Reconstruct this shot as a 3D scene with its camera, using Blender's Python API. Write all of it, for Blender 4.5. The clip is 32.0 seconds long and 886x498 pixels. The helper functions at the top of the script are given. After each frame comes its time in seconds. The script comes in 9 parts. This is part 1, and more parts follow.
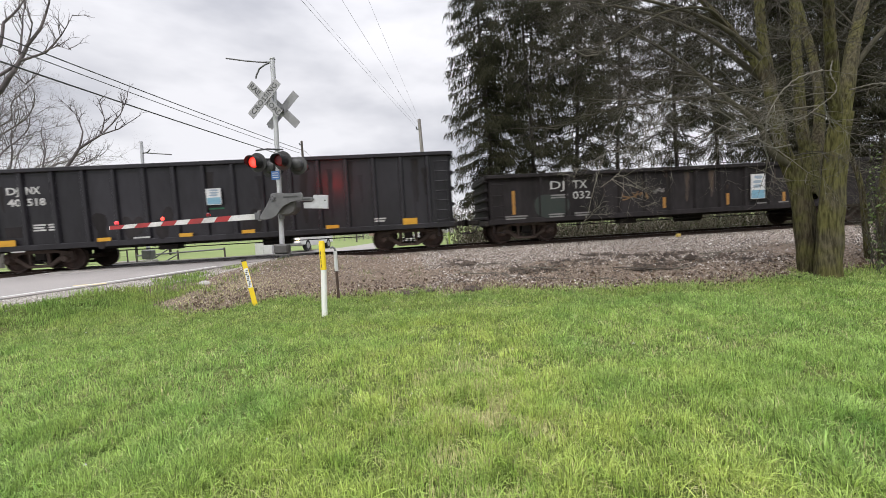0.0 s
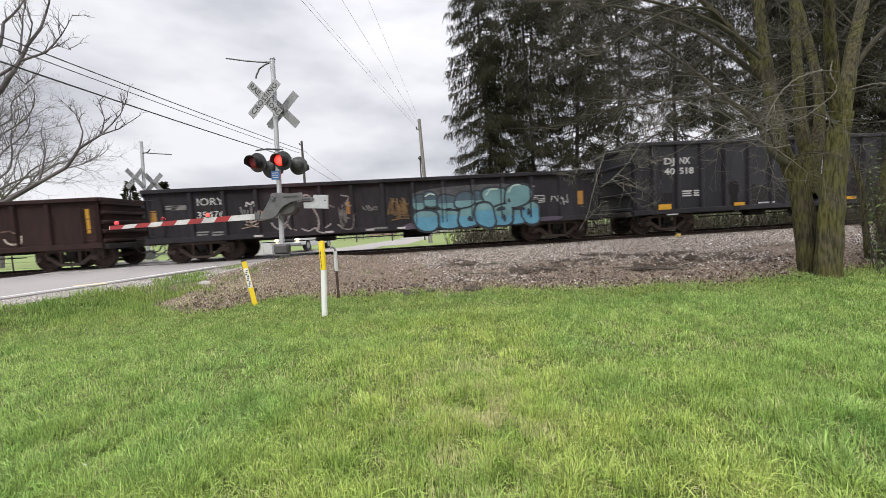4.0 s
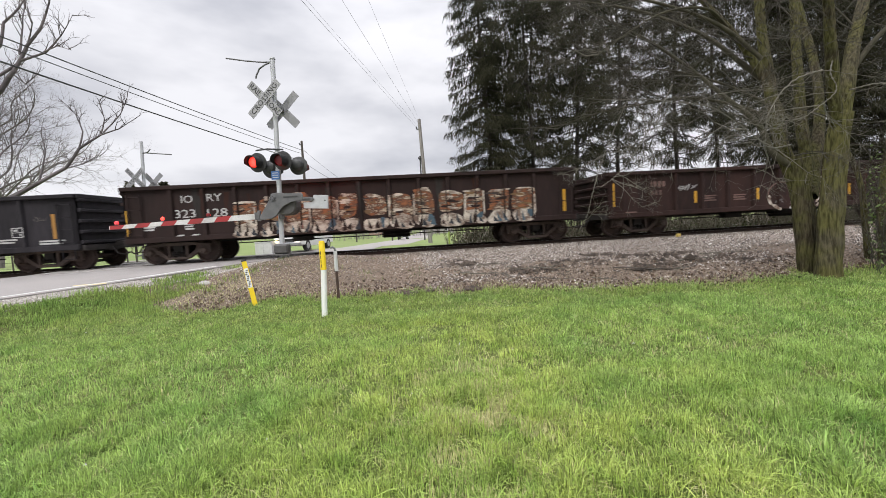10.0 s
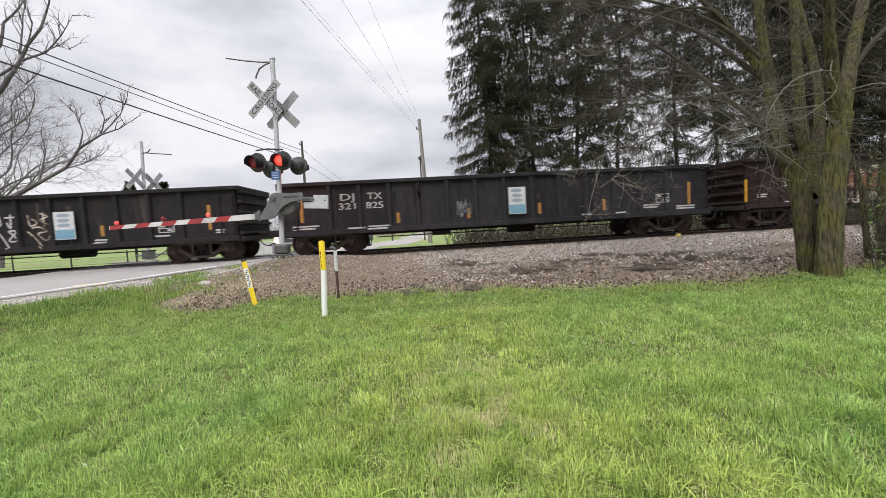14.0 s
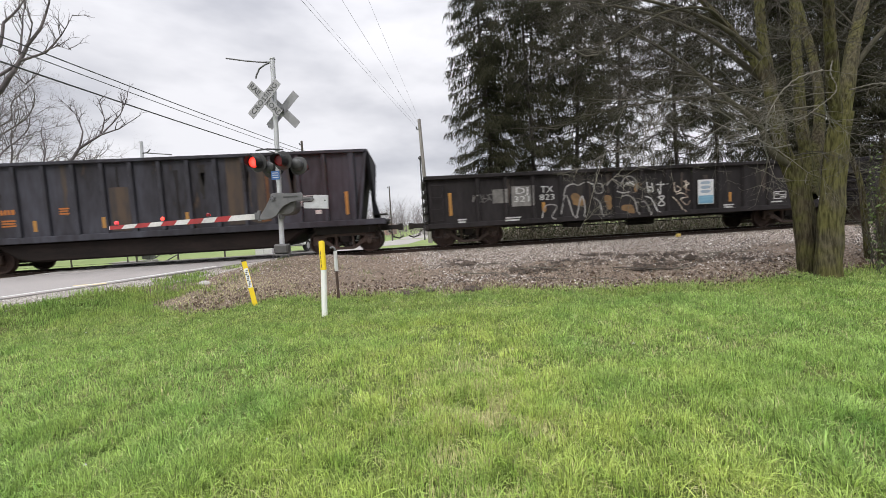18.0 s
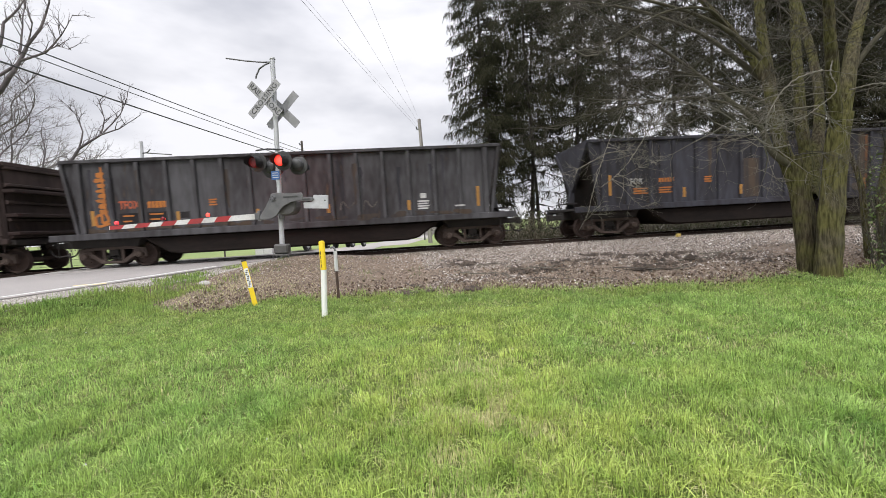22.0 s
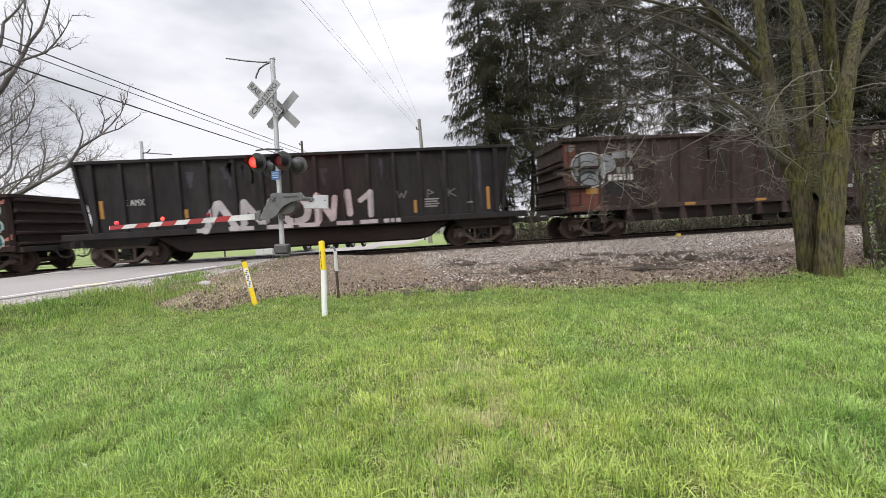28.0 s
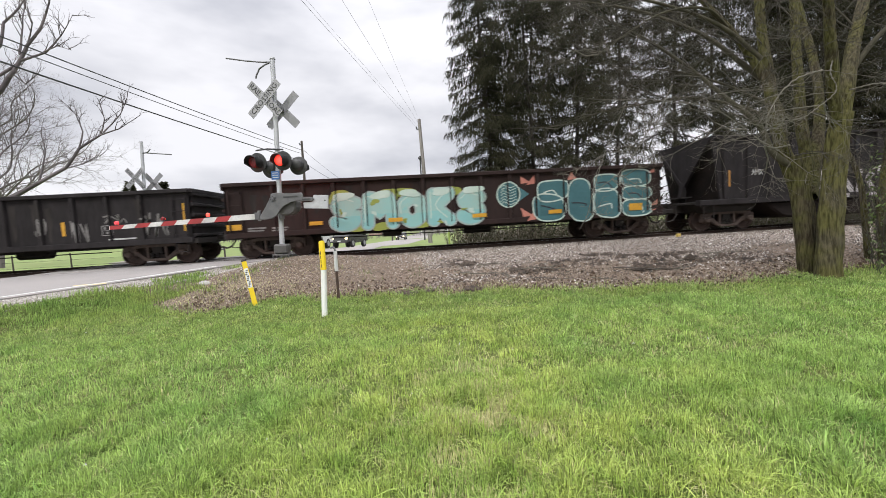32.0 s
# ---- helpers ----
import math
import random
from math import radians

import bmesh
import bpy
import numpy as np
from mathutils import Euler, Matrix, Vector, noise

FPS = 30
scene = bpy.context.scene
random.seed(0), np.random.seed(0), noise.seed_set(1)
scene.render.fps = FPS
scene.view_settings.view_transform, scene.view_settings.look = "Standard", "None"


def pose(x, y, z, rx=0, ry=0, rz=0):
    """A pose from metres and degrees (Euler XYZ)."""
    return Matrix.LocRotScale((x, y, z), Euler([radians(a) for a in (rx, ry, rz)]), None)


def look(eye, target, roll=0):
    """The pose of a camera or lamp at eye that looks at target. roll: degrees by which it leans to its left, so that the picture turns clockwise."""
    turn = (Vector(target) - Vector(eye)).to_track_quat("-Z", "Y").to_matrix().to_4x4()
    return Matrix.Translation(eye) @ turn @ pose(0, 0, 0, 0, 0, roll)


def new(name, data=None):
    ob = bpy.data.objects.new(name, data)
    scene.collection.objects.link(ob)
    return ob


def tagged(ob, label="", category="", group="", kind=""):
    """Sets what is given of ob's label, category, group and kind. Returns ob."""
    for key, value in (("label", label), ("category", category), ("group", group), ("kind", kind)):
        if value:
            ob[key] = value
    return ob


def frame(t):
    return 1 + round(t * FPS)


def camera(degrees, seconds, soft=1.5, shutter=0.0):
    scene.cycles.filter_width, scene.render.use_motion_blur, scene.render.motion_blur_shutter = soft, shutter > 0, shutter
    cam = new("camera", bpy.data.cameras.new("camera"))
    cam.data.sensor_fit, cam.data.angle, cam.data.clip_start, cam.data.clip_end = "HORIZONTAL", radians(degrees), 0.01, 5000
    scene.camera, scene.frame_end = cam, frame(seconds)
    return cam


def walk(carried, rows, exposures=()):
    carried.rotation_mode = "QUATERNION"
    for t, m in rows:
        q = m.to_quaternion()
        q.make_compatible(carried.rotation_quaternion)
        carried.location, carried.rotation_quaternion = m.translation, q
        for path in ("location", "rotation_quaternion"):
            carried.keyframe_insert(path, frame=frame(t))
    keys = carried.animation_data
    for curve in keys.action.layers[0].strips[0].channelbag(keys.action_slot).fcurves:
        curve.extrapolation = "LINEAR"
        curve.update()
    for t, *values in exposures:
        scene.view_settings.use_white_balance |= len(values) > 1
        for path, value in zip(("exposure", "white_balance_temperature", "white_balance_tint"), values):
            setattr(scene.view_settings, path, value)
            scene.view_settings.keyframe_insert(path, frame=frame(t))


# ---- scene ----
cam = camera(97.13, 32.0, soft=0.85, shutter=0.4)
VIEW = look((0, 0, 1.4), (0.800203, 9.94609, 0.740479), -3.25)
walk(cam, [(0, VIEW), (32, VIEW)], exposures=[(0, -0.04), (19, -0.04), (21, 0.05), (32, 0.03)])

# ---- world, sun, exposure ----
SUN_EL, SUN_AZ = 48, 205
world = bpy.data.worlds.new("world")
scene.world = world
world.use_nodes = True


def overcast_world():
    nt = world.node_tree
    nt.nodes.clear()
    N, L = nt.nodes.new, nt.links.new
    out, bg = N("ShaderNodeOutputWorld"), N("ShaderNodeBackground")
    sky = N("ShaderNodeTexSky")
    sky.sky_type, sky.sun_disc = "NISHITA", False
    sky.sun_elevation, sky.sun_rotation = radians(SUN_EL), radians(SUN_AZ)
    co, mp = N("ShaderNodeTexCoord"), N("ShaderNodeMapping")
    mp.inputs["Scale"].default_value = (1.0, 1.0, 2.6)
    mp.inputs["Location"].default_value = (0.35, 0.1, 0.2)
    nz = N("ShaderNodeTexNoise")
    nz.inputs["Scale"].default_value, nz.inputs["Detail"].default_value = 2.3, 5
    nz.inputs["Roughness"].default_value = 0.48
    ramp = N("ShaderNodeValToRGB")
    e = ramp.color_ramp.elements
    e[0].position, e[0].color = 0.36, (5.6, 5.7, 6.3, 1)
    e[1].position, e[1].color = 0.60, (9.7, 9.65, 10.1, 1)
    mix = N("ShaderNodeMix")
    mix.data_type = "RGBA"
    mix.inputs["Factor"].default_value = 0.94
    L(co.outputs["Generated"], mp.inputs["Vector"])
    L(mp.outputs["Vector"], nz.inputs["Vector"])
    L(nz.outputs["Fac"], ramp.inputs["Fac"])
    # an overcast sky grows brighter towards the zenith
    sep, sq, gain, lit = N("ShaderNodeSeparateXYZ"), N("ShaderNodeMath"), N("ShaderNodeMath"), N("ShaderNodeVectorMath")
    sq.operation, gain.operation, lit.operation = "MULTIPLY", "MULTIPLY_ADD", "SCALE"
    gain.inputs[1].default_value, gain.inputs[2].default_value = 4.0, 1.0
    L(co.outputs["Generated"], sep.inputs["Vector"])
    L(sep.outputs["Z"], sq.inputs[0])
    L(sep.outputs["Z"], sq.inputs[1])
    quad = N("ShaderNodeMath")
    quad.operation = "MULTIPLY"
    L(sq.outputs["Value"], quad.inputs[0])
    L(sq.outputs["Value"], quad.inputs[1])
    L(quad.outputs["Value"], gain.inputs[0])
    L(ramp.outputs["Color"], lit.inputs[0])
    L(gain.outputs["Value"], lit.inputs["Scale"])
    L(sky.outputs["Color"], mix.inputs["A"])
    L(lit.outputs["Vector"], mix.inputs["B"])
    L(mix.outputs["Result"], bg.inputs["Color"])
    bg.inputs["Strength"].default_value = 0.10
    L(bg.outputs["Background"], out.inputs["Surface"])


overcast_world()
sun = new("sun", bpy.data.lights.new("sun", "SUN"))
sun.data.energy, sun.data.angle, sun.data.color = 1.7, radians(25), (1.0, 0.97, 0.92)
_el, _az = radians(SUN_EL), radians(SUN_AZ)
sun.matrix_world = look((0, 0, 60), Vector((0, 0, 60)) - Vector((math.sin(_az) * math.cos(_el), math.cos(_az) * math.cos(_el), math.sin(_el))))
scene.view_settings.exposure = 0.0

# ---- materials ----
def material(name, a, b=None, rough=0.8, metal=0.0, scale=6.0, fine=60.0, bump=0.2, stretch=(1, 1, 1), mid=0.5, spread=0.2, island=0.0, obrand=0.0, spec=0.5, third=None):
    """Principled surface whose colour drifts from a to b by a broad and a fine noise; island / obrand vary the value piece by piece."""
    m = bpy.data.materials.new(name)
    m.use_nodes = True
    nt = m.node_tree
    N, L = nt.nodes.new, nt.links.new
    p = nt.nodes["Principled BSDF"]
    p.inputs["Roughness"].default_value, p.inputs["Metallic"].default_value = rough, metal
    p.inputs["Specular IOR Level"].default_value = spec
    b = b or tuple(c * 0.7 for c in a)
    co, mp = N("ShaderNodeTexCoord"), N("ShaderNodeMapping")
    mp.inputs["Scale"].default_value = stretch
    L(co.outputs["Object"], mp.inputs["Vector"])
    n1, n2 = N("ShaderNodeTexNoise"), N("ShaderNodeTexNoise")
    n1.inputs["Scale"].default_value, n1.inputs["Detail"].default_value = scale, 4
    n2.inputs["Scale"].default_value, n2.inputs["Detail"].default_value = fine, 3
    L(mp.outputs["Vector"], n1.inputs["Vector"])
    L(mp.outputs["Vector"], n2.inputs["Vector"])
    add = N("ShaderNodeMix")
    add.inputs["Factor"].default_value = 0.35
    L(n1.outputs["Fac"], add.inputs["A"])
    L(n2.outputs["Fac"], add.inputs["B"])
    ramp = N("ShaderNodeValToRGB")
    e = ramp.color_ramp.elements
    e[0].position, e[0].color = mid - spread, (*a, 1)
    e[1].position, e[1].color = mid + spread, (*b, 1)
    if third:
        x = e.new(min(mid + spread + 0.06, 0.99))
        x.color = (*third, 1)
    L(add.outputs["Result"], ramp.inputs["Fac"])
    col = ramp.outputs["Color"]
    if island or obrand:
        hsv = N("ShaderNodeHueSaturation")
        rnd = N("ShaderNodeNewGeometry").outputs["Random Per Island"] if island else N("ShaderNodeObjectInfo").outputs["Random"]
        mr = N("ShaderNodeMapRange")
        k = island or obrand
        mr.inputs["To Min"].default_value, mr.inputs["To Max"].default_value = 1 - k, 1 + k
        L(rnd, mr.inputs["Value"])
        L(mr.outputs["Result"], hsv.inputs["Value"])
        L(col, hsv.inputs["Color"])
        col = hsv.outputs["Color"]
    L(col, p.inputs["Base Color"])
    if bump:
        bp = N("ShaderNodeBump")
        bp.inputs["Strength"].default_value, bp.inputs["Distance"].default_value = bump, 0.02
        L(n2.outputs["Fac"], bp.inputs["Height"])
        L(bp.outputs["Normal"], p.inputs["Normal"])
    return m


def glow(name, color, strength):
    m = bpy.data.materials.new(name)
    m.use_nodes = True
    p = m.node_tree.nodes["Principled BSDF"]
    p.inputs["Base Color"].default_value = (*color, 1)
    p.inputs["Emission Color"].default_value = (*color, 1)
    p.inputs["Emission Strength"].default_value = strength
    p.inputs["Roughness"].default_value = 0.25
    return m


def glass(name, color=(0.02, 0.025, 0.03), rough=0.05):
    m = bpy.data.materials.new(name)
    m.use_nodes = True
    p = m.node_tree.nodes["Principled BSDF"]
    p.inputs["Base Color"].default_value = (*color, 1)
    p.inputs["Roughness"].default_value = rough
    return m


def ground_material():
    """Lawn, trodden earth and ballast dust, told apart by where they lie; paint follows the plan's edges."""
    m = material("soil_and_turf", (0.070, 0.108, 0.025), (0.105, 0.112, 0.040), rough=1.0, spec=0.1, scale=2.2, fine=26, bump=0.6, spread=0.14)
    return m


TURF = ground_material()
FIELD = material("field_grass", (0.14, 0.21, 0.05), (0.19, 0.22, 0.075), rough=0.95, scale=0.12, fine=4, bump=0.3, spread=0.15)
LITTER = material("leaf_litter", (0.075, 0.056, 0.038), (0.045, 0.042, 0.024), rough=0.95, scale=1.2, fine=14, bump=0.8, spread=0.14)
DIRT = material("ballast_bed", (0.20, 0.145, 0.100), (0.080, 0.056, 0.038), rough=0.95, scale=0.55, fine=26, bump=0.9, spread=0.12, third=(0.05, 0.04, 0.034))


def stone_material(name, shades):
    """Stones whose shade is drawn piece by piece from a ramp, with fine grain on top."""
    m = material(name, (0.5, 0.5, 0.5), rough=0.9, scale=9, fine=40, bump=0.3)
    nt = m.node_tree
    N, L = nt.nodes.new, nt.links.new
    p = nt.nodes["Principled BSDF"]
    grain = p.inputs["Base Color"].links[0].from_socket
    ramp, geo, mix = N("ShaderNodeValToRGB"), N("ShaderNodeNewGeometry"), N("ShaderNodeMix")
    e = ramp.color_ramp.elements
    for k, (pos, col) in enumerate(shades):
        x = e[k] if k < 2 else e.new(pos)
        x.position, x.color = pos, (*col, 1)
    mix.data_type, mix.blend_type = "RGBA", "MULTIPLY"
    mix.inputs["Factor"].default_value = 1.0
    L(geo.outputs["Random Per Island"], ramp.inputs["Fac"])
    L(ramp.outputs["Color"], mix.inputs["A"])
    L(grain, mix.inputs["B"])
    L(mix.outputs["Result"], p.inputs["Base Color"])
    return m


def pebble_bed(m, cell, shades):
    """Gives a ground material a skin of small pebbles, each with its own shade and relief."""
    nt = m.node_tree
    N, L = nt.nodes.new, nt.links.new
    p = nt.nodes["Principled BSDF"]
    soil = p.inputs["Base Color"].links[0].from_socket
    co = N("ShaderNodeTexCoord")
    vo, ramp, mix, bp, nz, cover, sep = N("ShaderNodeTexVoronoi"), N("ShaderNodeValToRGB"), N("ShaderNodeMix"), N("ShaderNodeBump"), N("ShaderNodeTexNoise"), N("ShaderNodeMapRange"), N("ShaderNodeSeparateColor")
    vo.inputs["Scale"].default_value = cell
    L(co.outputs["Object"], vo.inputs["Vector"])
    e = ramp.color_ramp.elements
    for k, (pos, col) in enumerate(shades):
        x = e[k] if k < 2 else e.new(pos)
        x.position, x.color = pos, (*col, 1)
    L(vo.outputs["Color"], sep.inputs["Color"])
    L(sep.outputs["Red"], ramp.inputs["Fac"])
    nz.inputs["Scale"].default_value, nz.inputs["Detail"].default_value = 1.3, 4
    L(co.outputs["Object"], nz.inputs["Vector"])
    cover.inputs["From Min"].default_value, cover.inputs["From Max"].default_value = 0.30, 0.52
    cover.inputs["To Min"].default_value, cover.inputs["To Max"].default_value = 0.45, 0.95
    L(nz.outputs["Fac"], cover.inputs["Value"])
    mix.data_type = "RGBA"
    L(cover.outputs["Result"], mix.inputs["Factor"])
    L(soil, mix.inputs["A"])
    L(ramp.outputs["Color"], mix.inputs["B"])
    L(mix.outputs["Result"], p.inputs["Base Color"])
    bp.invert = True
    bp.inputs["Strength"].default_value, bp.inputs["Distance"].default_value = 1.0, 0.03
    L(vo.outputs["Distance"], bp.inputs["Height"])
    L(bp.outputs["Normal"], p.inputs["Normal"])


pebble_bed(DIRT, 46.0, ((0.0, (0.062, 0.045, 0.032)), (1.0, (0.60, 0.53, 0.45)), (0.3, (0.135, 0.098, 0.070)), (0.75, (0.235, 0.175, 0.128)), (0.93, (0.38, 0.300, 0.232))))
STONE = stone_material("ballast_stone", ((0.0, (0.075, 0.056, 0.044)), (1.0, (1.5, 1.42, 1.32)), (0.36, (0.27, 0.208, 0.162)), (0.74, (0.56, 0.46, 0.385)), (0.92, (1.0, 0.89, 0.78))))
EARTHSTONE = stone_material("earthy_stone", ((0.0, (0.29, 0.198, 0.138)), (1.0, (1.1, 0.96, 0.80)), (0.45, (0.42, 0.295, 0.208)), (0.80, (0.55, 0.40, 0.29)), (0.95, (0.68, 0.55, 0.43))))
PALESTONE = stone_material("pale_stone", ((0.0, (0.75, 0.70, 0.63)), (1.0, (1.6, 1.55, 1.48))))
GRAVEL = material("shoulder_gravel", (0.40, 0.36, 0.32), (0.25, 0.22, 0.19), rough=0.95, scale=2.5, fine=30, bump=0.5)
pebble_bed(GRAVEL, 55.0, ((0.0, (0.14, 0.12, 0.10)), (1.0, (0.80, 0.76, 0.70)), (0.3, (0.30, 0.27, 0.24)), (0.7, (0.46, 0.42, 0.38)), (0.9, (0.62, 0.58, 0.53))))
ASPHALT = material("worn_asphalt", (0.325, 0.30, 0.285), (0.25, 0.235, 0.225), rough=0.92, scale=0.5, fine=90, bump=0.5, spread=0.2)
LINE_W = material("road_paint_white", (0.72, 0.72, 0.69), (0.45, 0.45, 0.43), rough=0.85, scale=2, fine=40, bump=0.2)
LINE_Y = material("road_paint_yellow", (0.66, 0.52, 0.22), (0.45, 0.38, 0.24), rough=0.85, scale=2, fine=40, bump=0.2)
CONCRETE = material("concrete", (0.48, 0.46, 0.43), (0.33, 0.32, 0.30), rough=0.9, scale=2, fine=40, bump=0.4)
GLOSSBLACK = material("satin_black_paint", (0.028, 0.026, 0.031), (0.0125, 0.0115, 0.014), rough=0.34, spec=0.35, scale=0.9, fine=7, bump=0.05, stretch=(1, 1, 0.3), spread=0.14, third=(0.042, 0.036, 0.036))
BLACK = material("black_car_paint", (0.0335, 0.0300, 0.0350), (0.0135, 0.012, 0.0138), rough=0.8, spec=0.25, scale=0.9, fine=7, bump=0.12, stretch=(1, 1, 0.3), spread=0.14, third=(0.055, 0.046, 0.040))
BLACK2 = material("sooty_black_paint", (0.0285, 0.0245, 0.0255), (0.0108, 0.009, 0.0092), rough=0.8, spec=0.25, scale=1.0, fine=7, bump=0.15, stretch=(1, 1, 0.3), spread=0.14, third=(0.06, 0.036, 0.024))
BROWN = material("oxide_brown_paint", (0.041, 0.020, 0.0165), (0.017, 0.0095, 0.0085), rough=0.8, spec=0.25, scale=1.0, fine=7, bump=0.15, stretch=(1, 1, 0.3), spread=0.14, third=(0.06, 0.030, 0.019))
DARKBROWN = material("grimy_dark_brown_paint", (0.034, 0.019, 0.0165), (0.016, 0.0098, 0.009), rough=0.8, spec=0.25, scale=1.2, fine=9, bump=0.15, stretch=(1, 1, 0.25), spread=0.2, third=(0.05, 0.028, 0.02))
GREYCAR = material("weathered_grey_paint", (0.054, 0.054, 0.067), (0.022, 0.020, 0.0225), rough=0.8, spec=0.25, scale=0.8, fine=6, bump=0.15, stretch=(1, 1, 0.28), spread=0.13, third=(0.070, 0.046, 0.030))
DUSTBROWN = material("dusty_brown_paint", (0.056, 0.039, 0.035), (0.026, 0.0185, 0.017), rough=0.85, spec=0.2, scale=0.9, fine=6, bump=0.15, stretch=(1, 1, 0.4), spread=0.12, third=(0.075, 0.045, 0.034))
GREYDUST = material("dusty_grey_paint", (0.088, 0.086, 0.092), (0.036, 0.033, 0.035), rough=0.85, spec=0.2, scale=0.9, fine=6, bump=0.15, stretch=(1, 1, 0.28), spread=0.12, third=(0.095, 0.066, 0.046))
RUST = material("rust_patch", (0.16, 0.065, 0.022), (0.06, 0.03, 0.017), rough=0.9, scale=2.5, fine=16, bump=0.3, stretch=(1, 1, 0.3))
REDEND = material("faded_red_paint", (0.150, 0.040, 0.025), (0.045, 0.019, 0.015), rough=0.8, scale=1.6, fine=12, bump=0.2)
TRUCK = material("rusty_cast_steel", (0.050, 0.036, 0.030), (0.105, 0.074, 0.060), rough=0.8, scale=5, fine=30, bump=0.3)
WHEEL = material("wheel_steel", (0.040, 0.028, 0.024), (0.085, 0.054, 0.044), rough=0.65, metal=0.3, scale=7, fine=30, bump=0.2)
UNDER = material("grimy_underframe", (0.014, 0.012, 0.011), (0.03, 0.024, 0.021), rough=0.85, scale=4, fine=24, bump=0.3)
# grime of the belly tub; on the coal car end sheets it stands for shade
BELLY = material("grime_and_shade_brown", (0.021, 0.0145, 0.0125), (0.010, 0.0078, 0.007), rough=0.85, spec=0.2, scale=1.5, fine=10, bump=0.2, stretch=(0.5, 1, 1.5), spread=0.14)
RAIL = material("rail_steel", (0.06, 0.038, 0.028), (0.035, 0.025, 0.02), rough=0.7, metal=0.4, scale=3, fine=30, bump=0.2)
RAILTOP = material("polished_rail_head", (0.32, 0.31, 0.30), (0.22, 0.21, 0.20), rough=0.35, metal=0.9, scale=3, fine=30, bump=0.05)
TIE = material("creosoted_tie", (0.07, 0.05, 0.04), (0.035, 0.028, 0.024), rough=0.9, scale=3, fine=25, bump=0.5, obrand=0.3)
WHITE_S = material("stencil_white", (0.62, 0.62, 0.61), (0.32, 0.31, 0.30), rough=0.8, scale=3, fine=24, bump=0.1, spread=0.25)
GREY_S = material("faded_stencil_grey", (0.26, 0.25, 0.245), (0.12, 0.115, 0.11), rough=0.85, scale=3, fine=24, bump=0.1)
YELLOW_R = material("reflector_yellow", (0.62, 0.34, 0.02), (0.42, 0.21, 0.02), rough=0.5, scale=4, fine=30, bump=0.05)
OCHRE_R = material("dusty_reflector_ochre", (0.42, 0.21, 0.035), (0.25, 0.12, 0.03), rough=0.6, scale=4, fine=30, bump=0.05)
ORANGE_S = material("orange_lettering", (0.45, 0.15, 0.02), (0.25, 0.09, 0.02), rough=0.75, scale=4, fine=20, bump=0.05)
ALU = material("weathered_aluminium", (0.58, 0.59, 0.61), (0.43, 0.44, 0.455), rough=0.5, metal=0.25, scale=5, fine=40, bump=0.1)
GALV = material("galvanised_grey", (0.18, 0.18, 0.182), (0.11, 0.112, 0.115), rough=0.55, metal=0.35, scale=6, fine=40, bump=0.15)
SIGNBACK = material("sign_back_grey", (0.33, 0.33, 0.34), (0.25, 0.25, 0.26), rough=0.6, metal=0.2, scale=5, fine=40, bump=0.05)
# crossbuck white lowered to grey, so its backlit look is in the colour
SIGNBACKLIT = material("backlit_sign_white", (0.36, 0.36, 0.37), (0.29, 0.29, 0.30), rough=0.6, scale=4, fine=40, bump=0.03)
SIGNWHITE = material("sign_white", (0.62, 0.62, 0.62), (0.50, 0.50, 0.50), rough=0.5, scale=4, fine=40, bump=0.03)
SIGNBLACK = material("sign_black", (0.025, 0.025, 0.028), (0.04, 0.04, 0.04), rough=0.6, scale=5, fine=40, bump=0.03)
BLUE = material("sign_blue", (0.05, 0.16, 0.42), (0.04, 0.12, 0.32), rough=0.5, scale=5, fine=40, bump=0.03)
CASTDARK = material("dark_cast_iron", (0.125, 0.122, 0.120), (0.075, 0.072, 0.070), rough=0.6, metal=0.3, scale=6, fine=40, bump=0.2)
LAMPBLACK = material("lamp_black", (0.035, 0.035, 0.037), (0.06, 0.06, 0.06), rough=0.6, scale=5, fine=40, bump=0.1)
ARMWHITE = material("gate_white", (0.70, 0.70, 0.69), (0.46, 0.45, 0.43), rough=0.6, scale=3, fine=24, bump=0.03)
ARMRED = material("gate_red", (0.40, 0.032, 0.034), (0.24, 0.035, 0.035), rough=0.55, scale=3, fine=24, bump=0.03)
LENS_OFF = material("red_lens_dark", (0.22, 0.012, 0.016), (0.15, 0.01, 0.012), rough=0.25, scale=12, fine=90, bump=0.1)
LENS_ON = glow("red_lens_lit", (1.0, 0.050, 0.034), 1.45)


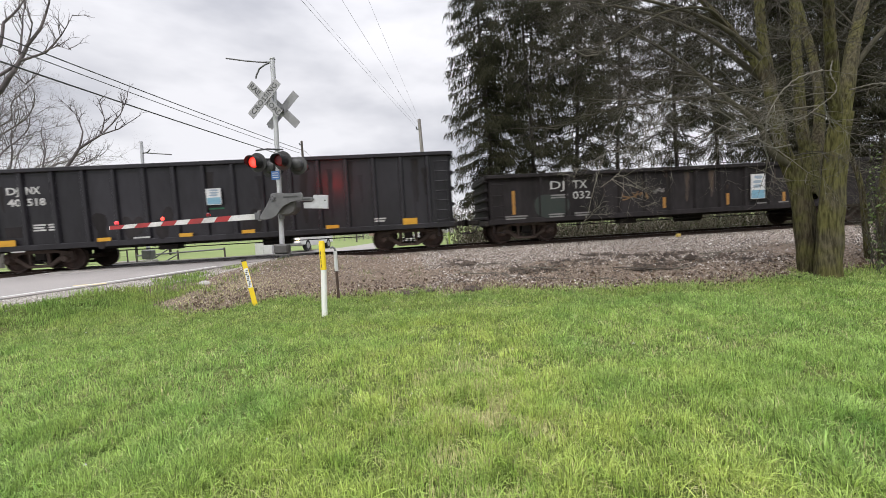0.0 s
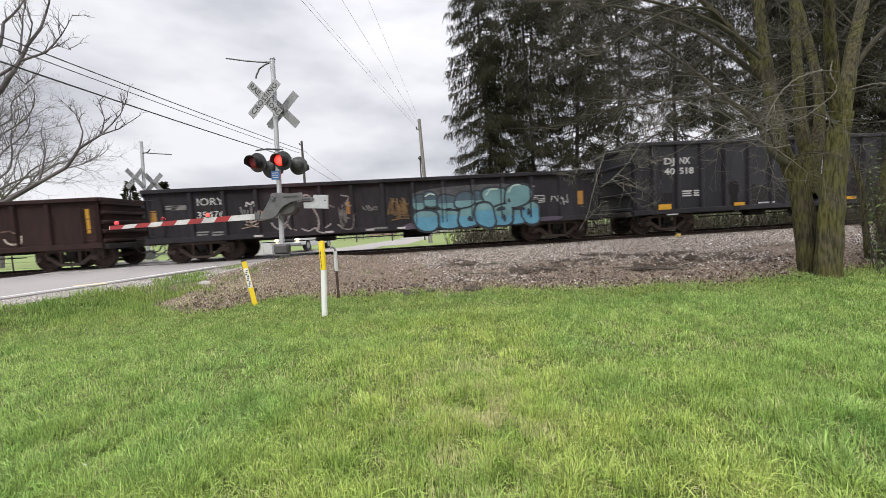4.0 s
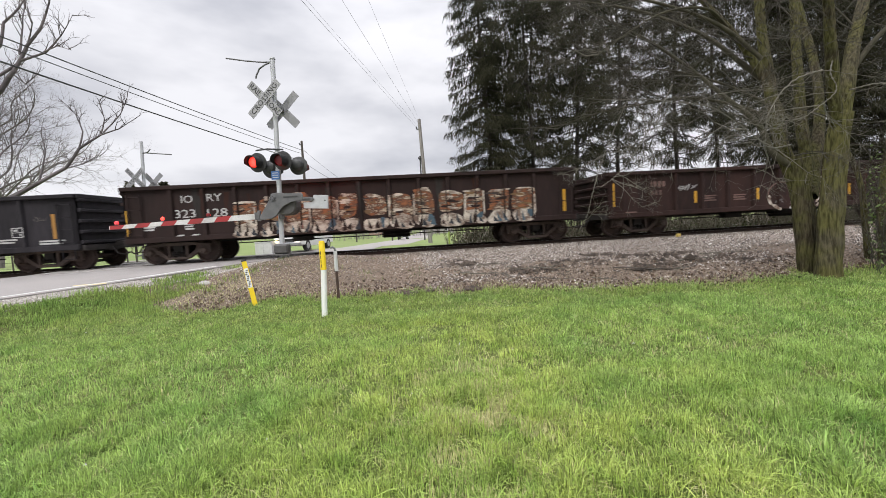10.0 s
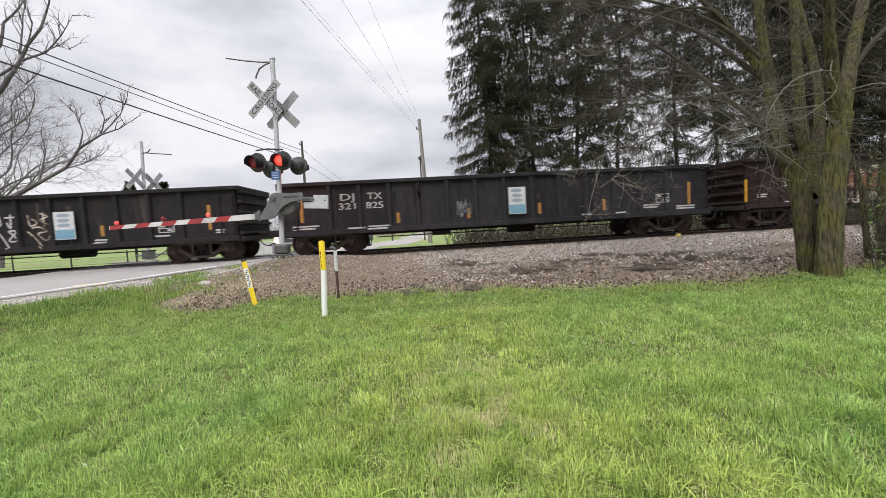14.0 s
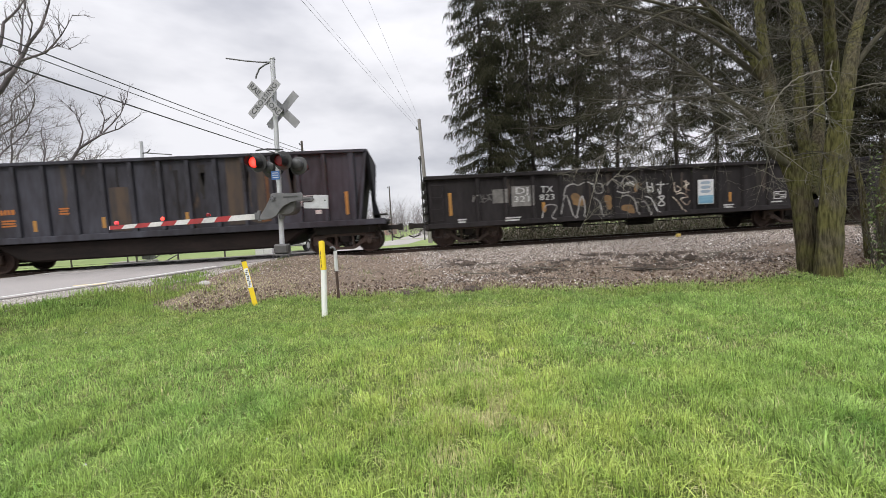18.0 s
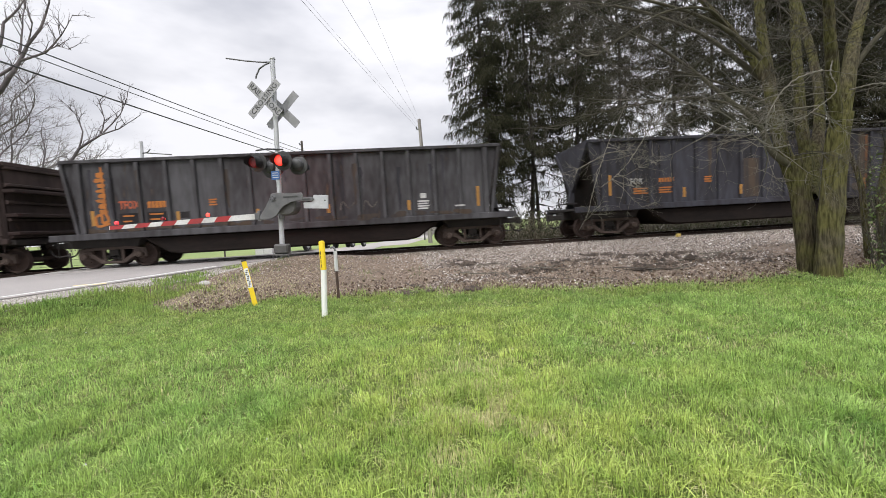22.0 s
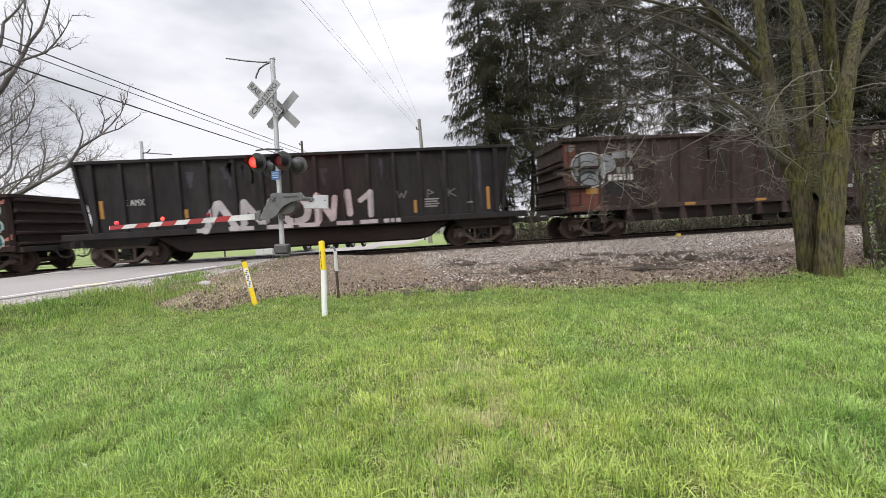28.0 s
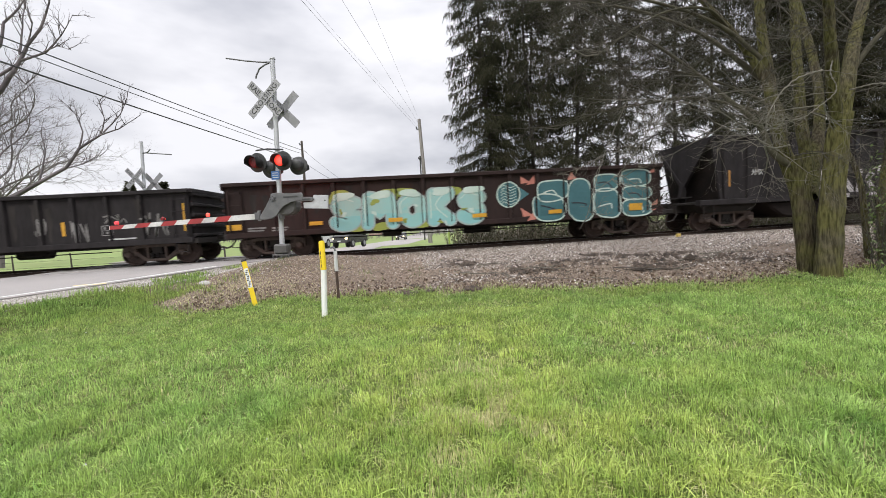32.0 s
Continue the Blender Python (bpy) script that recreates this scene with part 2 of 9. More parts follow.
def brighter_core(m, centre, rim, radius):
    """The bulb behind a lens: its glow falls off from the middle outwards, broken by the moulded glass."""
    nt = m.node_tree
    N, L = nt.nodes.new, nt.links.new
    co, size, nz, add, fall = N("ShaderNodeTexCoord"), N("ShaderNodeVectorMath"), N("ShaderNodeTexNoise"), N("ShaderNodeMath"), N("ShaderNodeMapRange")
    size.operation = "LENGTH"
    L(co.outputs["Object"], size.inputs[0])
    nz.inputs["Scale"].default_value = 22.0
    L(co.outputs["Object"], nz.inputs["Vector"])
    add.operation, add.inputs[2].default_value, add.inputs[1].default_value = "MULTIPLY_ADD", -0.035, 0.07
    L(nz.outputs["Fac"], add.inputs[0])
    total = N("ShaderNodeMath")
    L(size.outputs["Value"], total.inputs[0])
    L(add.outputs[0], total.inputs[1])
    L(total.outputs[0], fall.inputs["Value"])
    fall.inputs["From Min"].default_value, fall.inputs["From Max"].default_value = 0.03, radius
    fall.inputs["To Min"].default_value, fall.inputs["To Max"].default_value = centre, rim
    L(fall.outputs["Result"], nt.nodes["Principled BSDF"].inputs["Emission Strength"])


brighter_core(LENS_ON, 3.2, 0.55, 0.145)
LENS_BEAM = glow("red_lens_beam", (1.0, 0.02, 0.015), 60.0)
POSTYEL = material("marker_yellow", (0.92, 0.66, 0.02), (0.78, 0.55, 0.02), rough=0.55, scale=3, fine=40, bump=0.05)
POSTWHITE = material("marker_white", (0.86, 0.86, 0.85), (0.80, 0.80, 0.78), rough=0.55, scale=3, fine=40, bump=0.05)
RUSTROD = material("rusty_rod", (0.085, 0.05, 0.035), (0.045, 0.03, 0.024), rough=0.85, scale=9, fine=60, bump=0.3)
WOODPOLE = material("weathered_pole_wood", (0.33, 0.31, 0.29), (0.20, 0.185, 0.17), rough=0.9, scale=3, fine=30, bump=0.4, stretch=(3, 3, 0.2))
DARKPOLE = material("dark_pole_wood", (0.11, 0.095, 0.085), (0.06, 0.05, 0.045), rough=0.9, scale=3, fine=30, bump=0.4, stretch=(3, 3, 0.2))
WIRE = material("cable_black", (0.03, 0.03, 0.032), (0.05, 0.05, 0.05), rough=0.7, bump=0)


def bark_material(name, wood, groove, moss, cover):
    """Furrowed bark: upright ridges, dark grooves and broad patches of moss."""
    m = material(name, wood, groove, rough=0.95, spec=0.2, scale=9.0, fine=60, bump=0, stretch=(1, 1, 0.3), mid=0.52, spread=0.13)
    nt = m.node_tree
    N, L = nt.nodes.new, nt.links.new
    p = nt.nodes["Principled BSDF"]
    ridge = p.inputs["Base Color"].links[0].from_socket
    co, mp, nz, fur, grow_in, mix, bp = N("ShaderNodeTexCoord"), N("ShaderNodeMapping"), N("ShaderNodeTexNoise"), N("ShaderNodeTexNoise"), N("ShaderNodeMapRange"), N("ShaderNodeMix"), N("ShaderNodeBump")
    mp.inputs["Scale"].default_value = (1, 1, 0.16)
    L(co.outputs["Object"], mp.inputs["Vector"])
    L(mp.outputs["Vector"], fur.inputs["Vector"])
    fur.inputs["Scale"].default_value, fur.inputs["Detail"].default_value = 30.0, 8
    nz.inputs["Scale"].default_value, nz.inputs["Detail"].default_value = 1.9, 6
    L(co.outputs["Object"], nz.inputs["Vector"])
    grow_in.inputs["From Min"].default_value, grow_in.inputs["From Max"].default_value = cover, cover + 0.16
    grow_in.inputs["To Max"].default_value = 0.85
    L(nz.outputs["Fac"], grow_in.inputs["Value"])
    mix.data_type = "RGBA"
    L(grow_in.outputs["Result"], mix.inputs["Factor"])
    L(ridge, mix.inputs["A"])
    mix.inputs["B"].default_value = (*moss, 1)
    dark = N("ShaderNodeMix")
    dark.data_type, dark.blend_type = "RGBA", "MULTIPLY"
    dark.inputs["Factor"].default_value = 0.75
    lum = N("ShaderNodeValToRGB")
    e = lum.color_ramp.elements
    e[0].position, e[0].color = 0.36, (0.30, 0.28, 0.25, 1)
    e[1].position, e[1].color = 0.60, (1.25, 1.25, 1.25, 1)
    L(fur.outputs["Fac"], lum.inputs["Fac"])
    L(mix.outputs["Result"], dark.inputs["A"])
    L(lum.outputs["Color"], dark.inputs["B"])
    L(dark.outputs["Result"], p.inputs["Base Color"])
    bp.inputs["Strength"].default_value, bp.inputs["Distance"].default_value = 1.0, 0.05
    L(fur.outputs["Fac"], bp.inputs["Height"])
    L(bp.outputs["Normal"], p.inputs["Normal"])
    return m


BARK = bark_material("dark_furrowed_bark", (0.088, 0.074, 0.045), (0.052, 0.044, 0.028), (0.094, 0.092, 0.031), 0.40)
MOSSBARK = bark_material("mossy_bark", (0.112, 0.098, 0.062), (0.078, 0.069, 0.043), (0.115, 0.110, 0.037), 0.37)
LIMBBARK = material("grey_olive_limb_bark", (0.098, 0.090, 0.064), (0.052, 0.047, 0.034), rough=0.95, spec=0.2, scale=6, fine=40, bump=0.4, stretch=(1, 1, 0.4))
TWIG = material("twig_bark", (0.12, 0.105, 0.085), (0.07, 0.06, 0.05), rough=0.9, scale=4, fine=30, bump=0.2, island=0.3)
GREYTWIG = material("grey_twig_bark", (0.195, 0.170, 0.178), (0.112, 0.097, 0.100), rough=0.9, scale=4, fine=30, bump=0.2, island=0.3)
TWIGPALE = material("pale_dead_twig", (0.19, 0.175, 0.145), (0.10, 0.09, 0.072), rough=0.9, scale=4, fine=30, bump=0.2)
# paler than TWIG: distance haze is put into the colour
FARTWIG = material("far_hazed_twig", (0.21, 0.185, 0.19), (0.15, 0.13, 0.135), rough=0.95, scale=2, fine=10, bump=0)
NEEDLE = material("spruce_needles", (0.018, 0.022, 0.011), (0.048, 0.044, 0.024), rough=0.85, spec=0.15, scale=0.7, fine=6, bump=0, island=0.45)
SPRUCEBARK = material("spruce_bark", (0.04, 0.032, 0.026), (0.022, 0.018, 0.015), rough=0.95, scale=4, fine=24, bump=0.6)
BRUSH = material("brush_stems", (0.12, 0.10, 0.07), (0.07, 0.065, 0.038), rough=0.95, scale=2, fine=14, bump=0, island=0.4)
BUDLEAF = material("spring_leaf", (0.07, 0.11, 0.028), (0.11, 0.15, 0.04), rough=0.7, scale=2, fine=14, bump=0, island=0.3)

# ---- building blocks ----
def mesh_of(name, verts, faces, mats, index=None, smooth=False):
    me = bpy.data.meshes.new(name)
    me.from_pydata([tuple(v) for v in verts], [], faces)
    for m in mats if isinstance(mats, (list, tuple)) else [mats]:
        me.materials.append(m)
    if index is not None:
        me.polygons.foreach_set("material_index", index)
    if smooth:
        me.polygons.foreach_set("use_smooth", [True] * len(me.polygons))
    me.update()
    return me


def fast_mesh(name, verts, quads, mat, smooth=False):
    """A large mesh of equal-sided faces from numpy arrays."""
    me = bpy.data.meshes.new(name)
    n, k = quads.shape
    me.vertices.add(len(verts))
    me.vertices.foreach_set("co", np.ascontiguousarray(verts, dtype=np.float32).ravel())
    me.loops.add(n * k)
    me.loops.foreach_set("vertex_index", np.ascontiguousarray(quads, dtype=np.int32).ravel())
    me.polygons.add(n)
    me.polygons.foreach_set("loop_start", np.arange(0, n * k, k, dtype=np.int32))
    if smooth:
        me.polygons.foreach_set("use_smooth", np.ones(n, dtype=bool))
    me.materials.append(mat)
    me.update(calc_edges=True)
    return me


def finish(bm, name, mat, bevel=0.0, smooth=False):
    if bevel:
        bmesh.ops.bevel(bm, geom=list(bm.edges), offset=bevel, segments=1, affect="EDGES", clamp_overlap=True)
    bmesh.ops.recalc_face_normals(bm, faces=bm.faces)
    me = bpy.data.meshes.new(name)
    bm.to_mesh(me)
    bm.free()
    me.materials.append(mat)
    if smooth:
        me.polygons.foreach_set("use_smooth", [len(p.vertices) == 4 for p in me.polygons])
        me.set_sharp_from_angle(angle=0.7)
    return me


def part(name, bm, mat, parent, label="", at=None, bevel=0.0, smooth=False):
    """Links a bmesh, or a mesh that is ready, as one mesh object under a thing or a part."""
    me = bm if isinstance(bm, bpy.types.Mesh) else finish(bm, name, mat, bevel, smooth)
    ob = new(name, me)
    ob.parent = parent
    if at is not None:
        ob.matrix_basis = at if isinstance(at, Matrix) else Matrix.Translation(at)
    if label:
        tagged(ob, label)
    return ob


def thing(name, label, category, at=None, group="", kind="", data=None):
    ob = new(name, data)
    if at is not None:
        ob.matrix_basis = at if isinstance(at, Matrix) else Matrix.Translation(at)
    return tagged(ob, label, category, group, kind)


def box(x0, x1, y0, y1, z0, z1, bm=None):
    bm = bm or bmesh.new()
    v = [bm.verts.new(p) for p in ((x0, y0, z0), (x1, y0, z0), (x1, y1, z0), (x0, y1, z0), (x0, y0, z1), (x1, y0, z1), (x1, y1, z1), (x0, y1, z1))]
    for f in ((0, 3, 2, 1), (4, 5, 6, 7), (0, 1, 5, 4), (1, 2, 6, 5), (2, 3, 7, 6), (3, 0, 4, 7)):
        bm.faces.new([v[i] for i in f])
    return bm


def tube(p, q, r0, r1=None, n=10, bm=None, caps=True):
    bm = bm or bmesh.new()
    p, q = Vector(p), Vector(q)
    r1 = r0 if r1 is None else r1
    d = (q - p).normalized()
    a = d.orthogonal().normalized()
    b = d.cross(a)
    rings = []
    for c, r in ((p, r0), (q, r1)):
        rings.append([bm.verts.new(c + (a * math.cos(t) + b * math.sin(t)) * r) for t in (2 * math.pi * i / n for i in range(n))])
    for i in range(n):
        bm.faces.new((rings[0][i], rings[0][(i + 1) % n], rings[1][(i + 1) % n], rings[1][i]))
    if caps:
        bm.faces.new(rings[0][::-1])
        bm.faces.new(rings[1])
    return bm


def pipe(points, r, n=8, bm=None):
    bm = bm or bmesh.new()
    pts = [Vector(p) for p in points]
    a, rings = None, []
    for i, p in enumerate(pts):
        d = (pts[min(i + 1, len(pts) - 1)] - pts[max(i - 1, 0)]).normalized()
        a = d.orthogonal().normalized() if a is None else (a - d * a.dot(d)).normalized()
        b = d.cross(a)
        rings.append([bm.verts.new(p + (a * math.cos(t) + b * math.sin(t)) * r) for t in (2 * math.pi * k / n for k in range(n))])
    for u, v in zip(rings, rings[1:]):
        for k in range(n):
            bm.faces.new((u[k], u[(k + 1) % n], v[(k + 1) % n], v[k]))
    bm.faces.new(rings[0][::-1])
    bm.faces.new(rings[-1])
    return bm


def prism(outline, y0, y1, bm=None):
    """An outline in x and z, drawn out along y."""
    bm = bm or bmesh.new()
    a = [bm.verts.new((x, y0, z)) for x, z in outline]
    b = [bm.verts.new((x, y1, z)) for x, z in outline]
    bm.faces.new(a)
    bm.faces.new(b[::-1])
    for i in range(len(a)):
        j = (i + 1) % len(a)
        bm.faces.new((a[i], b[i], b[j], a[j]))
    return bm


def lathe(profile, n=20, bm=None, axis="Y"):
    """A profile of (along, radius) turned round an axis."""
    bm = bm or bmesh.new()
    rings = []
    for h, r in profile:
        ring = []
        for i in range(n):
            t = 2 * math.pi * i / n
            c, s = r * math.cos(t), r * math.sin(t)
            ring.append(bm.verts.new((c, h, s) if axis == "Y" else (c, s, h)))
        rings.append(ring)
    for a, b in zip(rings, rings[1:]):
        for i in range(n):
            bm.faces.new((a[i], a[(i + 1) % n], b[(i + 1) % n], b[i]))
    bm.faces.new(rings[0][::-1])
    bm.faces.new(rings[-1])
    return bm


def lettering(name, text, size, mat, depth=0.002, spacing=1.0, bold=0.0):
    """Text as a mesh in the x-z plane, facing -y, centred."""
    cu = bpy.data.curves.new(name, "FONT")
    cu.body, cu.size, cu.align_x, cu.align_y, cu.extrude = text, size, "CENTER", "CENTER", depth
    cu.space_character, cu.resolution_u, cu.offset = spacing, 2, bold
    ob = bpy.data.objects.new(name, cu)
    me = bpy.data.meshes.new_from_object(ob)
    bpy.data.objects.remove(ob)
    me.transform(pose(0, 0, 0, 90))
    me.materials.clear()
    me.materials.append(mat)
    return me


def smooth_path(pts, n=6):
    """Points along a smooth curve through pts; each carries its share of the whole in its last place."""
    P = [Vector(p) for p in pts]
    P = [P[0] * 2 - P[1], *P, P[-1] * 2 - P[-2]]
    out = []
    for i in range(1, len(P) - 2):
        for k in range(n):
            t = k / n
            out.append(0.5 * (2 * P[i] + (P[i + 1] - P[i - 1]) * t + (2 * P[i - 1] - 5 * P[i] + 4 * P[i + 1] - P[i + 2]) * t * t + (3 * P[i] - P[i - 1] - 3 * P[i + 1] + P[i + 2]) * t ** 3))
    return out + [P[-2]]


def loft(pts, r0, r1, verts, faces, sides=14, flare=0.0, rough=0.08):
    """A continuous tapered stem with an uneven skin, added to verts and faces."""
    path = smooth_path(pts)
    a = None
    n = len(path)
    base = len(verts)
    for i, p in enumerate(path):
        d = (path[min(i + 1, n - 1)] - path[max(i - 1, 0)]).normalized()
        a = d.orthogonal().normalized() if a is None else (a - d * a.dot(d)).normalized()
        b = d.cross(a)
        u = i / (n - 1)
        r = r0 + (r1 - r0) * u + flare * max(0, 1 - u * 6) ** 2
        for k in range(sides):
            t = 2 * math.pi * k / sides
            c = a * math.cos(t) + b * math.sin(t)
            w = r * (1 + rough * noise.noise((p + c * r * 3) * 2.2) + rough * 0.6 * math.cos(5 * t + 3 * u))
            verts.append(p + c * w)
        if i:
            for k in range(sides):
                q = (k + 1) % sides
                o = base + (i - 1) * sides
                faces.append((o + k, o + q, o + q + sides, o + k + sides))
    faces.append(tuple(base + (n - 1) * sides + k for k in range(sides)))


CACHE = {}


def cached(key, make):
    if key not in CACHE:
        CACHE[key] = make()
    return CACHE[key]


def smooth_step(a, b, v):
    t = min(max((v - a) / (b - a), 0.0), 1.0)
    return t * t * (3 - 2 * t)

# ---- the lie of the land ----
TRACK_Y, RAIL_Z = 15.477, 0.503
ROAD = [(-60, -62, 0.1), (-24, -18, 0.25), (-16.4, -2, 0.38), (-13.6, 4, 0.42), (-11.5, 8.3, 0.44), (-10.0, 11.3, 0.45), (-8.6, 13.8, 0.49), (-7.9, 16.3, 0.49), (-7.5, 18.2, 0.30), (-6.9, 22, -0.02), (-6.2, 26, -0.08), (-5.6, 30, -0.05), (-3.8, 41, -0.55), (0.2, 80, -1.45), (6, 150, -1.98), (14, 300, -2.3), (30, 700, -2.4)]
HALF_ROAD = 3.45


def road_at(y):
    for (x0, y0, z0), (x1, y1, z1) in zip(ROAD, ROAD[1:]):
        if y <= y1:
            k = max((y - y0) / (y1 - y0), 0)
            return x0 + (x1 - x0) * k, z0 + (z1 - z0) * k
    return ROAD[-1][0], ROAD[-1][2]


def grass_edge(x):
    """Where the lawn gives way to stones."""
    return 8.1 - 1.75 * smooth_step(-0.5, 6.5, x) - 0.9 * (1 - smooth_step(-3.8, -2.2, x)) + 1.7 * (1 - smooth_step(-6.2, -3.8, x)) + 0.25 * math.sin(1.7 * x) + 0.12 * math.sin(4.1 * x + 1) - 0.85 * math.exp(-(x - 0.9) ** 2) - 0.4 * math.exp(-((x + 1.5) / 0.7) ** 2) - 0.35 * math.exp(-((x - 4.2) / 1.2) ** 2) + 0.35 * smooth_step(5.6, 7.0, x)


def far_level(y):
    for (_, y0, z0), (_, y1, z1) in zip(ROAD, ROAD[1:]):
        if y <= y1:
            return z0 + (z1 - z0) * max((y - y0) / (y1 - y0), 0)
    return ROAD[-1][2]


def height(x, y):
    e = grass_edge(x)
    bank = 0.33 * smooth_step(e - 0.6, e + 3.4, y) + 0.05 * smooth_step(e + 3.0, 13.9, y)
    mound = 0.36 * math.exp(-((x + 2.9) / 2.3) ** 2 - ((y - 11.3) / 1.3) ** 2)
    near = bank + mound + 0.025 * noise.noise((x * 0.5, y * 0.5, 0)) * (1 - smooth_step(12, 14, y))
    if y > 17.5:
        near = 0.36 + (far_level(y) - 0.40) * smooth_step(17.5, 18.5, y)
        near += 0.12 * noise.noise((x * 0.05, y * 0.05, 3)) * smooth_step(20, 40, y)
    rx, rz = road_at(y)
    d = abs(x - rx) / (1.11 if y < 14 else 1.02)
    if y < 14 or y > 17:
        near += (rz - 0.03 - near) * (1 - smooth_step(HALF_ROAD - 0.1, HALF_ROAD + 1.9, d))
    else:
        near += (rz - 0.06 - near) * (1 - smooth_step(HALF_ROAD + 0.1, HALF_ROAD + 0.9, d))
    return near


def build_ground():
    xs = sorted(set([round(-30 + 0.4 * i, 2) for i in range(151)] + [-2500, -1200, -600, -300, -150, -90, -60, -45, -36, 36, 45, 60, 90, 150, 300, 600, 1200, 2500]))
    ys = sorted(set([round(-6 + 0.4 * i, 2) for i in range(121)] + [-1500, -600, -250, -100, -60, -40, -25, -16, -10, 46, 50, 56, 64, 74, 86, 100, 120, 150, 190, 250, 340, 500, 800, 1400, 2600, 4200]))
    verts = [(x, y, height(x, y)) for y in ys for x in xs]
    n = len(xs)
    faces, index = [], []
    for j in range(len(ys) - 1):
        for i in range(n - 1):
            faces.append((j * n + i, j * n + i + 1, (j + 1) * n + i + 1, (j + 1) * n + i))
            cx, cy = (xs[i] + xs[i + 1]) / 2, (ys[j] + ys[j + 1]) / 2
            index.append(1 if grass_edge(cx) < cy < 17.9 else (0 if cy <= 12 else (3 if cx > 2.0 + 0.13 * (cy - 18) and cy < 120 else 2)))
    me = mesh_of("ground", verts, faces, [TURF, DIRT, FIELD, LITTER], index, smooth=True)
    return thing("ground", "mown green lawn, stony railway bank and flat spring fields", "ground", kind="structure", data=me)


ground = build_ground()


def strip(path, lo, hi, lift, name, mat, steps=6):
    """A band along the road between two offsets from its middle."""
    pts = []
    for a, b in zip(path, path[1:]):
        for s in range(steps):
            k = s / steps
            pts.append([a[i] + (b[i] - a[i]) * k for i in range(3)])
    pts.append(list(path[-1]))
    verts, faces = [], []
    for i, p in enumerate(pts):
        q, o = pts[min(i + 1, len(pts) - 1)], pts[max(i - 1, 0)]
        d = Vector((q[0] - o[0], q[1] - o[1], 0)).normalized()
        nx, ny = d.y, -d.x
        for off in (lo, hi):
            verts.append((p[0] + nx * off, p[1] + ny * off, p[2] + lift))
        for off in (hi, lo):
            verts.append((p[0] + nx * off, p[1] + ny * off, p[2] + lift - 0.02))
        if i:
            a, b = 4 * (i - 1), 4 * i
            faces += [(a, a + 1, b + 1, b), (a + 1, a + 2, b + 2, b + 1), (a + 3, a, b, b + 3)]
    return mesh_of(name, verts, faces, mat, smooth=False)


def gravel_shoulder():
    """Loose pale gravel beside the asphalt, with a ragged outer edge."""
    verts, faces = [], []
    n, m = 150, 6
    for i in range(n + 1):
        y = 3.0 + 10.6 * i / n
        rx, rz = road_at(y)
        wide = 0.66 + 1.9 * smooth_step(9.4, 11.6, y) + 0.22 * noise.noise((y * 1.7, 0, 3)) + 0.12 * noise.noise((y * 6, 0, 8))
        for j in range(m + 1):
            x = rx + HALF_ROAD * 1.11 - 0.06 + wide * j / m
            z = height(x, y) + 0.014 - 0.04 * (j == m)
            verts.append((x, y, z if j else rz - 0.004))
        if i:
            a, b = (i - 1) * (m + 1), i * (m + 1)
            faces += [(a + j, a + j + 1, b + j + 1, b + j) for j in range(m)]
    return thing("road_shoulder", "pale loose gravel shoulder beside the asphalt", "gravel", kind="structure", data=mesh_of("road_shoulder", verts, faces, GRAVEL, smooth=True))


gravel_shoulder()
road = thing("road", "worn grey asphalt road ramping over the railway", "road", kind="structure", data=strip(ROAD, -HALF_ROAD, HALF_ROAD, 0.0, "road", ASPHALT))
NEARROAD = [p for p in ROAD if p[1] < 14] 
part("yellow_dash", mesh_of("yellow_dash", [(-7.52, 9.36, 0.452), (-7.02, 9.53, 0.452), (-7.20, 9.80, 0.452), (-7.82, 9.62, 0.452)], [(0, 1, 2, 3)], LINE_Y), None, road, "faded yellow paint mark")
part("edge_line", strip(NEARROAD, HALF_ROAD - 0.42, HALF_ROAD - 0.30, 0.006, "edge_line", LINE_W), None, road, "worn white painted edge line")

# ---- railway track ----
def build_track():
    track = thing("railway_track", "single railway track with rusty rails on dark wooden ties", "track", (0, TRACK_Y, RAIL_Z), kind="structure")
    prof = [(-0.075, -0.18), (0.075, -0.18), (0.075, -0.165), (0.012, -0.14), (0.012, -0.045), (0.036, -0.03), (0.036, -0.004), (0.03, 0.0), (-0.03, 0.0), (-0.036, -0.004), (-0.036, -0.03), (-0.012, -0.045), (-0.012, -0.14), (-0.075, -0.165)]
    for side in (-0.755, 0.755):
        verts = [(x, side + y, z) for x in (-400, 400) for y, z in prof]
        n = len(prof)
        faces = [(i, (i + 1) % n, n + (i + 1) % n, n + i) for i in range(n)]
        part("rail", mesh_of("rail", verts, faces, [RAIL, RAILTOP], [1 if i == 7 else 0 for i in range(n)]), None, track)
    me = finish(box(-0.115, 0.115, -1.3, 1.3, -0.36, -0.175), "tie", TIE, bevel=0.012)
    for i in range(-46, 62):
        x = i * 0.52 + random.uniform(-0.03, 0.03)
        if -12.2 < x < -3.6:
            continue
        part("tie", me, None, track, at=pose(x, random.uniform(-0.04, 0.04), 0, 0, 0, random.uniform(-1, 1)))
    for y0, y1 in ((-1.9, -0.86), (-0.62, 0.62), (0.86, 1.9)):
        part("crossing_panel", box(-12.2, -3.9, y0, y1, -0.3, -0.012), ASPHALT, track, "worn asphalt crossing surface between the rails", bevel=0.01)
    return track


build_track()

# ---- the freight train ----
def travel(t):
    u = (t - 16) / 16
    return 89.806 * u + 1.6535 * u ** 2 + 0.0549 * u ** 3 - 1.28 * u ** 4


MOVERS, AXLES, SIDES = [], [], {}
HALF_W, WHEEL_R = 1.56, 0.425


